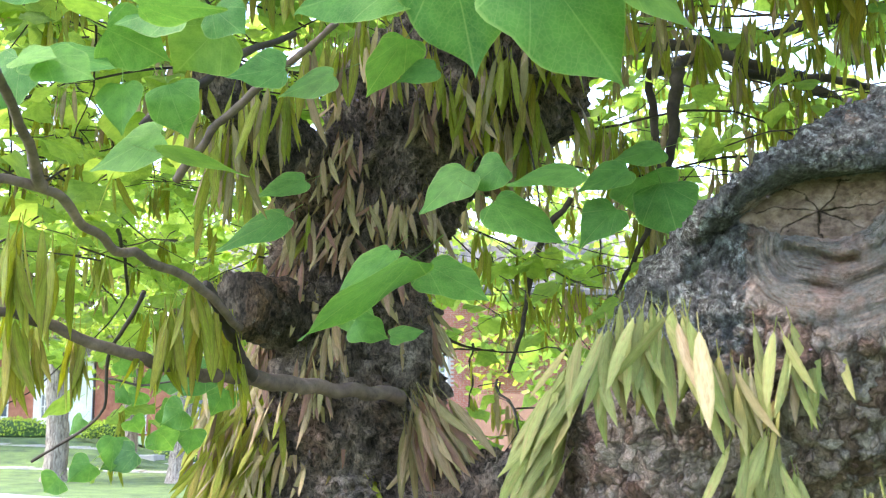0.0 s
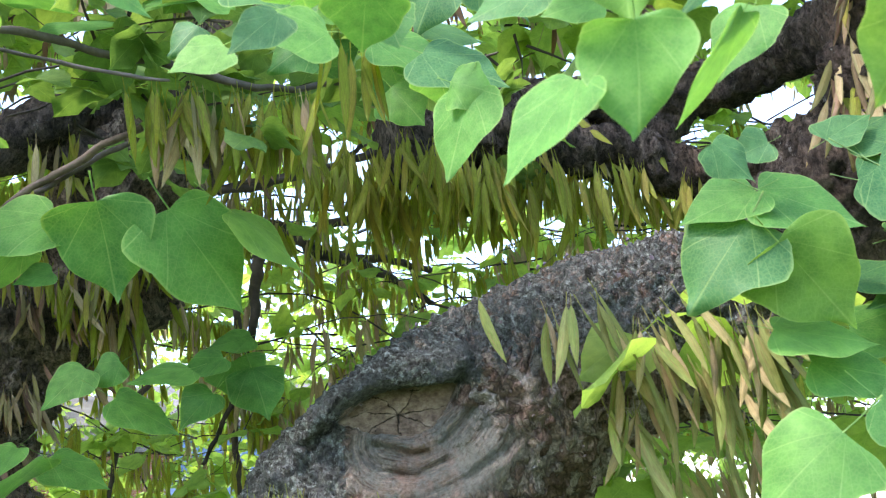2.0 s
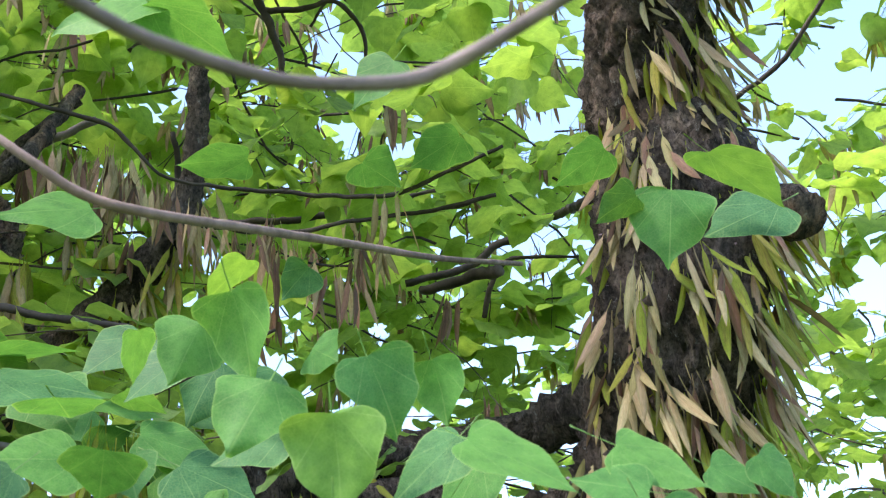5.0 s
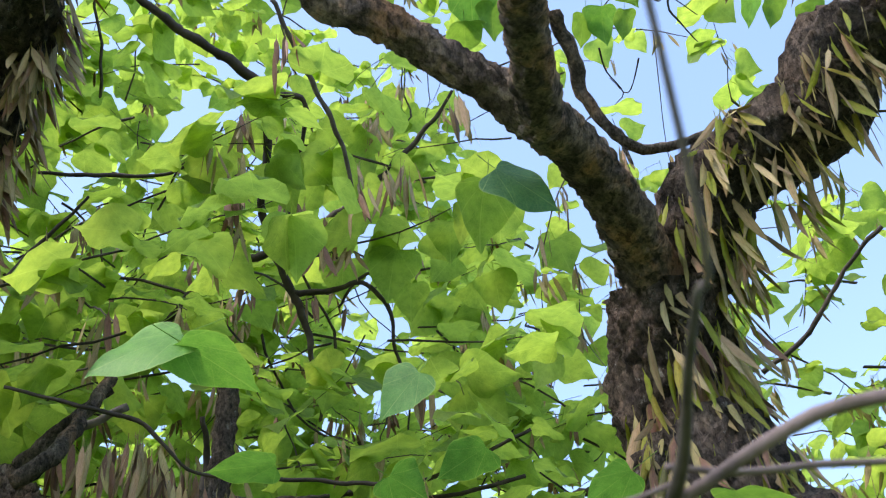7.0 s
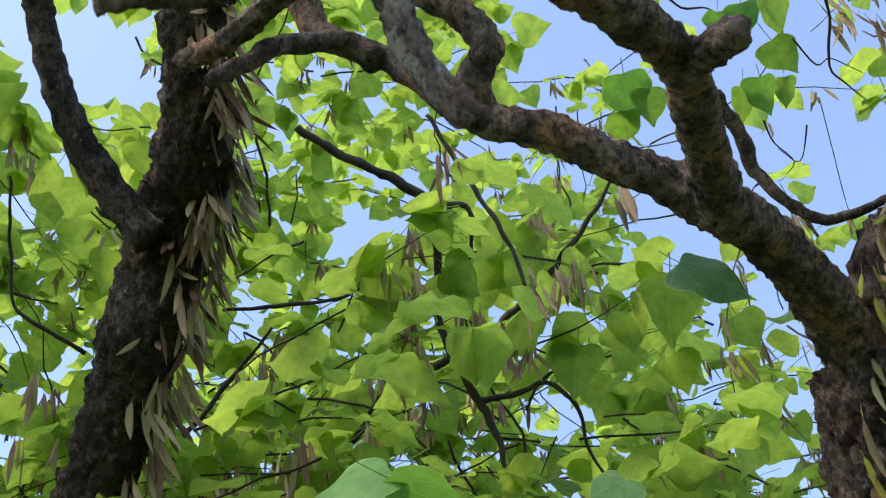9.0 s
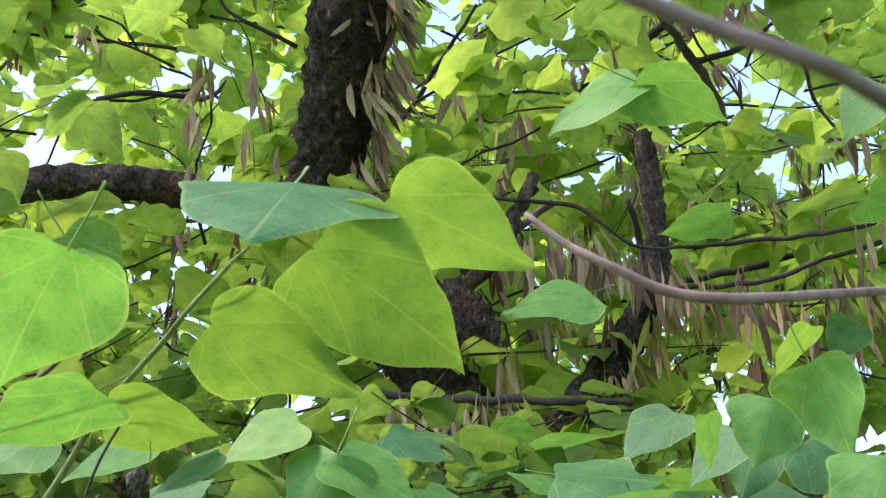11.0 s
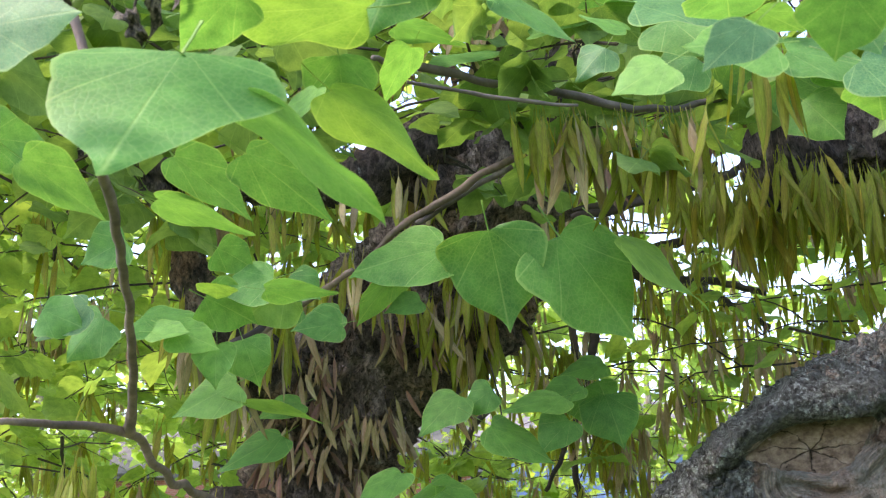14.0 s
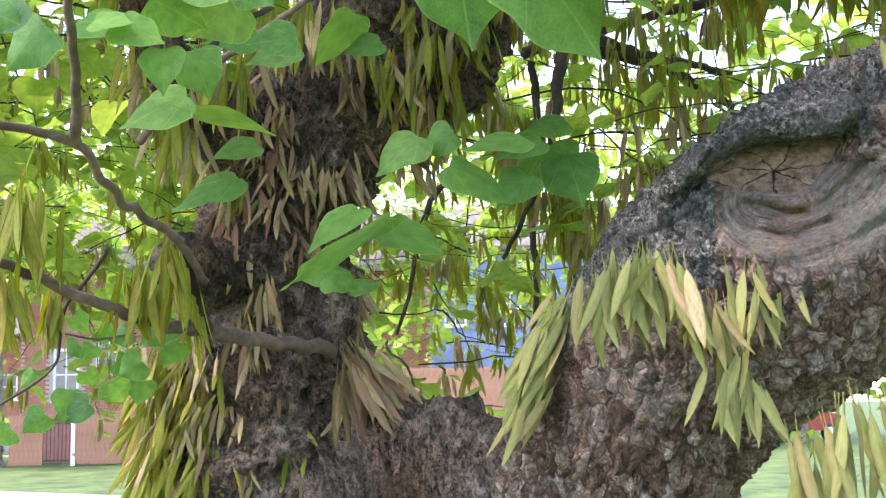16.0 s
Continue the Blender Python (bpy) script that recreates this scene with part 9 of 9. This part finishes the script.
# outer crown, far side
fill((-3.4, 3.2, 2.1), (-0.2, 5.4, 3.8), 265, 0.085, "far", 0.06, (POD_GREEN, POD_TAN), keep=lambda p: elevation(p) > 5)
fill((0.3, 3.2, 2.1), (3.4, 5.2, 3.4), 95, 0.08, "far", 0.1, (POD_GREEN, POD_TAN))
fill((-3.0, 3.6, 2.0), (3.5, 6.0, 4.6), 230, 0.085, "far", 0.10, (POD_GREEN, POD_TAN))
fill((1.3, 0.3, 1.9), (3.2, 2.6, 3.6), 170, 0.08, "near", 0.18, (POD_GREEN, POD_TAN))
fill((-2.4, 0.8, 2.6), (-0.8, 3.2, 4.4), 110, 0.085, "far", 0.08)
# level leaves before the trunk and under the knob, layer over layer
fill((-0.75, 0.95, 2.05), (-0.18, 1.5, 2.30), 30, 0.07, "mid", 0.02, (POD_GREEN,), (0.15, 0.32), 0.0, keep=lambda p: elevation(p) > 16)
fill((-0.70, 0.75, 2.15), (-0.25, 1.25, 2.50), 24, 0.07, "mid", 0.02, (POD_GREEN,), (0.15, 0.32), 0.0, keep=lambda p: elevation(p) > 20)
fill((-0.22, 0.90, 2.06), (0.16, 1.20, 2.20), 24, 0.048, "mid", 0.0, (POD_GREEN,), (0.12, 0.25), 0.0, keep=lambda p: 17 < elevation(p) < 23)
fill((0.05, 0.75, 2.08), (0.50, 1.10, 2.28), 24, 0.055, "mid", 0.0, (POD_GREEN,), (0.12, 0.25), 0.0, keep=lambda p: elevation(p) > 19)
# top of the crown and its near side, which shade the place
fill((-3.0, -1.2, 3.4), (3.0, 0.9, 4.6), 30, 0.09, "far", 0.02, keep=lambda p: elevation(p) > 58 or p.y < -0.3)
fill((-2.5, 0.9, 4.2), (2.2, 4.0, 5.4), 40, 0.09, "far", 0.02)

place(part("twig_mass", twig_tubes("twig_mass", twig_lines), TWIG, redbud, "zigzag dark twigs of the crown", "stuff"))
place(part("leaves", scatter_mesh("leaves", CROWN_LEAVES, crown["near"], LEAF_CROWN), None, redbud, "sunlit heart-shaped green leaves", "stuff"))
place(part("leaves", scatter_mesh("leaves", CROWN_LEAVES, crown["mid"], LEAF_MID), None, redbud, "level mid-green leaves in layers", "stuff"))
place(part("leaves", scatter_mesh("leaves", CROWN_COARSE, crown["far"], LEAF_CROWN), None, redbud, "outer green leaves of the crown", "stuff"))
for material in (POD_GREEN, POD_PALE, POD_TAN, POD_BROWN):
    if far_pods[material.name]:
        place(part("pod_mass", scatter_mesh("pod_mass", PODS_FAR, far_pods[material.name], material), None, redbud, material.name.replace("pod_", "") + " flat seed pods hanging in bunches", "stuff"))

# ---- ground and street ----
def ground_z(x, y):
    az, r = math.degrees(math.atan2(x, max(y, 0.01))), math.hypot(x, y)
    side = min(1.0, max(0.0, (-12.0 - az) / 4.0)) if y > 0 else 0.0
    rise = min(1.0, max(0.0, (r - 46.0) / 22.0))
    return 1.5 * side * rise * rise * (3 - 2 * rise)


bm = bmesh.new()
marks = sorted(set([-900, -400, -200, -120] + list(range(-80, 81, 4)) + [120, 200, 400, 900]))
grid = [[bm.verts.new((x, y, ground_z(x, y) + (0.03 * noise.noise(Vector((x * 0.2, y * 0.2, 0))) if abs(x) < 90 and abs(y) < 90 else 0))) for y in marks] for x in marks]
for i in range(len(marks) - 1):
    for j in range(len(marks) - 1):
        bm.faces.new((grid[i][j], grid[i + 1][j], grid[i + 1][j + 1], grid[i][j + 1]))
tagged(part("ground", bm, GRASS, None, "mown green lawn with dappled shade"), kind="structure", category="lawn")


def strip(name, a, b, width, top, material, label, category, pieces):
    """A paved strip from a to b, laid as slabs with open joints."""
    a, b = Vector((*a, 0)), Vector((*b, 0))
    d = (b - a).normalized()
    s = Vector((-d.y, d.x, 0))
    root = thing(name, (a.x, a.y, 0), label, category, kind="structure")
    step = (b - a).length / pieces
    for i in range(pieces):
        p = a + d * (step * i)
        bm = bmesh.new()
        lo = min(ground_z(p.x, p.y), ground_z((p + d * step).x, (p + d * step).y))
        m = Matrix(((d.x, s.x, 0, p.x), (d.y, s.y, 0, p.y), (0, 0, 1, ground_z((p + d * step / 2).x, (p + d * step / 2).y)), (0, 0, 0, 1)))
        box(bm, (0.008, 0, -0.3), (step - 0.008, width, top), m)
        ob = part("slab", bm, material, root)
        ob.matrix_parent_inverse = Matrix.Translation((-a.x, -a.y, 0))


strip("road", (-21.0, 38.0), (15.0, 4.0), -7.0, 0.04, ASPHALT, "pale worn asphalt street", "road", 9)
strip("kerb", (-21.0, 38.35), (15.0, 4.35), 0.3, 0.14, CONCRETE, "pale concrete kerb along the lawn", "kerb", 26)
strip("pavement", (-34.0, 49.0), (-9.0, 47.0), 0.9, 0.06, CONCRETE, "pale concrete footpath across the lawn", "path", 16)
strip("pavement", (-45.0, 58.0), (-8.0, 55.0), 1.6, 0.06, CONCRETE, "pale concrete footpath before the houses", "path", 20)


# ---- buildings ----
def wall_frame(at, yaw):
    return Matrix.Translation(at) @ Matrix.Rotation(yaw, 4, "Z")


def window_unit(parent, m, x, z, w, h, rows=2, cols=2):
    bm = bmesh.new()
    t = 0.09
    for lo, hi in (((x, -0.06, z), (x + w, 0.02, z + t)), ((x, -0.06, z + h - t), (x + w, 0.02, z + h)), ((x, -0.06, z + t), (x + t, 0.02, z + h - t)), ((x + w - t, -0.06, z + t), (x + w, 0.02, z + h - t))):
        box(bm, lo, hi, m)
    frame_ob = part("window_frame", bm, WHITE, parent)
    bm = bmesh.new()
    box(bm, (x - 0.06, -0.12, z - 0.07), (x + w + 0.06, 0.02, z - 0.004), m)
    part("sill", bm, WHITE, frame_ob)
    bm = bmesh.new()
    box(bm, (x + t, -0.012, z + t), (x + w - t, 0.006, z + h - t), m)
    part("pane", bm, GLASS_DARK, frame_ob)
    bm = bmesh.new()
    for i in range(1, cols):
        box(bm, (x + w * i / cols - 0.02, -0.04, z + t), (x + w * i / cols + 0.02, -0.014, z + h - t), m)
    for i in range(1, rows):
        box(bm, (x + t, -0.044, z + h * i / rows - 0.025), (x + w - t, -0.015, z + h * i / rows + 0.025), m)
    part("glazing_bar", bm, WHITE, frame_ob)


def wall_with_openings(parent, m, w, h, depth, openings, material, name="wall"):
    """A thick wall whose openings go through it, built of the piers and strips between them."""
    xs = sorted({0.0, w, *[o[0] for o in openings], *[o[0] + o[2] for o in openings]})
    zs = sorted({0.0, h, *[o[1] for o in openings], *[o[1] + o[3] for o in openings]})
    solid = {(i, j) for i in range(len(xs) - 1) for j in range(len(zs) - 1) if not any(o[0] < (xs[i] + xs[i + 1]) / 2 < o[0] + o[2] and o[1] < (zs[j] + zs[j + 1]) / 2 < o[1] + o[3] for o in openings)}
    bm, made = bmesh.new(), {}

    def corner(i, j, y):
        if (i, j, y) not in made:
            made[i, j, y] = bm.verts.new(m @ Vector((xs[i], y, zs[j])))
        return made[i, j, y]

    for i, j in solid:
        ring = ((i, j), (i + 1, j), (i + 1, j + 1), (i, j + 1))
        bm.faces.new([corner(*p, 0.0) for p in ring])
        bm.faces.new([corner(*p, depth) for p in ring[::-1]])
        for (p, q), beyond in zip(zip(ring, ring[1:] + ring[:1]), ((i, j - 1), (i + 1, j), (i, j + 1), (i - 1, j))):
            if beyond not in solid:
                bm.faces.new((corner(*q, 0.0), corner(*p, 0.0), corner(*p, depth), corner(*q, depth)))
    return part(name, bm, material, parent)


def roof_on(parent, m, w, d, h, rise, over, material):
    bm = bmesh.new()
    pts = [(-over, -over, h), (w + over, -over, h), (w + over, d + over, h), (-over, d + over, h), (-over, d / 2, h + rise), (w + over, d / 2, h + rise)]
    low = [bm.verts.new(m @ Vector(p)) for p in pts]
    high = [bm.verts.new(m @ Vector((x, y, z + 0.18))) for x, y, z in pts]
    for v in (low, high):
        for q in ((0, 1, 5, 4), (2, 3, 4, 5), (1, 2, 5), (3, 0, 4), (0, 1, 2, 3)):
            if not (v is high and q == (0, 1, 2, 3)):
                bm.faces.new([v[i] for i in q])
    for a, b in ((0, 1), (1, 2), (2, 3), (3, 0)):
        bm.faces.new((low[a], low[b], high[b], high[a]))
    return part("roof", bm, material, parent)


def brick_courses(parent, m, w, h, openings, course=0.075, length=0.235, x0=0.0, limit=300, z0=0.0):
    """Single bricks standing proud of the mortar where the wall shows best; the rest joined."""
    unit = bmesh.new()
    box(unit, (0.006, -0.012, 0.005), (length - 0.006, 0.02, course - 0.005))
    me = bpy.data.meshes.new("brick")
    unit.to_mesh(me)
    unit.free()
    me.materials.append(BRICK)
    rest, made = bmesh.new(), 0
    for j in range(int((h - z0) / course)):
        z = z0 + j * course
        for i in range(-1, int(w / length) + 1):
            x = i * length + (length / 2 if j % 2 else 0)
            if x < 0 or x + length > w or any(o[0] - length < x < o[0] + o[2] and o[1] - course < z < o[1] + o[3] for o in openings):
                continue
            if made < limit and x0 < x < x0 + 6 and z > 1.6:
                ob = part("brick", me, None, parent)
                ob.matrix_parent_inverse = parent.matrix_basis.inverted()
                ob.matrix_basis = m @ Matrix.Translation((x, 0, z))
                made += 1
            else:
                box(rest, (x + 0.006, -0.012, z + 0.005), (x + length - 0.006, 0.02, z + course - 0.005), m)
    tagged(part("bricks", rest, BRICK, parent), kind="stuff")


def house(name, at, yaw, w, d, h, openings, wall_material, label, bricks=False, rise=2.6, x0=0.0):
    m = wall_frame(at, yaw)
    root = thing(name, (0, 0, 0), label, "house")
    wall = wall_with_openings(root, m, w, h, 0.3, openings, MORTAR if bricks else wall_material)
    side = m @ Matrix.Translation((0, 0.3, 0)) @ Matrix.Rotation(radians(90), 4, "Z")
    bm = bmesh.new()
    box(bm, (0.0, 0.3, 0), (0.3, d, h), m)
    part("wall", bm, wall_material, root)
    bm = bmesh.new()
    box(bm, (w - 0.3, 0.3, 0), (w, d, h), m)
    part("wall", bm, wall_material, root)
    bm = bmesh.new()
    box(bm, (0.3, d - 0.3, 0), (w - 0.3, d, h), m)
    part("wall", bm, wall_material, root)
    roof_on(root, m, w, d, h, rise, 0.5, ROOF)
    for x, z, ow, oh in openings:
        window_unit(root, m @ Matrix.Translation((0, 0.08, 0)), x, z, ow, oh, 2, 2)
    if bricks:
        brick_courses(wall, m, w, h, openings, x0=x0)
    return root, m


house("brick_house", (-8.2, 41.0, 0.0), 0.0, 14.0, 9.0, 6.4, [(1.05, 2.05, 0.85, 1.75), (2.45, 2.95, 0.85, 1.45), (4.6, 2.95, 0.85, 1.45), (7.5, 2.95, 0.85, 1.45)], BRICK, "red brick house with white-framed sash windows behind a board fence", True, 2.6, 0.2)
house("white_fronted_house", (-27.0, 66.0, 1.45), radians(4), 5.6, 8.0, 4.4, [(1.6, 1.0, 0.9, 1.4)], BRICK, "low red brick house wing", False)
house("white_fronted_house", (-22.9, 65.6, 1.45), radians(4), 3.2, 7.0, 4.2, [(0.35, 0.9, 0.5, 1.45), (1.3, 0.9, 0.75, 1.45)], WHITE, "white-painted house front with two small-paned windows", False, 1.8)
house("white_fronted_house", (-19.6, 66.0, 1.45), radians(4), 8.5, 8.0, 4.4, [(1.6, 0.2, 1.3, 2.0), (5.2, 1.0, 1.1, 1.4)], BRICK, "red brick house with a pale front door", False)
house("blue_house", (6.5, 52.0, 0.0), radians(-8), 13.0, 9.0, 8.6, [(1.5, 5.2, 1.0, 1.5), (4.0, 5.2, 1.0, 1.5), (8.0, 5.2, 1.0, 1.5)], BLUE, "blue-painted two-storey house with white window frames", False)


def board_fence(name, a, b, h, label, board=0.145, gate=None):
    """Upright boards on rails between posts."""
    a, b = Vector((*a, 0)), Vector((*b, 0))
    d = (b - a).normalized()
    root = thing(name, (a.x, a.y, 0), label, "fence")
    turn = math.atan2(d.y, d.x)
    unit = bmesh.new()
    box(unit, (0.004, 0, 0.05), (board - 0.004, 0.022, h))
    me = bpy.data.meshes.new("board")
    unit.to_mesh(me)
    unit.free()
    me.materials.append(CEDAR)
    n = int((b - a).length / board)
    for i in range(n):
        if gate and gate[0] < i * board < gate[1]:
            continue
        ob = part("board", me, None, root)
        ob.matrix_basis = Matrix.Rotation(turn, 4, "Z") @ pose(i * board, dice.uniform(-0.004, 0.004), dice.uniform(-0.015, 0.015))
    for z in (0.3, h - 0.3):
        bm = bmesh.new()
        length = (b - a).length
        spans = [(0, gate[0]), (gate[1], length)] if gate else [(0, length)]
        for s, e in spans:
            box(bm, (s, 0.026, z), (e, 0.07, z + 0.09), Matrix.Rotation(turn, 4, "Z"))
        part("rail", bm, CEDAR, root)
    return root


board_fence("board_fence", (-7.9, 38.0), (4.0, 37.6), 1.6, "weathered reddish cedar board fence", 0.145, (0.95, 1.9))
board_fence("board_fence", (0.8, 33.0), (8.5, 32.6), 2.7, "tall orange cedar board screen lit by the sun", 0.19)
gate = thing("iron_gate", (-6.9, 38.0, 0), "black iron bar gate in the board fence", "gate")
for i in range(8):
    bm = bmesh.new()
    box(bm, (i * 0.115, 0.0, 0.05), (i * 0.115 + 0.022, 0.022, 1.4))
    part("bar", bm, IRON, gate)
for z in (0.15, 1.3):
    bm = bmesh.new()
    box(bm, (0, 0.024, z), (0.83, 0.05, z + 0.04))
    part("rail", bm, IRON, gate)
bm = bmesh.new()
box(bm, (0.85, 0.0, 0.0), (0.97, 0.1, 1.62))
part("post", bm, WHITE, gate)


# ---- street trees, hedges and distant woods ----
def small_leaf():
    vs = [(0, 0, 0), (0.42, 0.45, 0.10), (0, 1, 0), (-0.42, 0.45, 0.10)]
    return vs, [(0, 1, 2), (0, 2, 3)], [(0, 0), (0.4, 0.45), (0, 1), (-0.4, 0.45)]


def street_tree(at, r, crown_z, crown_r, crown_h, leaves, size, label, seed):
    root = thing("street_tree", (at[0], at[1], ground_z(*at)), label, "tree", "trees along the street")
    rnd = random.Random(seed)
    base = [(0, 0, -0.1, r * 1.5), (0, 0, 0.25, r * 1.12), (0.05, 0, 1.5, r), (0.1 * rnd.uniform(-1, 1), 0, crown_z, r * 0.85), (rnd.uniform(-0.5, 0.5), 0, crown_z + crown_h * 0.5, r * 0.45), (rnd.uniform(-0.5, 0.5), 0, crown_z + crown_h * 0.9, r * 0.1)]
    me, _ = tube_mesh("trunk", base, 24, 0.12, 0.012, 0.06, seed, None)
    part("trunk", me, TREE_BARK, root)
    tips = []
    for i in range(9):
        a, z = i * 2.4 + rnd.random(), crown_z + crown_h * rnd.uniform(-0.05, 0.55)
        reach = crown_r * rnd.uniform(0.55, 0.95)
        end = (math.cos(a) * reach, math.sin(a) * reach, z + reach * 0.45)
        me, _ = tube_mesh("limb", [(0, 0, z - 0.4, r * 0.42), (end[0] * 0.5, end[1] * 0.5, z + reach * 0.3, r * 0.25), (*end, r * 0.06)], 8, 0.25, 0, 0.15, seed + i, None)
        part("limb", me, TREE_BARK, root)
        tips.append(Vector(end))
    places = []
    clumps = [t + Vector((rnd.gauss(0, 0.6), rnd.gauss(0, 0.6), rnd.gauss(0, 0.5))) for t in tips for _ in range(2)]
    clumps += [Vector((rnd.gauss(0, crown_r * 0.45), rnd.gauss(0, crown_r * 0.45), crown_z + crown_h * rnd.uniform(0.1, 1.0))) for _ in range(26)]
    for i in range(leaves):
        c = rnd.choice(clumps)
        p = c + Vector((rnd.gauss(0, crown_r * 0.17), rnd.gauss(0, crown_r * 0.17), rnd.gauss(0, crown_r * 0.13)))
        y = Vector((rnd.gauss(0, 1), rnd.gauss(0, 1), rnd.gauss(-0.5, 0.5))).normalized()
        x = y.cross(Vector((rnd.gauss(0, 0.5), rnd.gauss(0, 0.5), 1))).normalized()
        s = size * rnd.uniform(0.6, 1.3)
        places.append((0, basis(x * s, y * s, x.cross(y) * s, p)))
    part("crown", scatter_mesh("crown", [small_leaf()], places, LEAF_FAR), None, root)


street_tree((-13.2, 40.2), 0.37, 4.2, 4.6, 7.0, 4200, 0.26, "grey-barked street tree with a light green crown", 1)
street_tree((-13.6, 51.0), 0.34, 4.5, 4.6, 7.0, 3200, 0.30, "slimmer grey-barked street tree on the lawn", 2)
street_tree((-8.6, 38.6), 0.36, 4.4, 4.2, 7.0, 4200, 0.26, "grey-barked street tree before the fence", 3)
for i, (x, y, z, cr, ch) in enumerate(((-3.5, 45, 3.0, 5.0, 9), (3.5, 42, 2.6, 5.0, 9), (12, 40, 2.6, 5.5, 10), (20, 42, 2.6, 6.0, 10), (-22, 55, 3.6, 6.0, 10), (28, 36, 2.6, 6.0, 10), (-30, 60, 3.6, 6.5, 11), (8, 62, 3.0, 7.0, 13), (-6, 64, 3.0, 7.0, 13))):
    street_tree((x, y), 0.3, z, cr, ch, 3600, 0.34, "leafy light green tree beyond the street", 10 + i)


# added trees out of view, to cut low sky light from behind and bounce green
for i, (x, y) in enumerate(((-24, -14), (-10, -26), (6, -27), (22, -18), (27, -2), (-28, 4))):
    street_tree((x, y), 0.3, 2.4, 5.5, 9, 2600, 0.42, "leafy tree on the near side of the street", 40 + i)


def hedge(at, size, label, seed):
    root = thing("hedge", (at[0], at[1], ground_z(*at)), label, "shrub", "shrubs before the houses")
    rnd = random.Random(seed)
    bm = bmesh.new()
    bmesh.ops.create_icosphere(bm, subdivisions=3, radius=1.0)
    for v in bm.verts:
        v.co = Vector((v.co.x * size[0], v.co.y * size[1], max(-0.02, v.co.z) * size[2])) * (0.9 + 0.15 * noise.noise(v.co * 3 + Vector((seed, 0, 0))))
    part("core", bm, HEDGE, root)
    places = []
    for i in range(900):
        d = Vector((rnd.gauss(0, 1), rnd.gauss(0, 1), abs(rnd.gauss(0, 1)))).normalized()
        p = Vector((d.x * size[0], d.y * size[1], d.z * size[2])) * rnd.uniform(0.86, 1.08)
        y = (d + Vector((rnd.gauss(0, 0.6), rnd.gauss(0, 0.6), rnd.gauss(0, 0.6)))).normalized()
        x = y.orthogonal().normalized()
        s = 0.13 * rnd.uniform(0.6, 1.3)
        places.append((0, basis(x * s, y * s, x.cross(y) * s, p)))
    part("foliage", scatter_mesh("foliage", [small_leaf()], places, LEAF_FAR), None, root)


hedge((-22.5, 61.5), (2.6, 0.9, 0.9), "clipped green hedge before the white house front", 1)
hedge((-26.2, 60.5), (1.5, 1.2, 1.9), "rounded yellow-green shrub beside the house", 2)
hedge((-17.8, 61.5), (1.3, 0.8, 0.8), "low dark green shrub beside the door", 3)
hedge((-12.6, 60.0), (2.2, 1.0, 1.4), "dark green shrub before the brick wall", 4)


# ---- parked car across the street ----
def parked_car(at, yaw):
    root = thing("parked_car", at, "red hatchback car parked along the street", "car")
    root.rotation_euler = (0, 0, yaw)
    prof = [(-2.1, 0.35), (-2.15, 0.75), (-1.9, 0.98), (-1.2, 1.02), (-0.6, 1.45), (0.9, 1.48), (1.6, 1.05), (2.05, 0.95), (2.1, 0.4)]
    bm = bmesh.new()
    left = [bm.verts.new((x, -0.85 + (0.12 if z > 1.1 else 0), z)) for x, z in prof]
    right = [bm.verts.new((x, 0.85 - (0.12 if z > 1.1 else 0), z)) for x, z in prof]
    bm.faces.new(left)
    bm.faces.new(right[::-1])
    for i in range(len(prof)):
        j = (i + 1) % len(prof)
        bm.faces.new((left[j], left[i], right[i], right[j]))
    part("body", bm, CAR_RED, root)
    for s in (-1, 1):
        bm = bmesh.new()
        q = [bm.verts.new((x, s * (0.86 if z < 1.2 else 0.745), z)) for x, z in ((-1.1, 1.05), (-0.55, 1.4), (0.85, 1.42), (1.4, 1.06))]
        bm.faces.new(q)
        part("window", bm, GLASS_DARK, root)
    for x in (-1.35, 1.35):
        for s in (-1, 1):
            bm = bmesh.new()
            bmesh.ops.create_cone(bm, cap_ends=True, segments=24, radius1=0.32, radius2=0.32, depth=0.22, matrix=Matrix.Translation((x, s * 0.8, 0.32)) @ Matrix.Rotation(radians(90), 4, "X"))
            tyre = part("wheel", bm, CAR_DARK, root)
            bm = bmesh.new()
            bmesh.ops.create_cone(bm, cap_ends=True, segments=20, radius1=0.2, radius2=0.2, depth=0.02, matrix=Matrix.Translation((x, s * 0.915, 0.32)) @ Matrix.Rotation(radians(90), 4, "X"))
            part("rim", bm, WHITE, tyre)


parked_car((20.5, 44.0, 0.0), radians(20))
